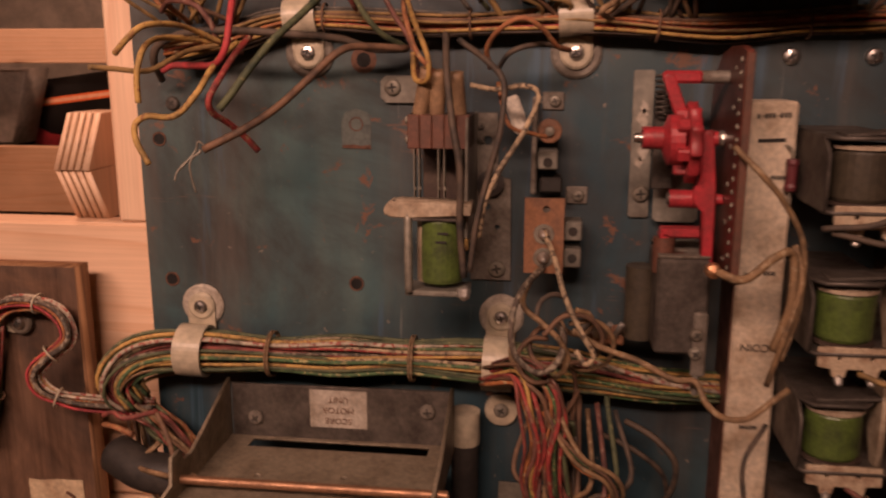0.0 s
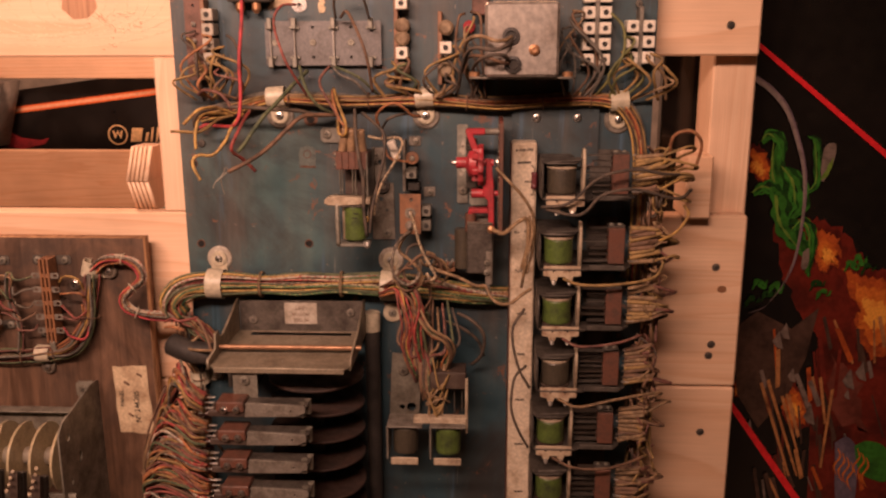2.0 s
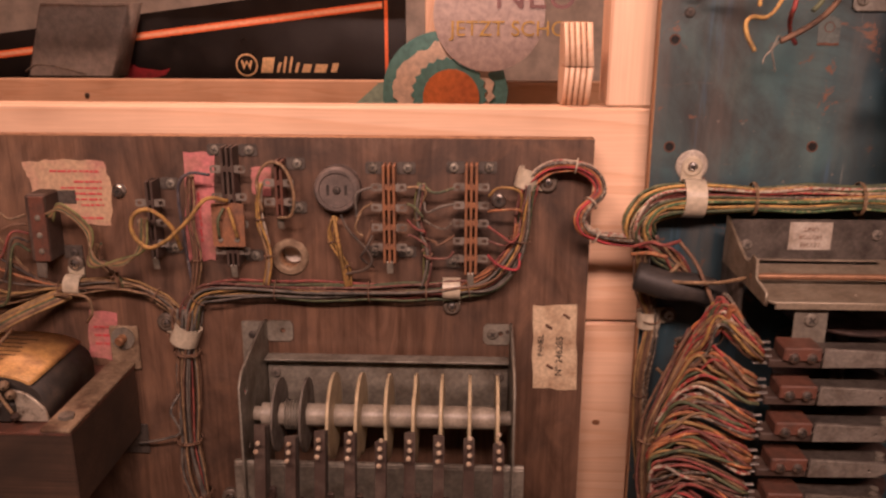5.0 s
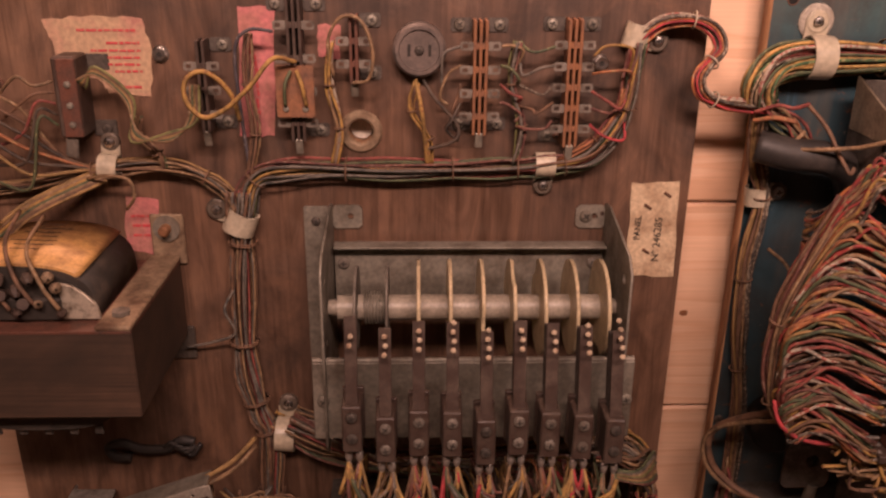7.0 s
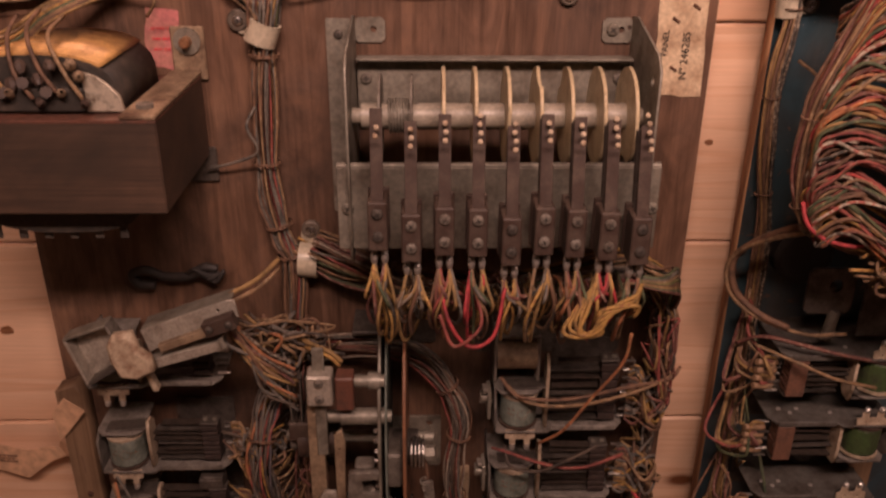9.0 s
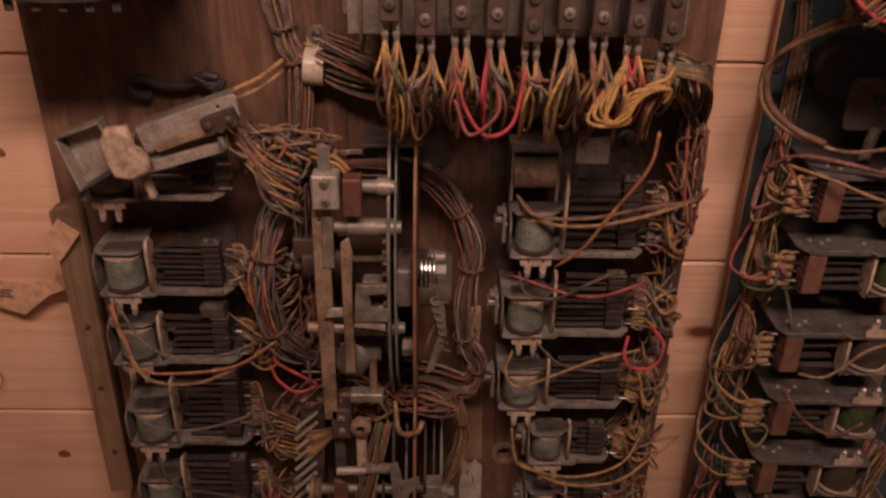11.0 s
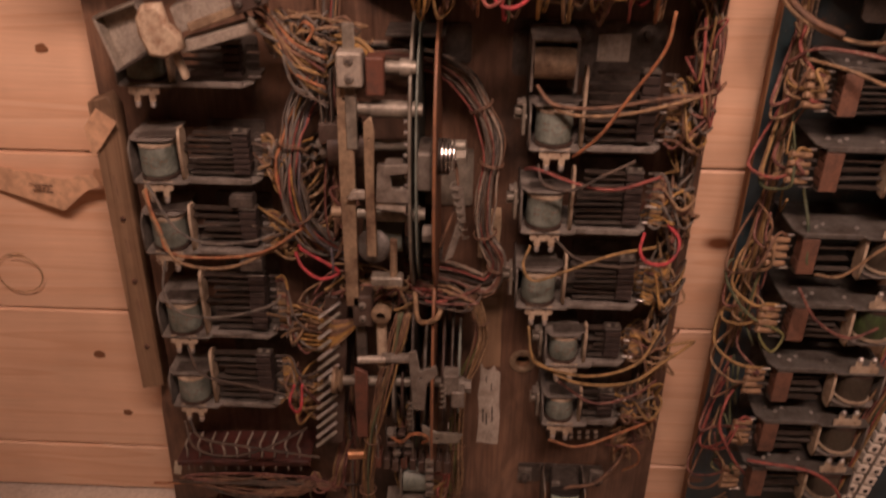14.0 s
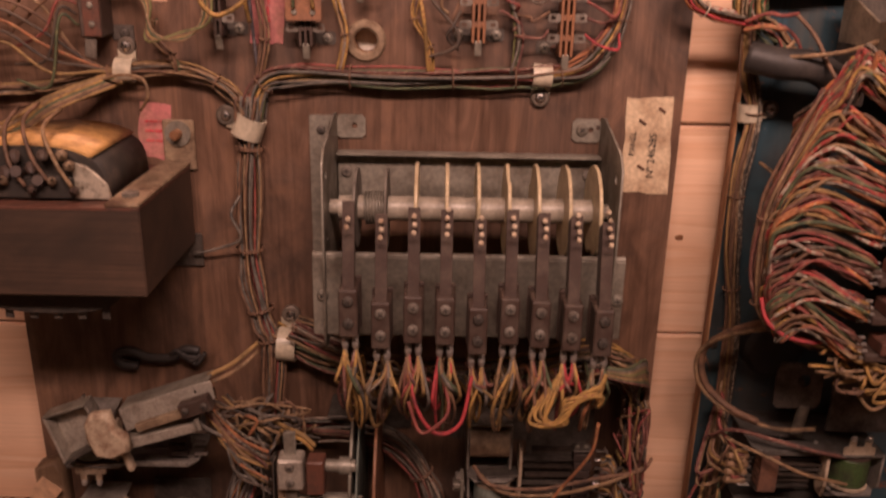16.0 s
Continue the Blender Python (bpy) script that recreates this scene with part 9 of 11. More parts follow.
part("lower_plate", sheet(rect(-0.012, -0.007, 0.012, 0.022, 0.002), (), 0.002, at=L(0.068, 0.474, 1.066)), SCUFFED, rd)
part("hub_pin", cyl(B(), L(0.0400, 0.43, HUB_Z), L(0.0445, 0.43, HUB_Z), 0.0026, 12), BRIGHT, rd)
part("hub_screw", turned(B(), [(0.0042, 0), (0.004, 0.0016), (0.002, 0.003), (0, 0.003)], L(0.0846, 0.440, HUB_Z - 0.001), (-1, 0, 0), 14), SOLDER, rd)
part("upper_arm", join(box(B(), L(0.0625, 0.436, 1.1382), (0.019, 0.008, 0.0062), 0.0014), sheet([(0.0535, 1.139), (0.0575, 1.139), (0.0635, 1.124), (0.0655, 1.119), (0.0605, 1.119), (0.0585, 1.124)], (), 0.006, at=L(0, 0.434, 0), bev=0.0008)), RED_PLASTIC, rd)
part("upper_pin", cyl(B(), L(0.071, 0.436, 1.1382), L(0.0845, 0.436, 1.1382), 0.0032, 12), STEEL_DUSTY, rd)
part("lower_arm", sheet([(0.0735, 1.112), (0.0765, 1.112), (0.0795, 1.085), (0.0805, 1.040), (0.0765, 1.039), (0.0755, 1.073), (0.0705, 1.078), (0.0705, 1.083), (0.0735, 1.090)], (), 0.007, at=L(0, 0.429, 0), bev=0.001), RED_PLASTIC, rd)
part("lower_post", join(cyl(B(), L(0.0588, 0.432, 1.0785), L(0.0755, 0.432, 1.0785), 0.0046, 16), cyl(B(), L(0.080, 0.432, 1.0785), L(0.0845, 0.432, 1.0785), 0.0028, 12)), RED_PLASTIC, rd)
part("post_cap", turned(B(), [(0.003, 0), (0.0026, 0.0012), (0, 0.0014)], L(0.0588, 0.432, 1.0785), (-1, 0, 0), 12), STEEL_DARK, rd)
part("lower_bracket", join(box(B(), L(0.067, 0.438, 1.0605), (0.022, 0.012, 0.0045), 0.001), box(B(), L(0.0580, 0.438, 1.0545), (0.0048, 0.012, 0.013), 0.001)), RED_PLASTIC, rd)
part("spring", sweep(B(), [L(0.056 + 0.0035 * math.cos(k * 0.7), 0.456 + 0.0035 * math.sin(k * 0.7), 1.118 + 0.0003 * k) for k in range(70)], 0.0007, 5), STEEL_DARK, rd)
part("solenoid_can", box(B(), L(0.0675, 0.445, 1.024), (0.026, 0.042, 0.050), 0.0015), STEEL_DARK, rd, "dark steel solenoid can")
part("can_lid", sheet([(0.055, 0.425), (0.080, 0.425), (0.080, 0.466), (0.055, 0.466)], [(0.064, 0.435, 0.006)], 0.0016, "xy", at=L(0, 0, 1.0500)), STEEL_DUSTY, rd)
part("solenoid_coil", cyl(B(), L(0.0500, 0.455, 0.998), L(0.0500, 0.455, 1.038), 0.0085, 20), DARK_TAPE, rd)
part("plunger", join(cyl(B(), L(0.058, 0.435, 1.04), L(0.058, 0.435, 1.058), 0.0055, 14), cyl(B(), L(0.066, 0.435, 1.04), L(0.066, 0.435, 1.050), 0.0035, 10)), BAKE_RED, rd)
part("lug_strip", box(B(), L(0.0765, 0.421, 1.006), (0.007, 0.004, 0.034), 0.001), STEEL_DUSTY, rd)
for dz in (1.012, 1.002):
    screw(L(0.0745, 0.419, dz), rd, 0.0033, STEEL)
part("solder_joint", turned(B(), [(0.001, 0), (0.003, 0.003), (0.002, 0.009), (0, 0.010)], L(0.075, 0.418, 0.99), (0, -0.3, -1), 10), SOLDER, rd)
part("end_joint", turned(B(), [(0.001, 0), (0.004, 0.002), (0.0035, 0.006), (0, 0.008)], L(0.078, 0.410, 1.048), (0, -1, 0), 10), BRASS, rd)
lg = thing("solder_lugs", "cluster of tinned lugs beside the solenoid", "solder lugs", (0.028, BL_Y, 1.002))
part("base", box(B(), (0.004, -0.02, -0.006), (0.02, 0.02, 0.006), 0.001), PHENOLIC, lg)
for k in range(4):
    part("lug", tube(B(), [Vector((-0.006 + 0.005 * k, -0.03, -0.004)), Vector((-0.008 + 0.006 * k, -0.036, 0.002)), Vector((-0.006 + 0.006 * k, -0.038, 0.006))], 0.0016, 6), SOLDER, lg)

# wooden marked strip, steel plate behind, relays of the right column
ws = thing("marked_strip", "pale wooden strip with stamped marks beside the relays", "strip", (0.1105, BL_Y, 0.80))
part("slat", box(B(), (0, -0.016, 0.0), (0.0245, 0.032, 0.652), 0.0015), grimy("worn_pale_slat", (0.60, 0.51, 0.39), (0.3, 0.21, 0.13), 0.65, 0, 0.45, 45.0), ws)
part("red_edge", box(B(), (-0.0128, -0.016, 0.0), (0.0008, 0.031, 0.65)), BAKE_RED, ws, "reddish painted edge")
for k in range(9):
    part("print_mark", box(B(), (-0.0075 + 0.0019 * k, -0.0323, 0.3185 + 0.0001 * k), (0.0013, 0.0004, 0.0026 if k % 4 != 1 else 0.0006)), BLACK_INK, ws)
part("stamped_bar", box(B(), (0.0, -0.0323, 0.3065), (0.0135, 0.0004, 0.0018), 0.0, Euler((0, -0.04, 0)).to_matrix()), BLACK_INK, ws)
for z0, x0, n in ((0.2875, 0.0015, 5), (0.237, 0.002, 4), (0.236, -0.008, 3), (0.150, -0.004, 6), (0.106, -0.003, 5), (0.055, -0.004, 6), (0.004, -0.004, 6), (-0.052, -0.004, 6), (-0.095, -0.003, 5), (-0.14, -0.004, 6)):
    for k in range(n):
        part("print_mark", box(B(), (x0 + 0.0016 * k, -0.0323, z0), (0.0011, 0.0004, 0.0021)), BLACK_INK, ws)
text(ws, "COIN", (0.0, -0.0325, 0.196), 0.006, BLACK_INK, 180)
part("rail_resistor", turned(B(), [(0, -0.0085), (0.0028, -0.008), (0.0032, -0.006), (0.0027, -0.0045), (0.0027, 0.0045), (0.0032, 0.006), (0.0028, 0.008), (0, 0.0085)], (0.0098, -0.036, 0.2895), (0.02, 0, 1), 14), MAROON, ws, "small maroon resistor")
for q in (-1, 1):
    part("resistor_lead", tube(B(), [Vector((0.0098, -0.036, 0.2895 + q * 0.008)), Vector((0.0094, -0.036, 0.2895 + q * 0.0125)), Vector((0.0075, -0.034, 0.2895 + q * 0.0145)), Vector((0.0075, -0.031, 0.2895 + q * 0.0145))], 0.0006, 5), STEEL, ws)
sp = solid("blue_steel_plate", sheet(rect(-0.0435, -0.03, 0.0435, 0.03, 0.001), (), 0.004), BLUE, "blue painted steel plate screwed over the board", "plate", (0.142, BL_Y - 0.0045, 1.129))
for x in (0.123, 0.164):
    screw((x, BL_Y - 0.0065, 1.148), None, 0.0046, BRIGHT, "plated crosshead screw in the blue plate")
BLUE_RELAYS = [(0.1415, 1.094, 7, "c"), (0.1405, 1.026, 6, "g"), (0.1405, 0.965, 6, "g"), (0.1405, 0.901, 7, "d"), (0.1375, 0.838, 6, "g"), (0.1375, 0.775, 6, "g"), (0.137, 0.712, 6, "d")]
for i, (x, z, n, k) in enumerate(BLUE_RELAYS):
    # Frames in darker steel than elsewhere put the shade inside them into colour.
    relay((x + 0.003, z), BL_Y, 0.063, {"c": DARK_TAPE, "g": GREEN_TAPE, "d": DARK_TAPE}[k], n, 120 + i, {"c": "relay with a dark copper coil and cream arm", "g": "relay with a green wrapped coil and cream arm", "d": "relay with a dark grimy coil and cream arm"}[k],
          group="relays on the blue board", length=0.070, arm_top=(0.03, 0.028, 0.028, 0.028, 0.026, 0.026, 0.026)[i], coil_h=0.028, spacer_mat=BAKE_RED, small=0.86, frame_mat=STEEL_DARK, shelf_mat=STEEL_DARK, feet=0.0175)
hd = harness("wire_harness", "looped tan pigtails hanging from the relay column of the blue board", (0.23, BL_Y, 0.95))
L = local((0.23, BL_Y, 0.95))
rnd = random.Random(140)
for i, (x, z, n, k_) in enumerate(BLUE_RELAYS):
    for k in range(n + 3):
        a = L(x + 0.072, BL_Y - 0.064, z - 0.012 + 0.034 * k / (n + 2))
        far = rnd.uniform(0.234, 0.262) if i else rnd.uniform(0.245, 0.275)
        zz = a.z + 0.95 + rnd.uniform(-0.006, 0.016)
        col = rnd.choice(["tan", "gold", "tan", "brown", "maroon"] if i else ["tan", "gold", "gold", "yellow"])
        # sleeved tail, then the wire itself
        s1 = a + Vector((rnd.uniform(0.020, 0.028), -0.006, rnd.uniform(0.0, 0.010)))
        part("sleeve", tube(B(), [a, a.lerp(s1, 0.5), s1], 0.0024, 7, 4), WIRE[rnd.choice(["tan", "brown", "tan", "gold"])], hd)
        wire([s1, L(far - 0.008, BL_Y - 0.07, zz), L(far, BL_Y - 0.055, zz - 0.006), L(far - 0.012, BL_Y - 0.03, zz - rnd.uniform(0.006, 0.02)), L(0.226, BL_Y - 0.014, z - 0.02)], rnd.uniform(0.0012, 0.0016), col, hd)
for i, (x, z, n, k_) in enumerate(BLUE_RELAYS):
    tangle(hd, L(0.236, BL_Y - 0.045, z - 0.006), (0.022, 0.04, 0.045), 9, ["tan", "brown", "maroon", "gold", "black"], 440 + i, (0.4, 0, -1))
strand(hd, L, "black", 0.0016, (0.125, 0.405, 1.07), (0.150, 0.395, 1.076), (0.175, 0.388, 1.10), (0.205, 0.39, 1.108), (0.24, 0.40, 1.103), (0.262, 0.42, 1.10))
strand(hd, L, "black", 0.0016, (0.13, 0.405, 1.068), (0.16, 0.39, 1.066), (0.18, 0.388, 1.085), (0.21, 0.39, 1.09), (0.25, 0.40, 1.080), (0.268, 0.42, 1.085))
strand(hd, L, "orange", 0.0016, (0.245, 0.42, 1.105), (0.245, 0.41, 1.135), (0.26, 0.405, 1.142), (0.272, 0.41, 1.13), (0.27, 0.42, 1.105))
strand(hd, L, "yellow", 0.0015, (0.225, 0.42, 1.03), (0.25, 0.405, 1.045), (0.264, 0.41, 1.062), (0.262, 0.42, 1.070))
strand(hd, L, "gold", 0.0015, (0.148, 0.405, 1.000), (0.165, 0.395, 0.997), (0.20, 0.395, 0.998), (0.235, 0.405, 1.003), (0.247, 0.42, 1.02))
strand(hd, L, "maroon", 0.0014, (0.148, 0.405, 0.940), (0.165, 0.395, 0.935), (0.20, 0.395, 0.939), (0.225, 0.405, 0.944))
strand(hd, L, "tan", 0.0014, (0.146, 0.405, 0.876), (0.165, 0.395, 0.872), (0.20, 0.395, 0.880), (0.24, 0.405, 0.884), (0.25, 0.415, 0.879), (0.24, 0.42, 0.873))
strand(hd, L, "brown", 0.0014, (0.142, 0.405, 0.812), (0.165, 0.395, 0.806), (0.20, 0.395, 0.807), (0.235, 0.41, 0.812))
strand(hd, L, "black", 0.0014, (0.112, 0.42, 0.965), (0.1, 0.41, 0.945), (0.106, 0.405, 0.91), (0.118, 0.41, 0.885))
strand(hd, L, "black", 0.0014, (0.115, 0.42, 0.905), (0.103, 0.41, 0.895), (0.1, 0.405, 0.865), (0.108, 0.405, 0.84), (0.118, 0.41, 0.82))
strand(hd, L, "tan", 0.0015, (0.082, 0.40, 1.108), (0.095, 0.395, 1.095), (0.108, 0.40, 1.08), (0.118, 0.405, 1.06), (0.118, 0.405, 1.03), (0.112, 0.405, 1.005))
strand(hd, L, "tan", 0.0022, (0.079, 0.405, 1.048), (0.09, 0.395, 1.047), (0.103, 0.395, 1.058), (0.112, 0.40, 1.058), (0.113, 0.40, 1.035), (0.108, 0.405, 1.01))
strand(hd, L, "tan", 0.0016, (0.114, 0.405, 1.062), (0.117, 0.40, 1.045), (0.112, 0.40, 1.02), (0.108, 0.41, 0.99))
strand(hd, L, "tan_black", 0.0015, (-0.003, 0.448, 1.057), (0.003, 0.43, 1.046), (0.009, 0.42, 1.028), (0.019, 0.415, 1.009), (0.024, 0.415, 1.0), (0.02, 0.415, 0.995), (0.015, 0.418, 1.001))
strand(hd, L, "tan", 0.0017, (0.014, 0.43, 1.008), (0.027, 0.42, 1.003), (0.046, 0.415, 0.998), (0.063, 0.41, 0.991), (0.073, 0.405, 0.992), (0.078, 0.4, 0.983), (0.086, 0.398, 0.977), (0.097, 0.398, 0.977), (0.108, 0.4, 0.985), (0.117, 0.405, 0.99))
strand(hd, L, "black_white", 0.0018, (-0.003, 0.448, 1.037), (-0.014, 0.42, 1.03), (-0.018, 0.41, 1.015), (-0.015, 0.408, 1.0), (-0.004, 0.408, 0.992), (0.005, 0.41, 0.996), (0.009, 0.42, 1.006), (0.005, 0.43, 1.012))
strand(hd, L, "tan", 0.0016, (-0.006, 0.448, 1.036), (-0.013, 0.43, 1.022), (-0.002, 0.42, 1.014), (0.008, 0.418, 1.004), (0.010, 0.42, 0.988))

# big harness in the middle with clamps
for x in (-0.2115, -0.0275):
    clamp((x, BL_Y, 0.974), 0.0150, 0.0150, (0.03, 1), w=0.017, washer=True)
he = harness("wire_harness", "thick laced harness of coloured cloth wires across the blue board", (-0.1, BL_Y, 0.983))
L = local((-0.1, BL_Y, 0.983))
yb = BL_Y - 0.0155
RICH = ["fresh_green", "fresh_red", "tan", "fresh_yellow", "gold", "green", "black_white", "fresh_yellow", "fresh_green", "fresh_white", "red", "fresh_orange", "tan_black", "green", "brown"]
bundle(he, [L(-0.252, yb - 0.006, 0.942), L(-0.256, yb - 0.012, 0.958), L(-0.243, yb - 0.006, 0.970), L(-0.2115, yb, 0.974), L(-0.15, yb, 0.974), L(-0.09, yb, 0.975), L(-0.0275, yb, 0.974), L(0.02, yb, 0.971), L(0.06, yb, 0.966), L(0.10, yb + 0.004, 0.964)],
       0.0125, 62, RICH, 0.0013, (0.43, 0.57), 151, loose=0.45, twist=1.1, even=True, tie_mat=WIRE["tan"], taper=lambda s: 1.0 if s < 0.75 else 1.0 - (s - 0.75) * 1.6)
bundle(he, [L(-0.256, yb, 0.955), L(-0.246, yb - 0.006, 0.938), L(-0.228, yb - 0.008, 0.925), L(-0.212, yb - 0.006, 0.905)], 0.008, 16, ["orange", "brown", "green", "tan", "maroon", "red"], 0.0013, (), 152)
BUNCH = ["fresh_white", "brown", "fresh_red", "fresh_green", "fresh_orange", "maroon", "fresh_yellow", "green"]
bundle(he, [L(-0.030, yb - 0.010, 0.972), L(-0.011, 0.43, 0.985), L(0.002, 0.42, 0.979), L(0.006, 0.42, 0.963), L(0.004, 0.42, 0.943), L(0.008, 0.424, 0.921), L(0.013, 0.43, 0.90), L(0.012, 0.435, 0.88)], 0.0062, 13, BUNCH, 0.0013, (), 153, twist=1.8)
bundle(he, [L(-0.034, yb - 0.010, 0.968), L(-0.015, 0.43, 0.981), L(-0.009, 0.42, 0.968), L(-0.005, 0.42, 0.946), L(-0.008, 0.424, 0.923), L(-0.002, 0.43, 0.90), L(0.004, 0.44, 0.88)], 0.0045, 8, BUNCH + ["maroon", "red"], 0.0013, (), 156, twist=1.4)
bundle(he, [L(0.003, 0.42, 0.968), L(0.010, 0.415, 0.955), L(0.020, 0.413, 0.943), L(0.034, 0.414, 0.934), L(0.039, 0.42, 0.919), L(0.034, 0.43, 0.90), L(0.03, 0.44, 0.885)], 0.0038, 6, ["fresh_orange", "fresh_green", "tan", "brown"], 0.0013, (), 157, twist=1.2)
rnd = random.Random(154)
for k in range(7):
    c = L(0.003 + rnd.uniform(-0.014, 0.02), BL_Y - rnd.uniform(0.03, 0.05), 1.002 + rnd.uniform(-0.02, 0.02))
    rr, ph = rnd.uniform(0.008, 0.017), rnd.uniform(0, 6)
    wire([c + Vector((rr * math.cos(ph + q * 0.9), -0.004 * q, rr * math.sin(ph + q * 0.9))) for q in range(6)], 0.0014, rnd.choice(["tan", "black", "gold", "tan", "brown"]), he)
strand(he, L, "black", 0.0018, (0.045, 0.45, 0.95), (0.06, 0.44, 0.945), (0.072, 0.44, 0.93), (0.07, 0.45, 0.905), (0.06, 0.46, 0.89))
strand(he, L, "black", 0.0016, (0.03, 0.455, 0.94), (0.05, 0.445, 0.935), (0.066, 0.45, 0.92), (0.072, 0.46, 0.90))
strand(he, L, "tan", 0.0016, (-0.225, 0.44, 0.925), (-0.235, 0.43, 0.915), (-0.205, 0.41, 0.92), (-0.19, 0.395, 0.928), (-0.18, 0.385, 0.935))
strand(he, L, "brown", 0.0016, (-0.226, 0.44, 0.945), (-0.214, 0.43, 0.93), (-0.206, 0.42, 0.912), (-0.202, 0.41, 0.902), (-0.199, 0.41, 0.906))
strand(he, L, "red", 0.0015, (-0.262, 0.445, 0.938), (-0.25, 0.435, 0.945), (-0.24, 0.43, 0.944), (-0.225, 0.44, 0.945))
strand(he, L, "orange", 0.0018, (-0.262, 0.445, 0.932), (-0.25, 0.435, 0.936), (-0.236, 0.43, 0.934))
sl = solid("cable_sleeve", tube(B(), [(-0.034, 0, 0.006), (-0.012, -0.010, 0.002), (0.012, -0.012, 0.0), (0.034, -0.004, -0.012), (0.050, 0.012, -0.034)], 0.012, 14), RUBBER, "thick black taped cable sleeve", "sleeve", (-0.222, BL_Y - 0.036, 0.907))
# thin harness down the blue board's edge
bundle(he, [L(-0.250, 0.465, 0.945), L(-0.247, 0.466, 0.90), L(-0.238, 0.468, 0.866), L(-0.243, 0.468, 0.81), L(-0.239, 0.468, 0.74), L(-0.230, 0.468, 0.67), L(-0.228, 0.468, 0.54), L(-0.228, 0.468, 0.45), L(-0.232, 0.468, 0.36), L(-0.236, 0.468, 0.28)], 0.0065, 15, ["brown", "red", "green", "tan", "gold", "black_white", "brown"], 0.0012, (0.22, 0.36, 0.5, 0.7), 155)
clamp((-0.239, BL_Y, 0.866), 0.009, 0.009, (1, 0.08), w=0.014, washer=False)

# score motor tray
o = (-0.115, BL_Y, 0.93)
tr2 = thing("motor_bracket", "bent steel motor bracket with a copper rod and paper label", "bracket", o)
L = local(o)
part("back_wall", sheet([(-0.183, 0.928), (-0.054, 0.928), (-0.053, 0.961), (-0.183, 0.960)], (), 0.002, at=L(0, 0.452, 0), bev=0.0003), STEEL_DARK, tr2)
part("floor_plate", sheet([(-0.186, 0.450), (-0.052, 0.450), (-0.053, 0.350), (-0.057, 0.344), (-0.180, 0.344), (-0.186, 0.352)], [rect(-0.170, 0.436, -0.065, 0.4475), (-0.152, 0.402, 0.002), (-0.105, 0.405, 0.002), (-0.118, 0.36, 0.0016)], 0.002, "xy", at=L(0, 0, 0.9275)), TRAY, tr2)
part("front_lip", box(B(), L(-0.1185, 0.3445, 0.9255), (0.122, 0.0016, 0.005), 0.0004), TRAY, tr2)
part("side_wall", sheet([(0.452, 0.925), (0.346, 0.925), (0.346, 0.934), (0.370, 0.937), (0.372, 0.951), (0.382, 0.951), (0.385, 0.944), (0.395, 0.943), (0.410, 0.948), (0.452, 0.963)], (), 0.0022, "yz", at=L(-0.1855, 0, 0), bev=0.0003), TRAY, tr2)
part("side_wall", sheet([(0.452, 0.925), (0.350, 0.925), (0.356, 0.936), (0.400, 0.944), (0.452, 0.963)], [(0.372, 0.936, 0.002)], 0.0022, "yz", at=L(-0.0525, 0, 0), bev=0.0003), TRAY, tr2)
part("rod", cyl(B(), L(-0.187, 0.380, 0.9355), L(-0.046, 0.380, 0.936), 0.0024, 12), COPPER, tr2, "thin tarnished copper rod")
lb = part("label", box(B(), L(-0.119, 0.4505, 0.9475), (0.034, 0.0006, 0.023)), LABEL, tr2, "smudged paper label, upside down")
for words, zz in (("SCORE", 0.9405), ("MOTOR", 0.947), ("UNIT", 0.9535)):
    text(tr2, words, L(-0.119, 0.4498, zz), 0.0052, FAINT_INK, 180)
for x, z in ((-0.169, 0.940), (-0.0665, 0.949)):
    screw(L(x, 0.4505, z), tr2, 0.0045, STEEL_DUSTY)
part("hanger", sheet(rect(-0.0115, -0.033, 0.0115, 0.002, 0.002), [(0, -0.010, 0.003)], 0.002, at=L(-0.152, 0.350, 0.926)), STEEL, tr2)
screw(L(-0.152, 0.3485, 0.914), tr2, 0.005, STEEL)
part("side_leg", box(B(), L(-0.184, 0.43, 0.905), (0.004, 0.05, 0.045), 0.001), STEEL_DARK, tr2)

# switch banks of the score motor: levels of blades with red-brown blocks, cams behind
rnd = random.Random(161)
sm2 = thing("score_motor", "stack of dark cam wheels with rows of contact blades", "score motor", (-0.098, 0.418, 0.78))
hf = harness("wire_harness", "dense skeins of tan and red wires at the motor switches", (-0.2, BL_Y, 0.78))
LF = local((-0.2, BL_Y, 0.78))
SKEIN = ["gold", "yellow", "tan", "red", "brown", "green", "maroon", "fresh_white", "fresh_orange", "maroon", "orange", "brown", "red", "black_white", "brown", "fresh_red"]


def spine(z):
    """The bowed outer edge of the skeins at a height."""
    rows = ((0.70, -0.236), (0.734, -0.245), (0.766, -0.256), (0.819, -0.258), (0.85, -0.248), (0.905, -0.233), (0.93, -0.222))
    for (z0, x0), (z1, x1) in zip(rows, rows[1:]):
        if z <= z1:
            return x0 + (x1 - x0) * max(0.0, (z - z0) / (z1 - z0))
    return rows[-1][1]


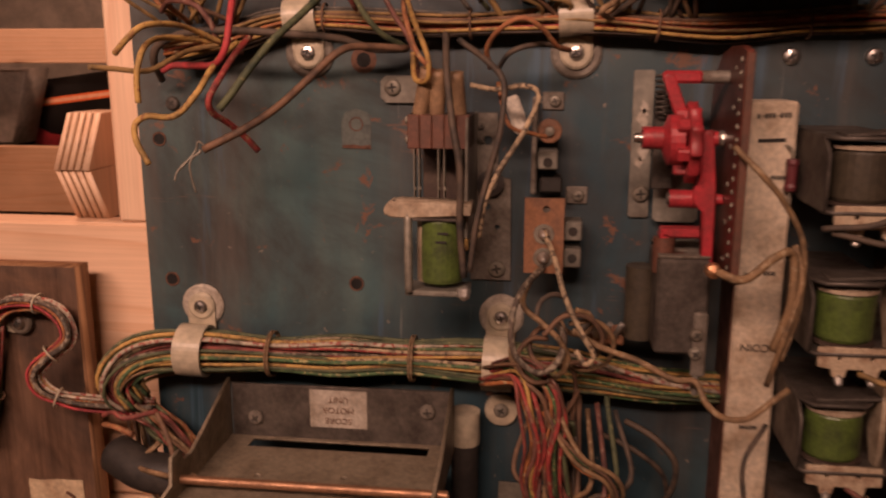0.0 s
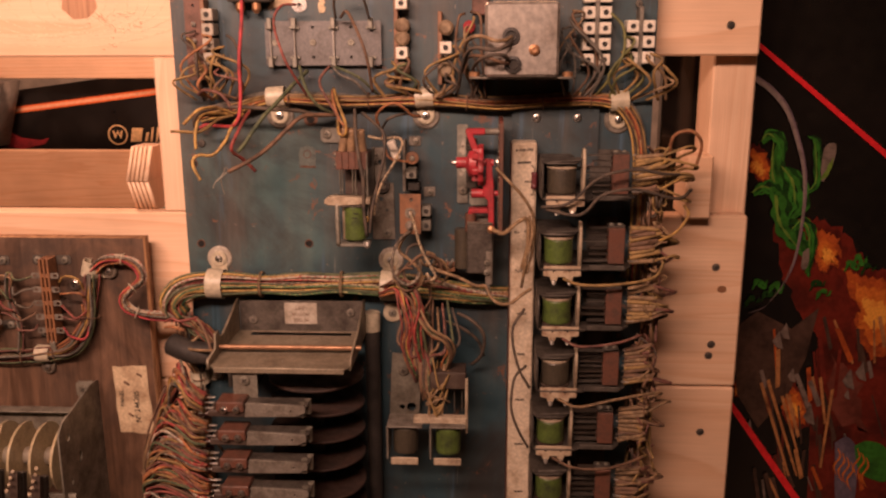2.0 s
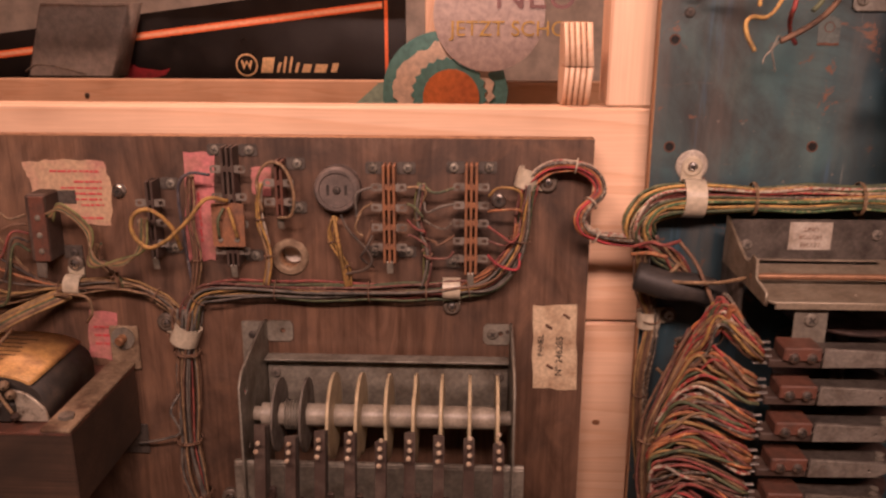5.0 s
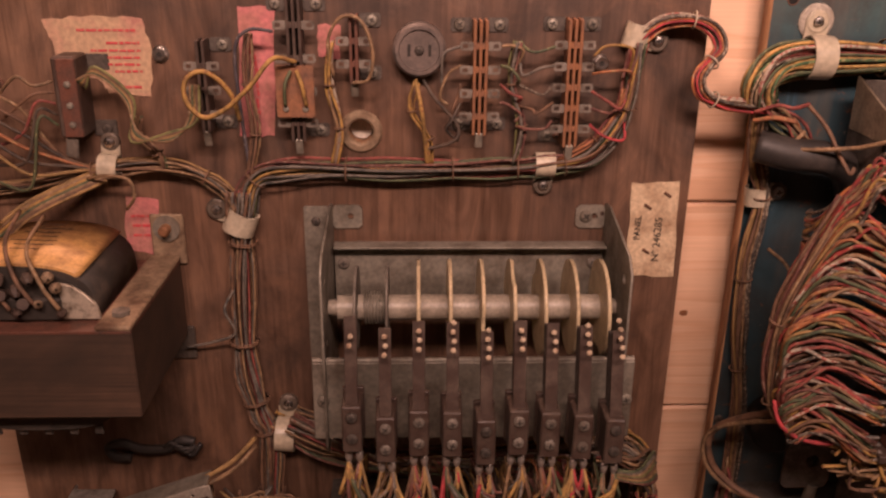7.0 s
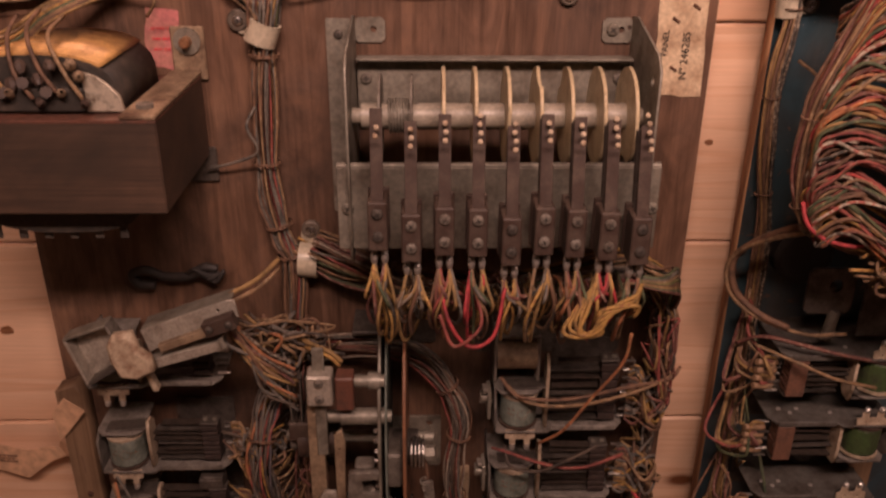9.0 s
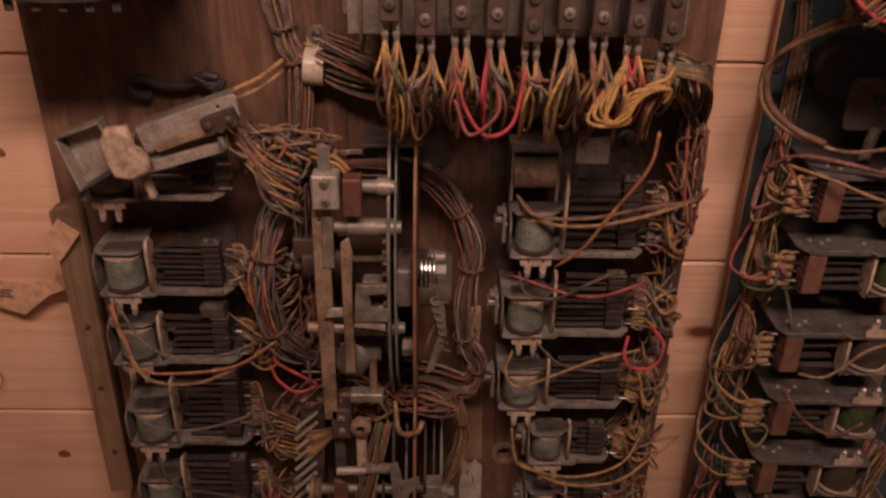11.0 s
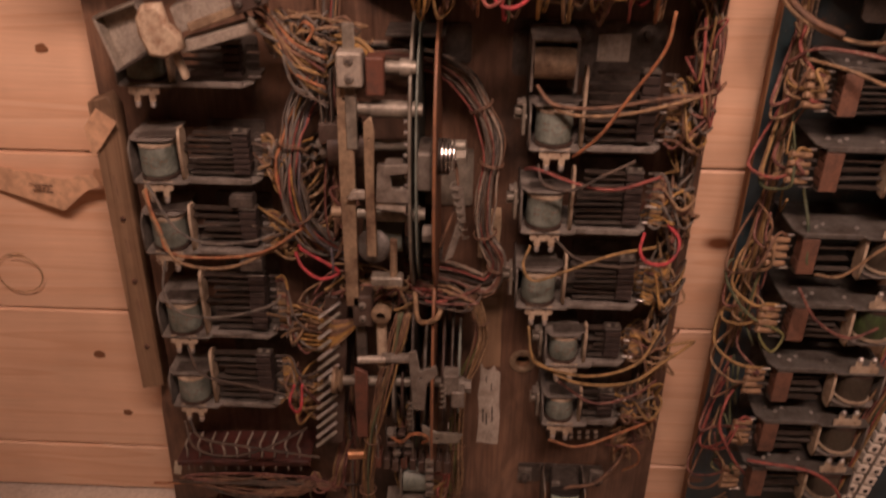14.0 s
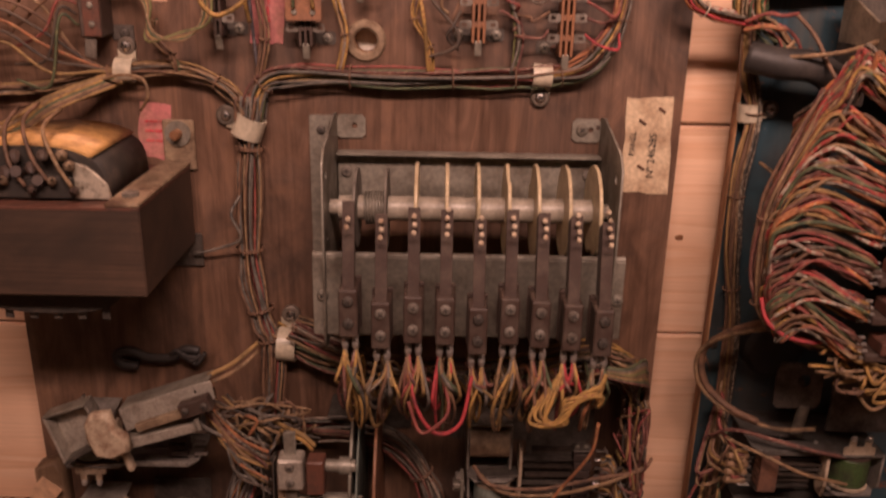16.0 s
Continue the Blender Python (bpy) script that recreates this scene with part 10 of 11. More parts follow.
for i in range(7):
    z = 0.892 - 0.0285 * i
    bk = part("switch_bank", box(B(), (-0.012, 0, 0.003), (0.026, 0.022, 0.010), 0.001), BAKE_RED, sm2)
    bk.matrix_basis = Matrix.Translation(Vector((-0.150, 0.34, z)) - Vector((-0.098, 0.418, 0.78)))
    part("block", box(B(), (-0.016, 0.002, -0.005), (0.036, 0.02, 0.006), 0.0008), BAKELITE, bk)
    for dx in (-0.018, -0.006):
        screw((dx, -0.011, 0.001), bk, 0.0036, BRIGHT)
    for k in range(3):
        part("blade", box(B(), (0.028, 0.001, -0.006 + 0.005 * k), (0.058 + 0.003 * k, 0.018, 0.0014), 0.0003), STEEL_DARK if k != 1 else STEEL_DUSTY, bk)
    part("cover_plate", sheet([(0.002, -0.007), (0.050, -0.006), (0.058, -0.002), (0.057, 0.004), (0.004, 0.006)], [(0.045, -0.001, 0.0014)], 0.004, at=(0, -0.009, 0.001), bev=0.0004), STEEL_DUSTY, bk, "dull grey-green cover plate")
    part("contact", join(cyl(B(), (0.054, -0.004, 0.006), (0.054, -0.004, -0.008), 0.003, 10), cyl(B(), (0.058, 0.004, 0.006), (0.058, 0.004, -0.008), 0.003, 10)), STEEL, bk)
    for k in range(4):
        part("tail", box(B(), (-0.037, -0.004 + 0.003 * k, -0.006 + 0.004 * k), (0.014, 0.003, 0.001), 0.0002), SOLDER, bk)
    wheel = part("cam_wheel", sheet(oval(0, 0, 0.048, 0.048, 30), (), 0.0026, "xy"), SHADED_DISC, sm2)
    wheel.matrix_basis = pose(0, 0, z + 0.002 - 0.78, rnd.uniform(-6, 6), rnd.uniform(-5, 5), 0)
    for k in range(38):
        # each wire sweeps out to the bowed outer edge of the skein, turns down there and sinks in behind
        dz = rnd.uniform(-0.009, 0.009)
        a = LF(-0.188, 0.337 + rnd.uniform(-0.006, 0.010), z + dz)
        turn_z = max(z + dz * 1.2 + rnd.uniform(0.0, 0.022), 0.735 + rnd.uniform(-0.008, 0.024))
        out = spine(turn_z) + abs(rnd.gauss(0, 0.006))
        low = max(turn_z - rnd.uniform(0.03, 0.07), 0.725)
        y = 0.336 + rnd.uniform(0, 0.022)
        arc = rnd.uniform(0.004, 0.018) + (0.008 if i == 0 else 0)
        wire([a, a + Vector((-0.012, -0.004, arc * 0.6)), LF(-0.200 + (out + 0.200) * 0.55, y, (z + turn_z) / 2 + arc), LF(out + 0.008, y + 0.004, turn_z + 0.002), LF(out, y + 0.010, turn_z - 0.010), LF(spine(low) + 0.004, y + 0.022, low), LF(-0.232, 0.40, low - 0.012), LF(-0.215, 0.43, low - 0.02)],
             rnd.uniform(0.0010, 0.0014), rnd.choice(SKEIN), hf)
part("axle", cyl(B(), (0, 0, -0.14), (0, 0, 0.125), 0.006, 14), STEEL_DARK, sm2)
part("mount", box(B(), (0, 0.032, -0.02), (0.03, 0.064, 0.02), 0.002), STEEL_DARK, sm2)
bundle(hf, [LF(-0.228, 0.36, 0.90), LF(-0.247, 0.36, 0.85), LF(-0.257, 0.362, 0.81), LF(-0.256, 0.365, 0.765), LF(-0.246, 0.365, 0.736), LF(-0.217, 0.36, 0.720), LF(-0.183, 0.355, 0.712), LF(-0.14, 0.36, 0.70)], 0.006, 14, ["tan", "brown", "tan", "maroon", "red", "brown"], 0.0013, (0.3, 0.5), 162)
wire([LF(-0.255, 0.355, 0.752), LF(-0.252, 0.348, 0.738), LF(-0.238, 0.345, 0.727), LF(-0.215, 0.345, 0.722), LF(-0.20, 0.35, 0.728)], 0.0016, "bright_red", hf)
for q in range(3):
    tangle(hf, LF(-0.178 + 0.02 * q, 0.345, 0.705 - 0.012 * q), (0.05, 0.02, 0.025), 10, ["gold", "tan", "brown", "yellow"], 400 + q, (1, 0, -0.4))
for pts, c, r in (([(-0.20, 0.37, 0.73), (-0.225, 0.39, 0.72), (-0.25, 0.42, 0.695), (-0.262, 0.44, 0.668), (-0.258, 0.44, 0.640), (-0.24, 0.43, 0.622), (-0.215, 0.42, 0.612)], "brown", 0.003), ([(-0.20, 0.365, 0.725), (-0.23, 0.385, 0.715), (-0.255, 0.42, 0.69), (-0.266, 0.44, 0.665), (-0.262, 0.44, 0.637), (-0.24, 0.43, 0.618), (-0.20, 0.42, 0.606), (-0.17, 0.41, 0.612)], "tan", 0.0018),
                  ([(-0.234, 0.45, 0.83), (-0.222, 0.44, 0.82), (-0.215, 0.44, 0.805), (-0.205, 0.44, 0.79)], "tan", 0.0014)):
    wire([LF(*p) for p in pts], r, c, hf, per=7)
screw((-0.240, BL_Y, 0.655), None, 0.0045, STEEL_DARK, "dull bolt at the blue board's edge")
# latch under the skeins
lt = thing("latch_plate", "dark steel latch with a bright plunger tip", "latch", (-0.18, BL_Y, 0.64))
part("plate", sheet(rect(-0.02, -0.02, 0.02, 0.022, 0.004), [(0.004, 0.006, 0.006)], 0.003, at=(0, -0.05, 0)), STEEL_DARK, lt)
part("arm", box(B(), (0, -0.025, 0.0), (0.012, 0.05, 0.012), 0.002), STEEL_DARK, lt)
part("tip", cyl(B(), (0.008, -0.05, -0.018), (0.004, -0.052, -0.045), 0.005, 12), STEEL, lt)
part("big_plate", box(B(), (0.062, -0.055, -0.002), (0.07, 0.004, 0.075), 0.001), STEEL_DARK, lt)
part("round_base", turned(B(), [(0.026, 0), (0.026, 0.016), (0.022, 0.02), (0, 0.02)], (-0.012, -0.002, 0.018), (0, -1, 0), 26), DARK, lt)

# black pole with nylon top, double relay
pole = thing("black_conduit", "black upright conduit with a pale nylon clamp on top", "conduit", (-0.046, BL_Y, 0.84))
part("tube", cyl(B(), (0, -0.02, -0.20), (0, -0.02, 0.095), 0.008, 18), RUBBER, pole)
part("cap", cyl(B(), (0, -0.02, 0.086), (0, -0.02, 0.106), 0.0088, 18), NYLON, pole)
part("ear", turned(B(), [(0.010, 0), (0.010, 0.003), (0, 0.003)], (0.020, 0, 0.10), (0, -1, 0), 18), NYLON, pole)
screw((0.020, -0.003, 0.10), pole, 0.0045, STEEL)
dr = thing("double_relay", "twin-coil latch relay with a green coil on a steel plate", "relay", (0.014, BL_Y, 0.85))
part("plate", sheet([(-0.044, -0.03), (-0.012, -0.03), (-0.008, 0.046), (-0.040, 0.048)], [(-0.030, -0.014, 0.003), (-0.020, -0.014, 0.005), (-0.028, 0.028, 0.003)], 0.002, at=(0, -0.012, 0)), STEEL, dr)
screw((-0.028, -0.0135, 0.028), dr, 0.0055, STEEL)
for dx, m_ in ((-0.022, DARK_TAPE), (0.022, GREEN_TAPE)):
    part("coil", turned(B(), [(0, -0.014), (0.0125, -0.014), (0.013, -0.012), (0.013, 0.012), (0.0125, 0.014), (0, 0.014)], (dx, -0.06, -0.026), (0, 0, 1), 24), m_, dr, "wrapped coil")
    part("coil_frame", join(box(B(), (dx, -0.06, -0.0085), (0.036, 0.032, 0.002), 0.0005), box(B(), (dx - 0.0175, -0.06, -0.026), (0.002, 0.032, 0.036), 0.0005)), STEEL_DUSTY, dr)
    part("coil_terminal", box(B(), (dx, -0.077, -0.045), (0.028, 0.003, 0.008), 0.001), FISH, dr)
part("cross_arm", box(B(), (0.014, -0.062, -0.005), (0.055, 0.010, 0.007), 0.001), FISH, dr, "cream fibre cross arm")
part("contact_block", box(B(), (0.020, -0.045, 0.036), (0.040, 0.03, 0.018), 0.001), BAKELITE, dr)
for k in range(5):
    part("blade", box(B(), (0.004 + 0.008 * k, -0.045, 0.014), (0.001, 0.010, 0.032), 0.0002), STEEL_DARK, dr)
part("side_rod", box(B(), (0.041, -0.062, 0.010), (0.003, 0.006, 0.06), 0.001), FISH, dr)
hg = harness("relay_wires", "tan wires dropping into the twin-coil relay", (0.014, BL_Y, 0.88))
for k in range(10):
    wire([(-0.020 + 0.005 * k, -0.03, 0.075 + 0.004 * (k % 3)), (-0.030 + 0.007 * k, -0.050 - 0.004 * (k % 4), 0.045 - 0.005 * (k % 3)), (-0.010 + 0.002 * k, -0.055, 0.03), (-0.006 + 0.001 * k, -0.06, 0.0), (-0.004 + 0.005 * (k % 5), -0.05, -0.02)], 0.0015, ["brown", "tan", "maroon", "green", "black"][k % 5], hg)
tangle(hg, (-0.004, -0.045, 0.05), (0.022, 0.03, 0.06), 8, ["brown", "maroon", "green", "tan", "black", "red"], 460, (0.1, 0, -1))
tangle(hg, (0.012, -0.055, -0.005), (0.03, 0.02, 0.05), 8, ["brown", "tan", "gold"], 461, (0.1, 0, -1))

# relays low on the blue board, hung upside down
LOW = [(-0.128, 0.568, 7), (-0.128, 0.50, 5), (-0.130, 0.418, 4), (-0.124, 0.345, 6), (-0.124, 0.272, 5), (-0.125, 0.208, 5), (-0.125, 0.146, 4)]
hh = harness("wire_harness", "loops of tan and red wires beside the hanging relays", (-0.23, BL_Y, 0.35))
LH = local((-0.23, BL_Y, 0.35))
rnd = random.Random(171)
for i, (x, z, n) in enumerate(LOW):
    relay((x, z), BL_Y, 0.058, GRIMY_GREEN if i in (0, 1, 3) else DARK_TAPE, n, 180 + i, "relay hung upside down with its shelf on top", group="hanging relays", turn=180, length=0.088, arm_top=0.026, shelf_mat=SHELF_DARK, spacer_mat=STACK_BROWN)
    for k, dx in enumerate((-0.074, -0.066, -0.058, -0.030)):
        solid("rivet", turned(B(), [(0.0022, 0), (0.0016, 0.001), (0, 0.0013)], (0, 0, 0), (0, -0.4, 1), 8), SOLDER, "tinned rivet on a relay shelf", "rivet", (x + dx, BL_Y - 0.048 - 0.006 * (k % 2), z + 0.020), group="rivets")
    for k in range(n if i < 4 else 4):
        a = LH(x - 0.090, BL_Y - 0.058, z + 0.012 - 0.032 * k / (n + 1))
        far = rnd.uniform(-0.262, -0.236)
        zz = z + rnd.uniform(-0.045, 0.03)
        wire([a, a + Vector((-0.012, -0.004, 0.003)), LH(far + 0.016, BL_Y - rnd.uniform(0.04, 0.07), (a.z + 0.35 + zz) / 2 - 0.004), LH(far, BL_Y - 0.04, zz), LH(far + 0.006, BL_Y - 0.026, zz + rnd.uniform(0.012, 0.03)), LH(-0.232, BL_Y - 0.014, z + rnd.uniform(0.025, 0.06))],
             rnd.uniform(0.0013, 0.0017), rnd.choice(["tan", "brown", "gold", "maroon", "tan", "brown", "red", "green", "tan"]), hh)
    tangle(hh, LH(-0.232, BL_Y - 0.04, z), (0.018, 0.03, 0.06), 3 if i < 4 else 1, ["brown", "tan", "maroon", "green", "gold"], 420 + i, (0.3, 0, -1))
    for k in range(4):
        part("sleeve", tube(B(), [LH(x - 0.089, BL_Y - 0.058, z + 0.008 - 0.008 * k), LH(x - 0.098, BL_Y - 0.060, z + 0.009 - 0.008 * k), LH(x - 0.108, BL_Y - 0.062, z + 0.011 - 0.008 * k)], 0.0029, 8, 4), SLEEVE, hh)
strand(hh, LH, "maroon", 0.0017, (-0.14, 0.41, 0.585), (-0.17, 0.405, 0.594), (-0.20, 0.41, 0.600), (-0.23, 0.43, 0.598), (-0.244, 0.45, 0.58))
strand(hh, LH, "tan", 0.0015, (-0.14, 0.40, 0.565), (-0.18, 0.395, 0.578), (-0.21, 0.405, 0.588), (-0.236, 0.43, 0.59))
strand(hh, LH, "maroon", 0.0015, (-0.13, 0.40, 0.35), (-0.16, 0.39, 0.345), (-0.19, 0.395, 0.36), (-0.21, 0.40, 0.39))
strand(hh, LH, "red", 0.0017, (-0.12, 0.39, 0.145), (-0.135, 0.385, 0.17), (-0.16, 0.39, 0.184), (-0.19, 0.40, 0.182), (-0.215, 0.41, 0.178))
strand(hh, LH, "red", 0.0015, (-0.215, 0.41, 0.16), (-0.235, 0.40, 0.19), (-0.25, 0.41, 0.22), (-0.245, 0.42, 0.245), (-0.23, 0.44, 0.25))
strand(hh, LH, "tan", 0.0014, (-0.13, 0.39, 0.445), (-0.155, 0.385, 0.44), (-0.18, 0.39, 0.41), (-0.20, 0.40, 0.405))
strand(hh, LH, "lime", 0.0014, (-0.222, 0.44, 0.34), (-0.228, 0.42, 0.325), (-0.215, 0.415, 0.31), (-0.205, 0.42, 0.325), (-0.218, 0.42, 0.335))
strand(hh, LH, "green", 0.0016, (-0.21, 0.44, 0.47), (-0.206, 0.42, 0.44), (-0.203, 0.415, 0.41), (-0.196, 0.42, 0.40))
# heavy harness sagging to the floor, terminal block beside it
hi = harness("floor_harness", "heavy dark harness sagging onto the floor at the blue board", (-0.12, 0.44, 0.03))
LI = local((-0.12, 0.44, 0.03))
bundle(hi, [LI(-0.085, 0.43, 0.30), LI(-0.10, 0.43, 0.22), LI(-0.112, 0.43, 0.14), LI(-0.123, 0.43, 0.075), LI(-0.128, 0.425, 0.034), LI(-0.113, 0.42, 0.016), LI(-0.10, 0.42, 0.034)], 0.0125, 28, ["maroon", "brown", "red", "tan", "gold", "green"], 0.0013, (0.75,), 191)
bundle(hi, [LI(-0.128, 0.425, 0.034), LI(-0.112, 0.42, 0.016), LI(-0.09, 0.42, 0.036), LI(-0.06, 0.42, 0.036), LI(-0.02, 0.42, 0.022), LI(0.03, 0.42, 0.016), LI(0.08, 0.42, 0.016)], 0.0105, 24, ["gold", "tan", "brown", "black", "yellow"], 0.0013, (0.3,), 192)
terminal_block(-0.057, 0.19, 9, 2, 0.0148, "grimy terminal block low on the blue board", turn=10)

# splinter of wood and flakes on the floor
wsp = thing("wood_splinter", "broken wood offcut leaning at the blue board's foot", "wood scrap", (-0.243, 0.455, 0.004), (0, -13, 0))
part("slab", sheet([(-0.036, 0.0), (-0.021, -0.001), (0.004, 0.010), (0.026, 0.019), (0.033, 0.040), (0.049, 0.058), (0.051, 0.066), (0.038, 0.066), (0.022, 0.055), (0.018, 0.060), (0.005, 0.052), (0.0, 0.055), (-0.010, 0.060), (-0.017, 0.045), (-0.027, 0.022)], (), 0.005, at=(0, -0.002, 0.003), bev=0.0006), SPLINT, wsp)
for x0, z0, x1, z1 in ((-0.026, 0.010, -0.008, 0.042), (-0.016, 0.010, 0.0, 0.036), (0.002, 0.020, 0.008, 0.028)):
    part("crack", tube(B(), [Vector((x0, -0.0072, z0 + 0.003)), Vector(((x0 + x1) / 2 + 0.001, -0.0073, (z0 + z1) / 2 + 0.003)), Vector((x1, -0.0072, z1 + 0.003))], 0.0007, 5, 6), KNOT, wsp)
part("torn_sheet", sheet([(0.0, 0.026), (0.008, 0.026), (0.018, 0.034), (0.022, 0.044), (0.014, 0.042), (0.006, 0.034)], (), 0.0015, at=(0.003, -0.0075, 0.004)), CARD, wsp, "pale torn fibre")
for k in range(7):
    part("splinter", tube(B(), [Vector((0.004 + 0.005 * k, -0.006, 0.05 + 0.004 * k)), Vector((0.010 + 0.005 * k, -0.010, 0.062 + 0.003 * k)), Vector((0.018 + 0.005 * k, -0.008 - 0.001 * k, 0.066 + 0.004 * k))], 0.0009, 5, 4), FISH if k % 2 else SPLINT, wsp)
part("white_fluff", turned(B(), [(0.001, 0), (0.003, 0.001), (0.0025, 0.005), (0.0035, 0.009), (0, 0.011)], (0.030, -0.006, 0.030), (0.8, -0.4, 0.4), 7), WHITE_PLASTIC, wsp)
part("flake", sheet([(0, 0), (0.012, 0.004), (0.016, 0.012), (0.004, 0.010)], (), 0.001, "xy", at=(0.03, -0.02, 0.002)), FISH, wsp)
rnd = random.Random(5)
for k in range(16):
    x, y = rnd.uniform(-0.95, 0.0), rnd.uniform(0.2, 0.46)
    if k < 2:
        x, y = -0.19 + 0.015 * k, 0.45 - 0.01 * k
    s = rnd.uniform(0.0012, 0.0035) if k > 1 else 0.0035
    solid("floor_crumb", sheet([(s * rnd.uniform(0.6, 1.3) * math.cos(q), s * rnd.uniform(0.6, 1.3) * math.sin(q)) for q in (0, 1.2, 2.4, 3.7, 5)], (), 0.0012, "xy"), rnd.choice([PAPER, PAPER, BAKELITE]) if k > 1 else FISH, "small crumb of debris on the floor", "debris", (x, y, 0.0007), group="floor crumbs")

# wooden strip behind the hanging relays' coils
wb = thing("wooden_strip", "raw wooden strip screwed down behind the hanging relays", "strip", (-0.100, BL_Y, 0.29))
part("slat", box(B(), (0, -0.014, 0.0), (0.024, 0.028, 0.36), 0.0015), STRIP_WOOD, wb)


# ---- behind the plank wall ----
# plywood blocks on the wall's ledge
blk = thing("plywood_block", "two stacked plywood offcuts with pointed fronts on the plank ledge", "wood block", (-0.316, WALL_Y, 1.0425))
cuts = (0.0, 0.14, 0.2, 0.34, 0.4, 0.54, 0.6, 0.74, 0.8, 1.0)
for k, (f0, f1) in enumerate(zip(cuts, cuts[1:])):
    # upright plies side by side, the ridge towards the room; a saw cut parts the upper from the lower piece
    for lo, hi, ylo, yhi in ((0.0, 0.0338, 0.0145, -0.005), (0.0346, 0.0695, -0.007, 0.0145)):
        w = 0.024 * (f1 - f0) - 0.0001
        part("ply_layer", sheet([(ylo, lo), (yhi, hi), (0.052, hi), (0.052, lo)], (), w, "yz", at=(0.024 * (f0 + f1) / 2, 0.0002 * (k % 2), 0)), (PINE_UP, PLY_EDGE)[k % 2], blk)
ofc = solid("pine_offcut", box(B(), (0, 0.006, 0.033), (0.027, 0.055, 0.066), 0.002), PINE, "plain pine offcut resting on the plank ledge by the post", "wood block", (0.293, WALL_Y, 1.0425))

back = thing("rear_rack", "pine rack of two rails behind the plank wall", "rack", (-1.0, 1.86, 0))
plank("rail", -1.6, 1.45, 0.787, 0.944, 0, 0.03, PINE, back)
plank("rail", -1.6, 0.485, 1.135, 1.212, 0.0, 0.03, PINE, back)
plank("upright", 0.486, 0.535, 0.002, 1.212, 0.001, 0.04, PINE_UP, back)
plank("upright", -1.55, -1.45, 0.002, 1.212, 0.031, 0.07, PINE_UP, back)
plank("upright", 1.30, 1.40, 0.002, 0.944, 0.031, 0.07, PINE_UP, back)
for x, z in ((-0.35, 0.905), (-0.31, 0.885), (0.53, 1.19), (0.51, 1.18)):
    screw((x, -0.001, z), back, 0.006, STEEL_DARK)

CAB = grimy("black_cabinet_paint", (0.008, 0.007, 0.007), (0.016, 0.013, 0.012), 0.35, 0, 0.4, 8.0, 0.02)
ORANGE_LINE = grimy("orange_stripe", (0.75, 0.16, 0.04), (0.6, 0.1, 0.03), 0.5, 0, 0.3, 20.0, 0)
SALMON = grimy("salmon_stripe", (0.8, 0.42, 0.26), (0.7, 0.32, 0.2), 0.5, 0, 0.3, 20.0, 0)
GOLD_PRINT = grimy("pale_gold_print", (0.72, 0.5, 0.26), (0.62, 0.4, 0.2), 0.5, 0, 0.3, 20.0, 0)
cab = thing("game_cabinet", "black games cabinet side with thin orange stripes and pale emblem", "cabinet", (-1.0, 2.08, 0.9))
part("side_panel", sheet([(-1.6, -0.88), (0.42, -0.88), (0.42, 0.288), (-1.6, 0.022)], (), 0.03, at=(0, 0.016, 0)), CAB, cab)
part("stripe", sheet([(-1.5, -0.0249), (0.36, 0.2108), (0.36, 0.2298), (-1.5, -0.0059)], (), 0.001, at=(0, -0.0005, 0)), ORANGE_LINE, cab, "orange-red stripe")
part("stripe_core", sheet([(-1.5, -0.0199), (0.36, 0.2158), (0.36, 0.2248), (-1.5, -0.0109)], (), 0.001, at=(0, -0.0008, 0)), SALMON, cab, "pale salmon stripe core")
part("stripe", sheet([(0.365, -0.6), (0.374, -0.6), (0.374, 0.232), (0.365, 0.232)], (), 0.001, at=(0, -0.0005, 0)), ORANGE_LINE, cab, "thin orange stripe")


def letters(parent, words, at, size, mat, name="lettering"):
    return text(parent, words, at, size, mat, 0.0, name=name)


# emblem ring and a plain slanting bar in place of the maker's lettering
part("emblem", turned(B(), [(0.030, 0), (0.030, 0.001), (0.0255, 0.001), (0.0255, 0)], (-0.007, -0.0002, 0.064), (0, -1, 0), 30), GOLD_PRINT, cab, "pale ring emblem")
part("emblem_mark", sheet([(-0.016, 0.012), (-0.009, -0.012), (0.0, 0.004), (0.009, -0.012), (0.016, 0.012), (0.010, 0.012), (0.007, 0.0), (0.0, 0.013), (-0.007, 0.0), (-0.010, 0.012)], (), 0.001, at=(-0.007, -0.0006, 0.064)), GOLD_PRINT, cab)
for k, (w, h, dz) in enumerate(((0.036, 0.040, 0.006), (0.012, 0.026, 0.0), (0.010, 0.042, 0.007), (0.010, 0.042, 0.007), (0.012, 0.026, 0.0), (0.026, 0.022, -0.002), (0.036, 0.022, -0.002), (0.020, 0.024, 0.0))):
    x = (0.052, 0.082, 0.098, 0.114, 0.131, 0.157, 0.195, 0.232)[k]
    part("name_bar", sheet([(-w / 2 - 0.004, -h / 2), (w / 2 - 0.008, -h / 2), (w / 2, h / 2), (-w / 2 + 0.004, h / 2)], (), 0.001, at=(x, -0.0006, 0.058 + dz)), GOLD_PRINT, cab, "pale slanting bar")
part("wing_mark", sheet([(-0.34, 0.075), (-0.30, 0.055), (-0.24, 0.048), (-0.215, 0.055), (-0.23, 0.036), (-0.30, 0.02), (-0.345, 0.03)], (), 0.001, at=(0, -0.0006, 0)), RED_PLASTIC, cab, "red winged shape")
GREY_CASE = grimy("grey_plastic_case", (0.24, 0.22, 0.2), (0.17, 0.15, 0.13), 0.5, 0, 0.4, 10.0, 0.05)
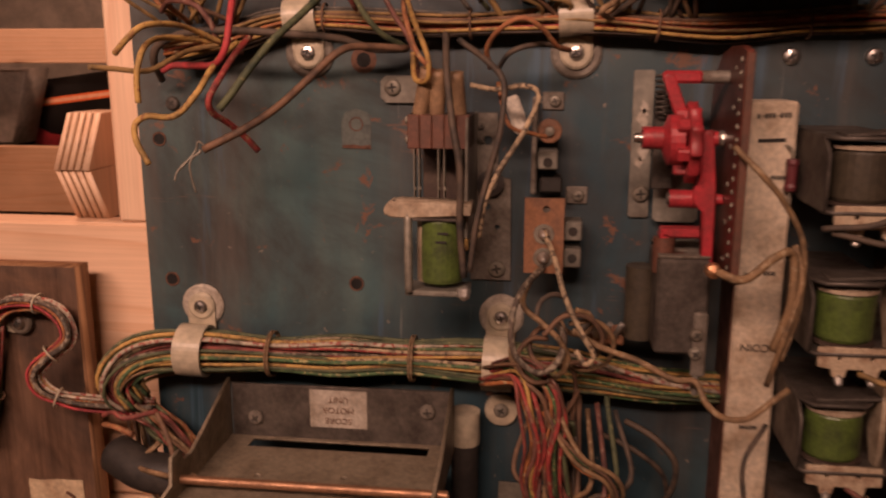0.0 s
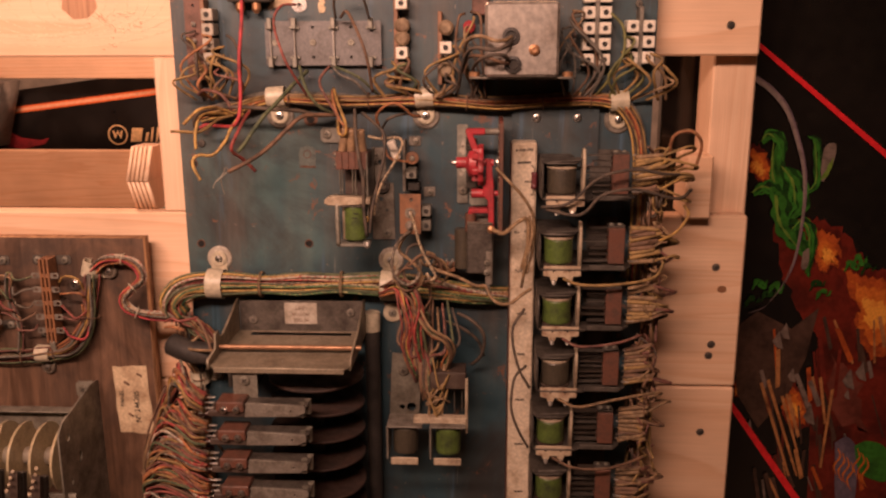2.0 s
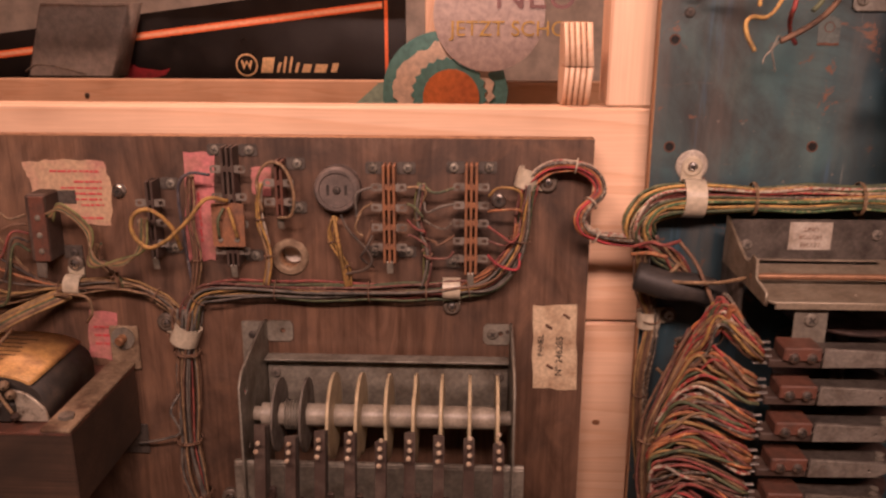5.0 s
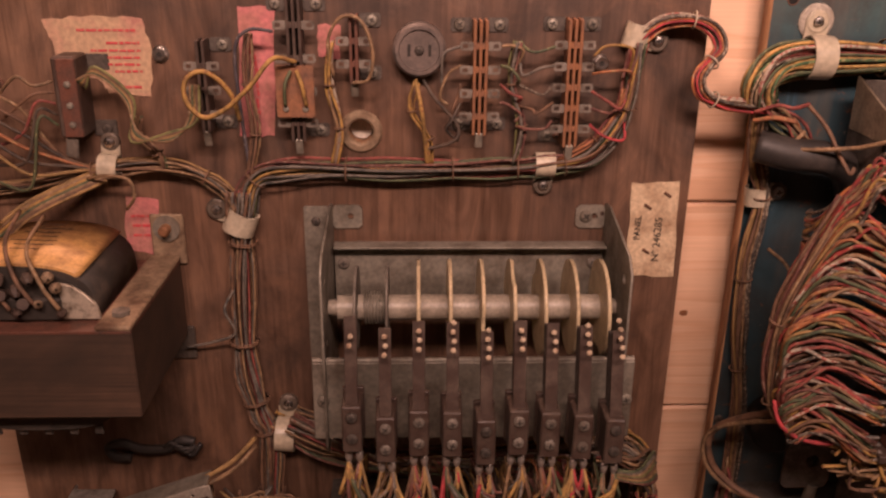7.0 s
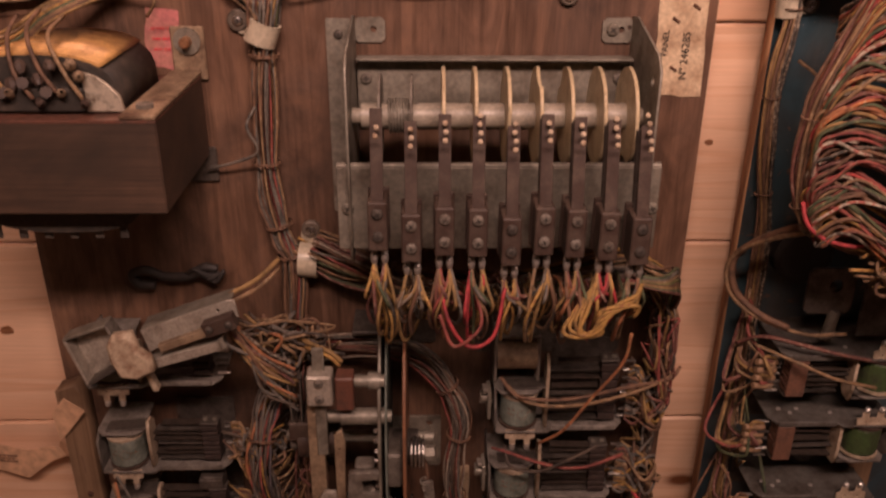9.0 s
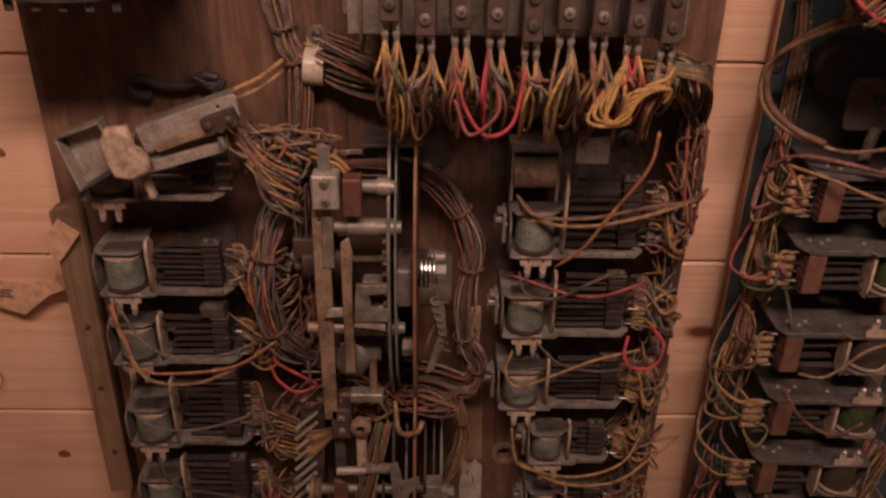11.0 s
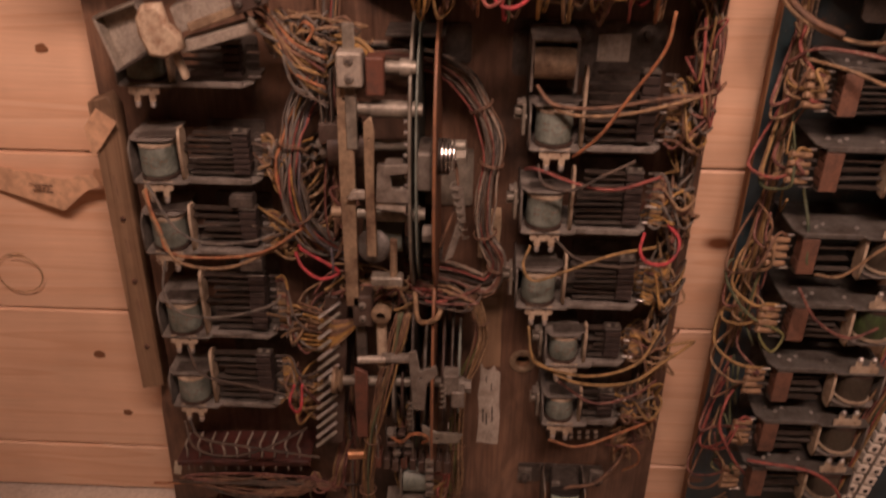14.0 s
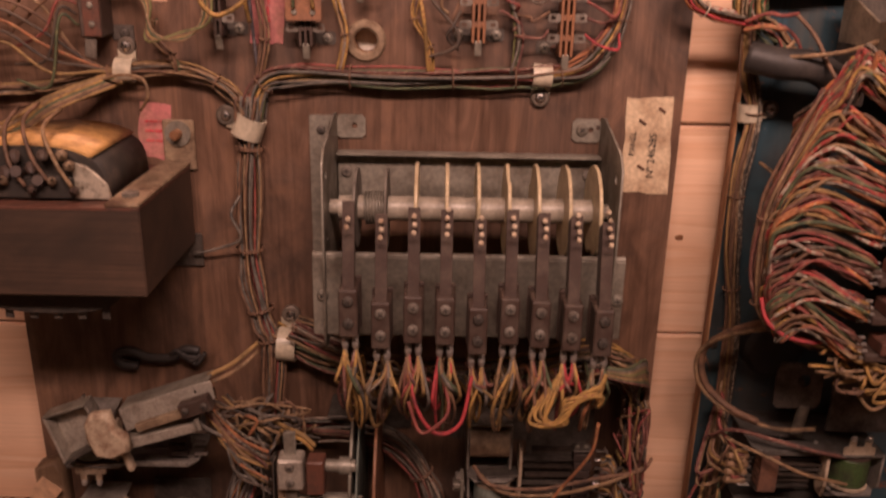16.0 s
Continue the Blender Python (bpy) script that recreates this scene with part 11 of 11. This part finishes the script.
gc = thing("grey_case", "slanting grey plastic case standing on the rear rail", "case", (-1.40, 1.98, 0.945))
part("shell", sheet([(-0.135, 0.0), (0.078, 0.0), (0.13, 0.172), (-0.085, 0.172)], (), 0.10, at=(0, 0.02, 0), bev=0.006), GREY_CASE, gc)
wire([(-0.13, -0.06, 0.012), (-0.09, -0.07, 0.03), (-0.03, -0.07, 0.022), (0.03, -0.07, 0.006)], 0.003, "grey", gc)
part("support", box(B(), (-0.03, 0.02, -0.07), (0.12, 0.06, 0.139), 0.002), STEEL_DARK, gc)

TEAL = grimy("teal_print", (0.10, 0.26, 0.25), (0.07, 0.2, 0.2), 0.5, 0, 0.4, 10.0, 0)
PALE_TEAL = grimy("pale_teal_print", (0.26, 0.4, 0.34), (0.2, 0.34, 0.3), 0.5, 0, 0.4, 10.0, 0)
CREAM_PRINT = grimy("cream_print", (0.62, 0.52, 0.42), (0.5, 0.42, 0.34), 0.5, 0, 0.4, 10.0, 0)
GREY_PRINT = grimy("grey_card", (0.42, 0.36, 0.34), (0.34, 0.29, 0.28), 0.5, 0, 0.4, 10.0, 0)
ORANGE_PRINT = grimy("orange_print", (0.55, 0.17, 0.05), (0.42, 0.12, 0.04), 0.5, 0, 0.4, 10.0, 0)
PURPLE_PRINT = grimy("brown_violet_print", (0.22, 0.12, 0.12), (0.18, 0.1, 0.1), 0.5, 0, 0.4, 10.0, 0)
GOLD_INK = grimy("gold_ink", (0.5, 0.34, 0.08), (0.4, 0.27, 0.07), 0.5, 0, 0.4, 10.0, 0)
co = thing("cardboard_standee", "printed cardboard standee with hooded shape and speech balloon", "standee", (-0.45, 1.80, 0.80))
part("body", sheet([(-0.33, 0.0), (-0.25, 0.075), (-0.17, 0.145), (-0.14, 0.15), (-0.12, -0.08), (0.16, -0.08), (0.16, -0.799), (-0.33, -0.799)], (), 0.004), PALE_TEAL, co)
hood = [(0.145 * math.cos(t) * (1.0 if math.sin(t) > 0 else 1.02), 0.13 + 0.135 * math.sin(t)) for t in [k * math.tau / 40 for k in range(40)]]
part("hood", sheet(hood, (), 0.004, at=(-0.015, -0.005, 0)), TEAL, co)
rnd = random.Random(3)
fur = [((0.118 + rnd.uniform(-0.012, 0.008)) * math.cos(k * math.tau / 60), 0.125 + (0.112 + rnd.uniform(-0.012, 0.008)) * math.sin(k * math.tau / 60)) for k in range(60)]
part("fur_ring", sheet(fur, (), 0.002, at=(-0.015, -0.009, 0)), CREAM_PRINT, co)
part("inner_hood", sheet([((0.082 + (0.008 if k % 2 else 0)) * math.cos(k * math.tau / 50), 0.118 + (0.082 + (0.006 if k % 2 else 0)) * math.sin(k * math.tau / 50)) for k in range(50)], (), 0.002, at=(-0.005, -0.012, 0)), TEAL, co)
part("front_patch", sheet([(0.066 * math.cos(k * math.tau / 36), 0.112 + 0.066 * math.sin(k * math.tau / 36)) for k in range(36)], (), 0.002, at=(0.0, -0.0145, 0)), ORANGE_PRINT, co, "plain orange patch")
part("balloon", sheet([(0.086 + 0.127 * math.cos(t), 0.300 + 0.127 * math.sin(t)) for t in [k * math.tau / 56 for k in range(56)]], (), 0.004, at=(0, -0.0165, 0)), GREY_PRINT, co, "round pale speech balloon")
letters(co, "NEU", (0.190, -0.0205, 0.342), 0.094, PURPLE_PRINT)
letters(co, "JETZT SCHON", (0.150, -0.0205, 0.268), 0.048, GOLD_INK)

# glossy painted panel beside the wall
ART_GREEN = grimy("art_green", (0.03, 0.14, 0.018), (0.012, 0.035, 0.008), 0.2, 0, 0.5, 30.0, 0)
ART_LIME = grimy("art_lime", (0.12, 0.19, 0.03), (0.05, 0.11, 0.02), 0.2, 0, 0.4, 30.0, 0)
ART_ORANGE = grimy("art_orange", (0.50, 0.14, 0.025), (0.30, 0.05, 0.012), 0.2, 0, 0.5, 40.0, 0)
ART_RED = grimy("art_red", (0.13, 0.018, 0.012), (0.05, 0.01, 0.008), 0.2, 0, 0.5, 20.0, 0)
ART_TAN = grimy("art_tan", (0.36, 0.16, 0.06), (0.12, 0.045, 0.02), 0.2, 0, 0.5, 40.0, 0)
ART_FIRE = grimy("art_fire", (0.36, 0.075, 0.018), (0.12, 0.02, 0.01), 0.2, 0, 0.5, 50.0, 0)
ART_DEEP = grimy("art_deep_green", (0.010, 0.04, 0.008), (0.006, 0.018, 0.006), 0.2, 0, 0.5, 60.0, 0)
ART_ASH = grimy("art_ash", (0.16, 0.12, 0.1), (0.04, 0.03, 0.025), 0.2, 0, 0.5, 60.0, 0)
ART_PALE = grimy("art_pale", (0.2, 0.155, 0.14), (0.11, 0.085, 0.075), 0.2, 0, 0.5, 40.0, 0)
ART_HAZE = grimy("art_red_haze", (0.12, 0.016, 0.010), (0.016, 0.006, 0.005), 0.2, 0, 0.55, 16.0, 0)
ART_SMOKE = grimy("art_pale_smoke", (0.13, 0.035, 0.025), (0.06, 0.014, 0.010), 0.2, 0, 0.5, 22.0, 0)
ART_GLOW = grimy("art_yellow_fire", (0.68, 0.30, 0.05), (0.52, 0.16, 0.03), 0.2, 0, 0.45, 60.0, 0)
ART_PLUM = grimy("art_plum_grey", (0.11, 0.09, 0.12), (0.05, 0.04, 0.06), 0.2, 0, 0.5, 30.0, 0)
ART_LILAC = grimy("art_lilac", (0.16, 0.11, 0.13), (0.07, 0.05, 0.06), 0.2, 0, 0.5, 40.0, 0)
ART_STRIPE = grimy("art_red_stripe", (0.6, 0.022, 0.028), (0.5, 0.018, 0.022), 0.2, 0, 0.4, 20.0, 0)
ART_BROWN = grimy("art_brown", (0.06, 0.034, 0.025), (0.02, 0.013, 0.01), 0.2, 0, 0.5, 20.0, 0)
GLOSS = grimy("glossy_black", (0.008, 0.007, 0.006), (0.013, 0.01, 0.009), 0.12, 0, 0.4, 10.0, 0)
ar = thing("art_panel", "glossy black cabinet panel painted with flames and green swirls", "painted panel", (0.45, 0.61, 0.95))
part("panel", box(B(), (0.25, 0.012, 0.1), (0.85, 0.02, 2.1), 0.002), GLOSS, ar)
PAINT_LAYER = [0]


def painted(mat, pts, rounded=True, per=5):
    """A flat painted shape on the panel, each a hair above the one before."""
    if rounded:
        ring = [(x, z, 0) for x, z in pts]
        pts = [(q.x, q.y) for q in catmull(ring + ring[:1], per)[:-1]]
    PAINT_LAYER[0] += 1
    return part("painted_shape", sheet(pts, (), 0.00016, at=(0, 0.0018 - 0.00003 * PAINT_LAYER[0], 0)), mat, ar)


def leafy(mat, path, w, seed, edge=0.14):
    """A lobed ribbon along a path, swelling and thinning like a curled leaf."""
    r_ = random.Random(seed)
    line = catmull([(x, z, 0) for x, z in path], 9)
    m = len(line)
    left, right = [], []
    for q, p in enumerate(line):
        d = (line[min(q + 1, m - 1)] - line[max(q - 1, 0)]).normalized()
        s = q / (m - 1)
        h = w * (0.15 + math.sin(math.pi * min(1, s * 1.05)) ** 0.7) * (1 + edge * math.sin(q * 0.9 + seed) + r_.uniform(-0.05, 0.05))
        left.append((p.x - d.y * h, p.y + d.x * h))
        right.append((p.x + d.y * h * 0.8, p.y - d.x * h * 0.8))
    return painted(mat, left + right[::-1], False)


def ragged(pts, jag, seed, per=6):
    """The outline of a painted blaze: its sides broken into uneven licks."""
    r_ = random.Random(seed)
    out = []
    for (x0, z0), (x1, z1) in zip(pts, pts[1:] + pts[:1]):
        for k in range(per):
            t = (k + r_.uniform(-0.25, 0.25)) / per
            out.append((x0 + (x1 - x0) * t + r_.gauss(0, jag), z0 + (z1 - z0) * t + (jag * 1.4 if k % 2 else -jag * 0.5)))
    return out


def shrunk(pts, f, dx=0.0, dz=0.0):
    cx, cz = sum(p[0] for p in pts) / len(pts), sum(p[1] for p in pts) / len(pts)
    return [(cx + (x - cx) * f + dx, cz + (z - cz) * f + dz) for x, z in pts]


def blaze(pts, seed):
    """A painted fire: dark red outside, orange and yellow towards its heart."""
    for k, (f, mt) in enumerate(((1.25, ART_HAZE), (1.0, ART_FIRE), (0.72, ART_ORANGE), (0.38, ART_GLOW))):
        painted(mt, ragged(shrunk(pts, f, 0, -0.002 * k), 0.0022, seed + k), False)


# deep red smoke, then the blazes in it
smoke = [(-0.041, 0.077), (-0.016, 0.065), (0.015, 0.069), (0.054, 0.045), (0.082, 0.003), (0.30, -0.03), (0.34, -0.5), (0.051, -0.5), (0.027, -0.174), (0.031, -0.084), (-0.002, -0.041), (-0.028, 0.023)]
painted(ART_HAZE, ragged(smoke, 0.003, 5), False)
painted(ART_SMOKE, ragged([(0.045, -0.10), (0.085, -0.13), (0.10, -0.20), (0.06, -0.19)], 0.004, 6), False)
for q, pts in enumerate(([(0.012, 0.048), (0.017, 0.057), (0.037, 0.049), (0.047, 0.028), (0.047, 0.011), (0.037, 0.015), (0.028, 0.003), (0.016, 0.019)],
                         [(0.049, 0.012), (0.067, 0.001), (0.101, -0.003), (0.14, -0.02), (0.13, -0.09), (0.094, -0.105), (0.072, -0.070), (0.070, -0.040)],
                         [(-0.073, 0.153), (-0.059, 0.15), (-0.043, 0.126), (-0.052, 0.114), (-0.068, 0.126)], [(-0.008, -0.152), (0.004, -0.14), (0.022, -0.16), (0.024, -0.19), (0.006, -0.20)],
                         [(-0.068, -0.14), (-0.058, -0.13), (-0.055, -0.15), (-0.066, -0.155)])):
    blaze(pts, 40 + 5 * q)
# dark broken boards at the fire's foot, with lit edges
slab = [(-0.075, -0.068), (-0.046, -0.045), (-0.004, -0.067), (0.026, -0.04), (0.016, -0.106), (0.0, -0.151), (-0.034, -0.198), (-0.063, -0.153)]
painted(ART_BROWN, slab, False)
rnd = random.Random(44)
for q in range(58):
    x, z = rnd.uniform(-0.045, 0.10), rnd.uniform(-0.27, -0.05)
    a = math.radians(rnd.gauss(-72, 9))
    ln, w = rnd.uniform(0.02, 0.075), rnd.uniform(0.001, 0.0042)
    dx, dz = math.cos(a) * ln, math.sin(a) * ln
    painted(rnd.choice([ART_TAN, ART_BROWN, ART_BROWN, ART_RED, ART_FIRE, ART_ASH, ART_BROWN]), [(x, z), (x + w * 1.2, z + w * 0.6), (x + dx + w, z + dz), (x + dx - w * 0.3, z + dz - w)], False)
for x0, z0, x1, z1 in ((-0.037, -0.138, 0.008, -0.262), (-0.029, -0.134, 0.018, -0.262), (-0.010, -0.155, 0.016, -0.23), (0.034, -0.13, 0.046, -0.19), (0.050, -0.145, 0.046, -0.25)):
    painted(ART_TAN, [(x0, z0), (x0 + 0.0035, z0 + 0.002), (x1 + 0.003, z1), (x1, z1)], False)
for q in range(8):
    x, z, s = rnd.uniform(-0.06, 0.08), rnd.uniform(-0.20, -0.06), rnd.uniform(0.008, 0.018)
    painted(ART_ASH, [(x, z), (x + s * 0.5, z + s * 0.9), (x + s * 0.9, z - s * 0.7), (x + s * 0.3, z - s * 0.5)], False)
painted(ART_PLUM, [(0.062, -0.215), (0.076, -0.207), (0.090, -0.225), (0.094, -0.27), (0.092, -0.31), (0.072, -0.30)])
painted(ART_GREEN, [(0.086, -0.219), (0.102, -0.212), (0.126, -0.223), (0.131, -0.265), (0.107, -0.262), (0.094, -0.25)])
for q in range(7):
    x, z = 0.066 + 0.006 * q, -0.222 - 0.006 * (q % 4)
    leafy(ART_ORANGE, ((x, z), (x + 0.004, z - 0.012), (x - 0.002, z - 0.026), (x + 0.005, z - 0.042)), 0.0011, 80 + q, 0.2)
# dim weeds
for q, (cx, cz) in enumerate(((-0.048, -0.012), (-0.036, -0.026), (-0.028, -0.016), (-0.055, -0.034), (0.066, 0.018), (0.078, 0.008), (0.058, 0.012), (0.02, -0.012), (0.028, -0.024))):
    leafy(ART_DEEP if q % 2 else ART_GREEN, ((cx - 0.008, cz - 0.006), (cx - 0.002, cz + 0.006), (cx + 0.005, cz - 0.003), (cx + 0.009, cz + 0.007)), 0.003, 90 + q, 0.4)
# red stripes
painted(ART_STRIPE, [(-0.076, 0.277), (-0.069, 0.270), (0.30, -0.023), (0.30, -0.033), (-0.072, 0.2655)], False)
painted(ART_STRIPE, [(-0.070, -0.160), (0.10, -0.395), (0.088, -0.395), (-0.071, -0.171)], False)
# green swirls with lit rims
for q, (path, w) in enumerate((
        (((-0.040, 0.160), (-0.039, 0.126), (-0.032, 0.093), (-0.026, 0.065), (-0.012, 0.045), (0.004, 0.028), (0.008, 0.0)), 0.0125),
        (((-0.058, 0.158), (-0.050, 0.168), (-0.038, 0.160), (-0.034, 0.138)), 0.0065), (((-0.003, 0.100), (0.008, 0.112), (0.006, 0.14), (0.002, 0.162), (-0.008, 0.166)), 0.0045),
        (((-0.064, 0.098), (-0.052, 0.106), (-0.040, 0.104), (-0.030, 0.096)), 0.008), (((-0.030, 0.130), (-0.016, 0.112), (-0.010, 0.085), (-0.022, 0.07)), 0.010), (((-0.014, 0.056), (-0.004, 0.066), (0.006, 0.055), (0.009, 0.030), (0.004, 0.004)), 0.0055))):
    leafy(ART_GREEN, path, w, q)
    leafy(ART_DEEP, [(x + 0.002, z + 0.001) for x, z in path], w * 0.62, q + 20, 0.3)
    leafy(ART_GREEN, [(x + 0.001, z - 0.001) for x, z in path], w * 0.3, q + 60, 0.4)
    leafy(ART_LIME, [(x - w * 0.5, z + w * 0.2) for x, z in path[: max(3, len(path) - 1)]], w * 0.13, q + 40, 0.3)
painted(ART_ASH, [(0.010, 0.126), (0.012, 0.154), (0.024, 0.158), (0.024, 0.138), (0.014, 0.114)])
leafy(ART_LIME, ((0.011, 0.116), (0.018, 0.125), (0.023, 0.142)), 0.0026, 71)
painted(ART_ASH, [(-0.001, 0.030), (0.006, 0.034), (0.006, 0.012), (-0.001, 0.010)])
# pale see-through-looking hoop with a lilac rim
hoop = catmull([(x, z, 0) for x, z in ((-0.074, 0.234), (-0.053, 0.219), (-0.034, 0.197), (-0.02, 0.165), (-0.009, 0.13), (-0.005, 0.094), (-0.006, 0.052), (-0.011, 0.015), (-0.023, -0.015), (-0.039, -0.037), (-0.057, -0.046))], 6)
wide = [0.0034 * (1 - 0.8 * q / (len(hoop) - 1)) for q in range(len(hoop))]
painted(ART_LILAC, [(p.x - 0.2 * w, p.y - w) for p, w in zip(hoop, wide)] + [(p.x + w, p.y + 0.3 * w) for p, w in zip(hoop[::-1], wide[::-1])], False)
painted(ART_PALE, [(p.x - 0.5 * w - 0.001, p.y - w) for p, w in zip(hoop, wide)] + [(p.x + 0.6 * w - 0.001, p.y + 0.1 * w) for p, w in zip(hoop[::-1], wide[::-1])], False)
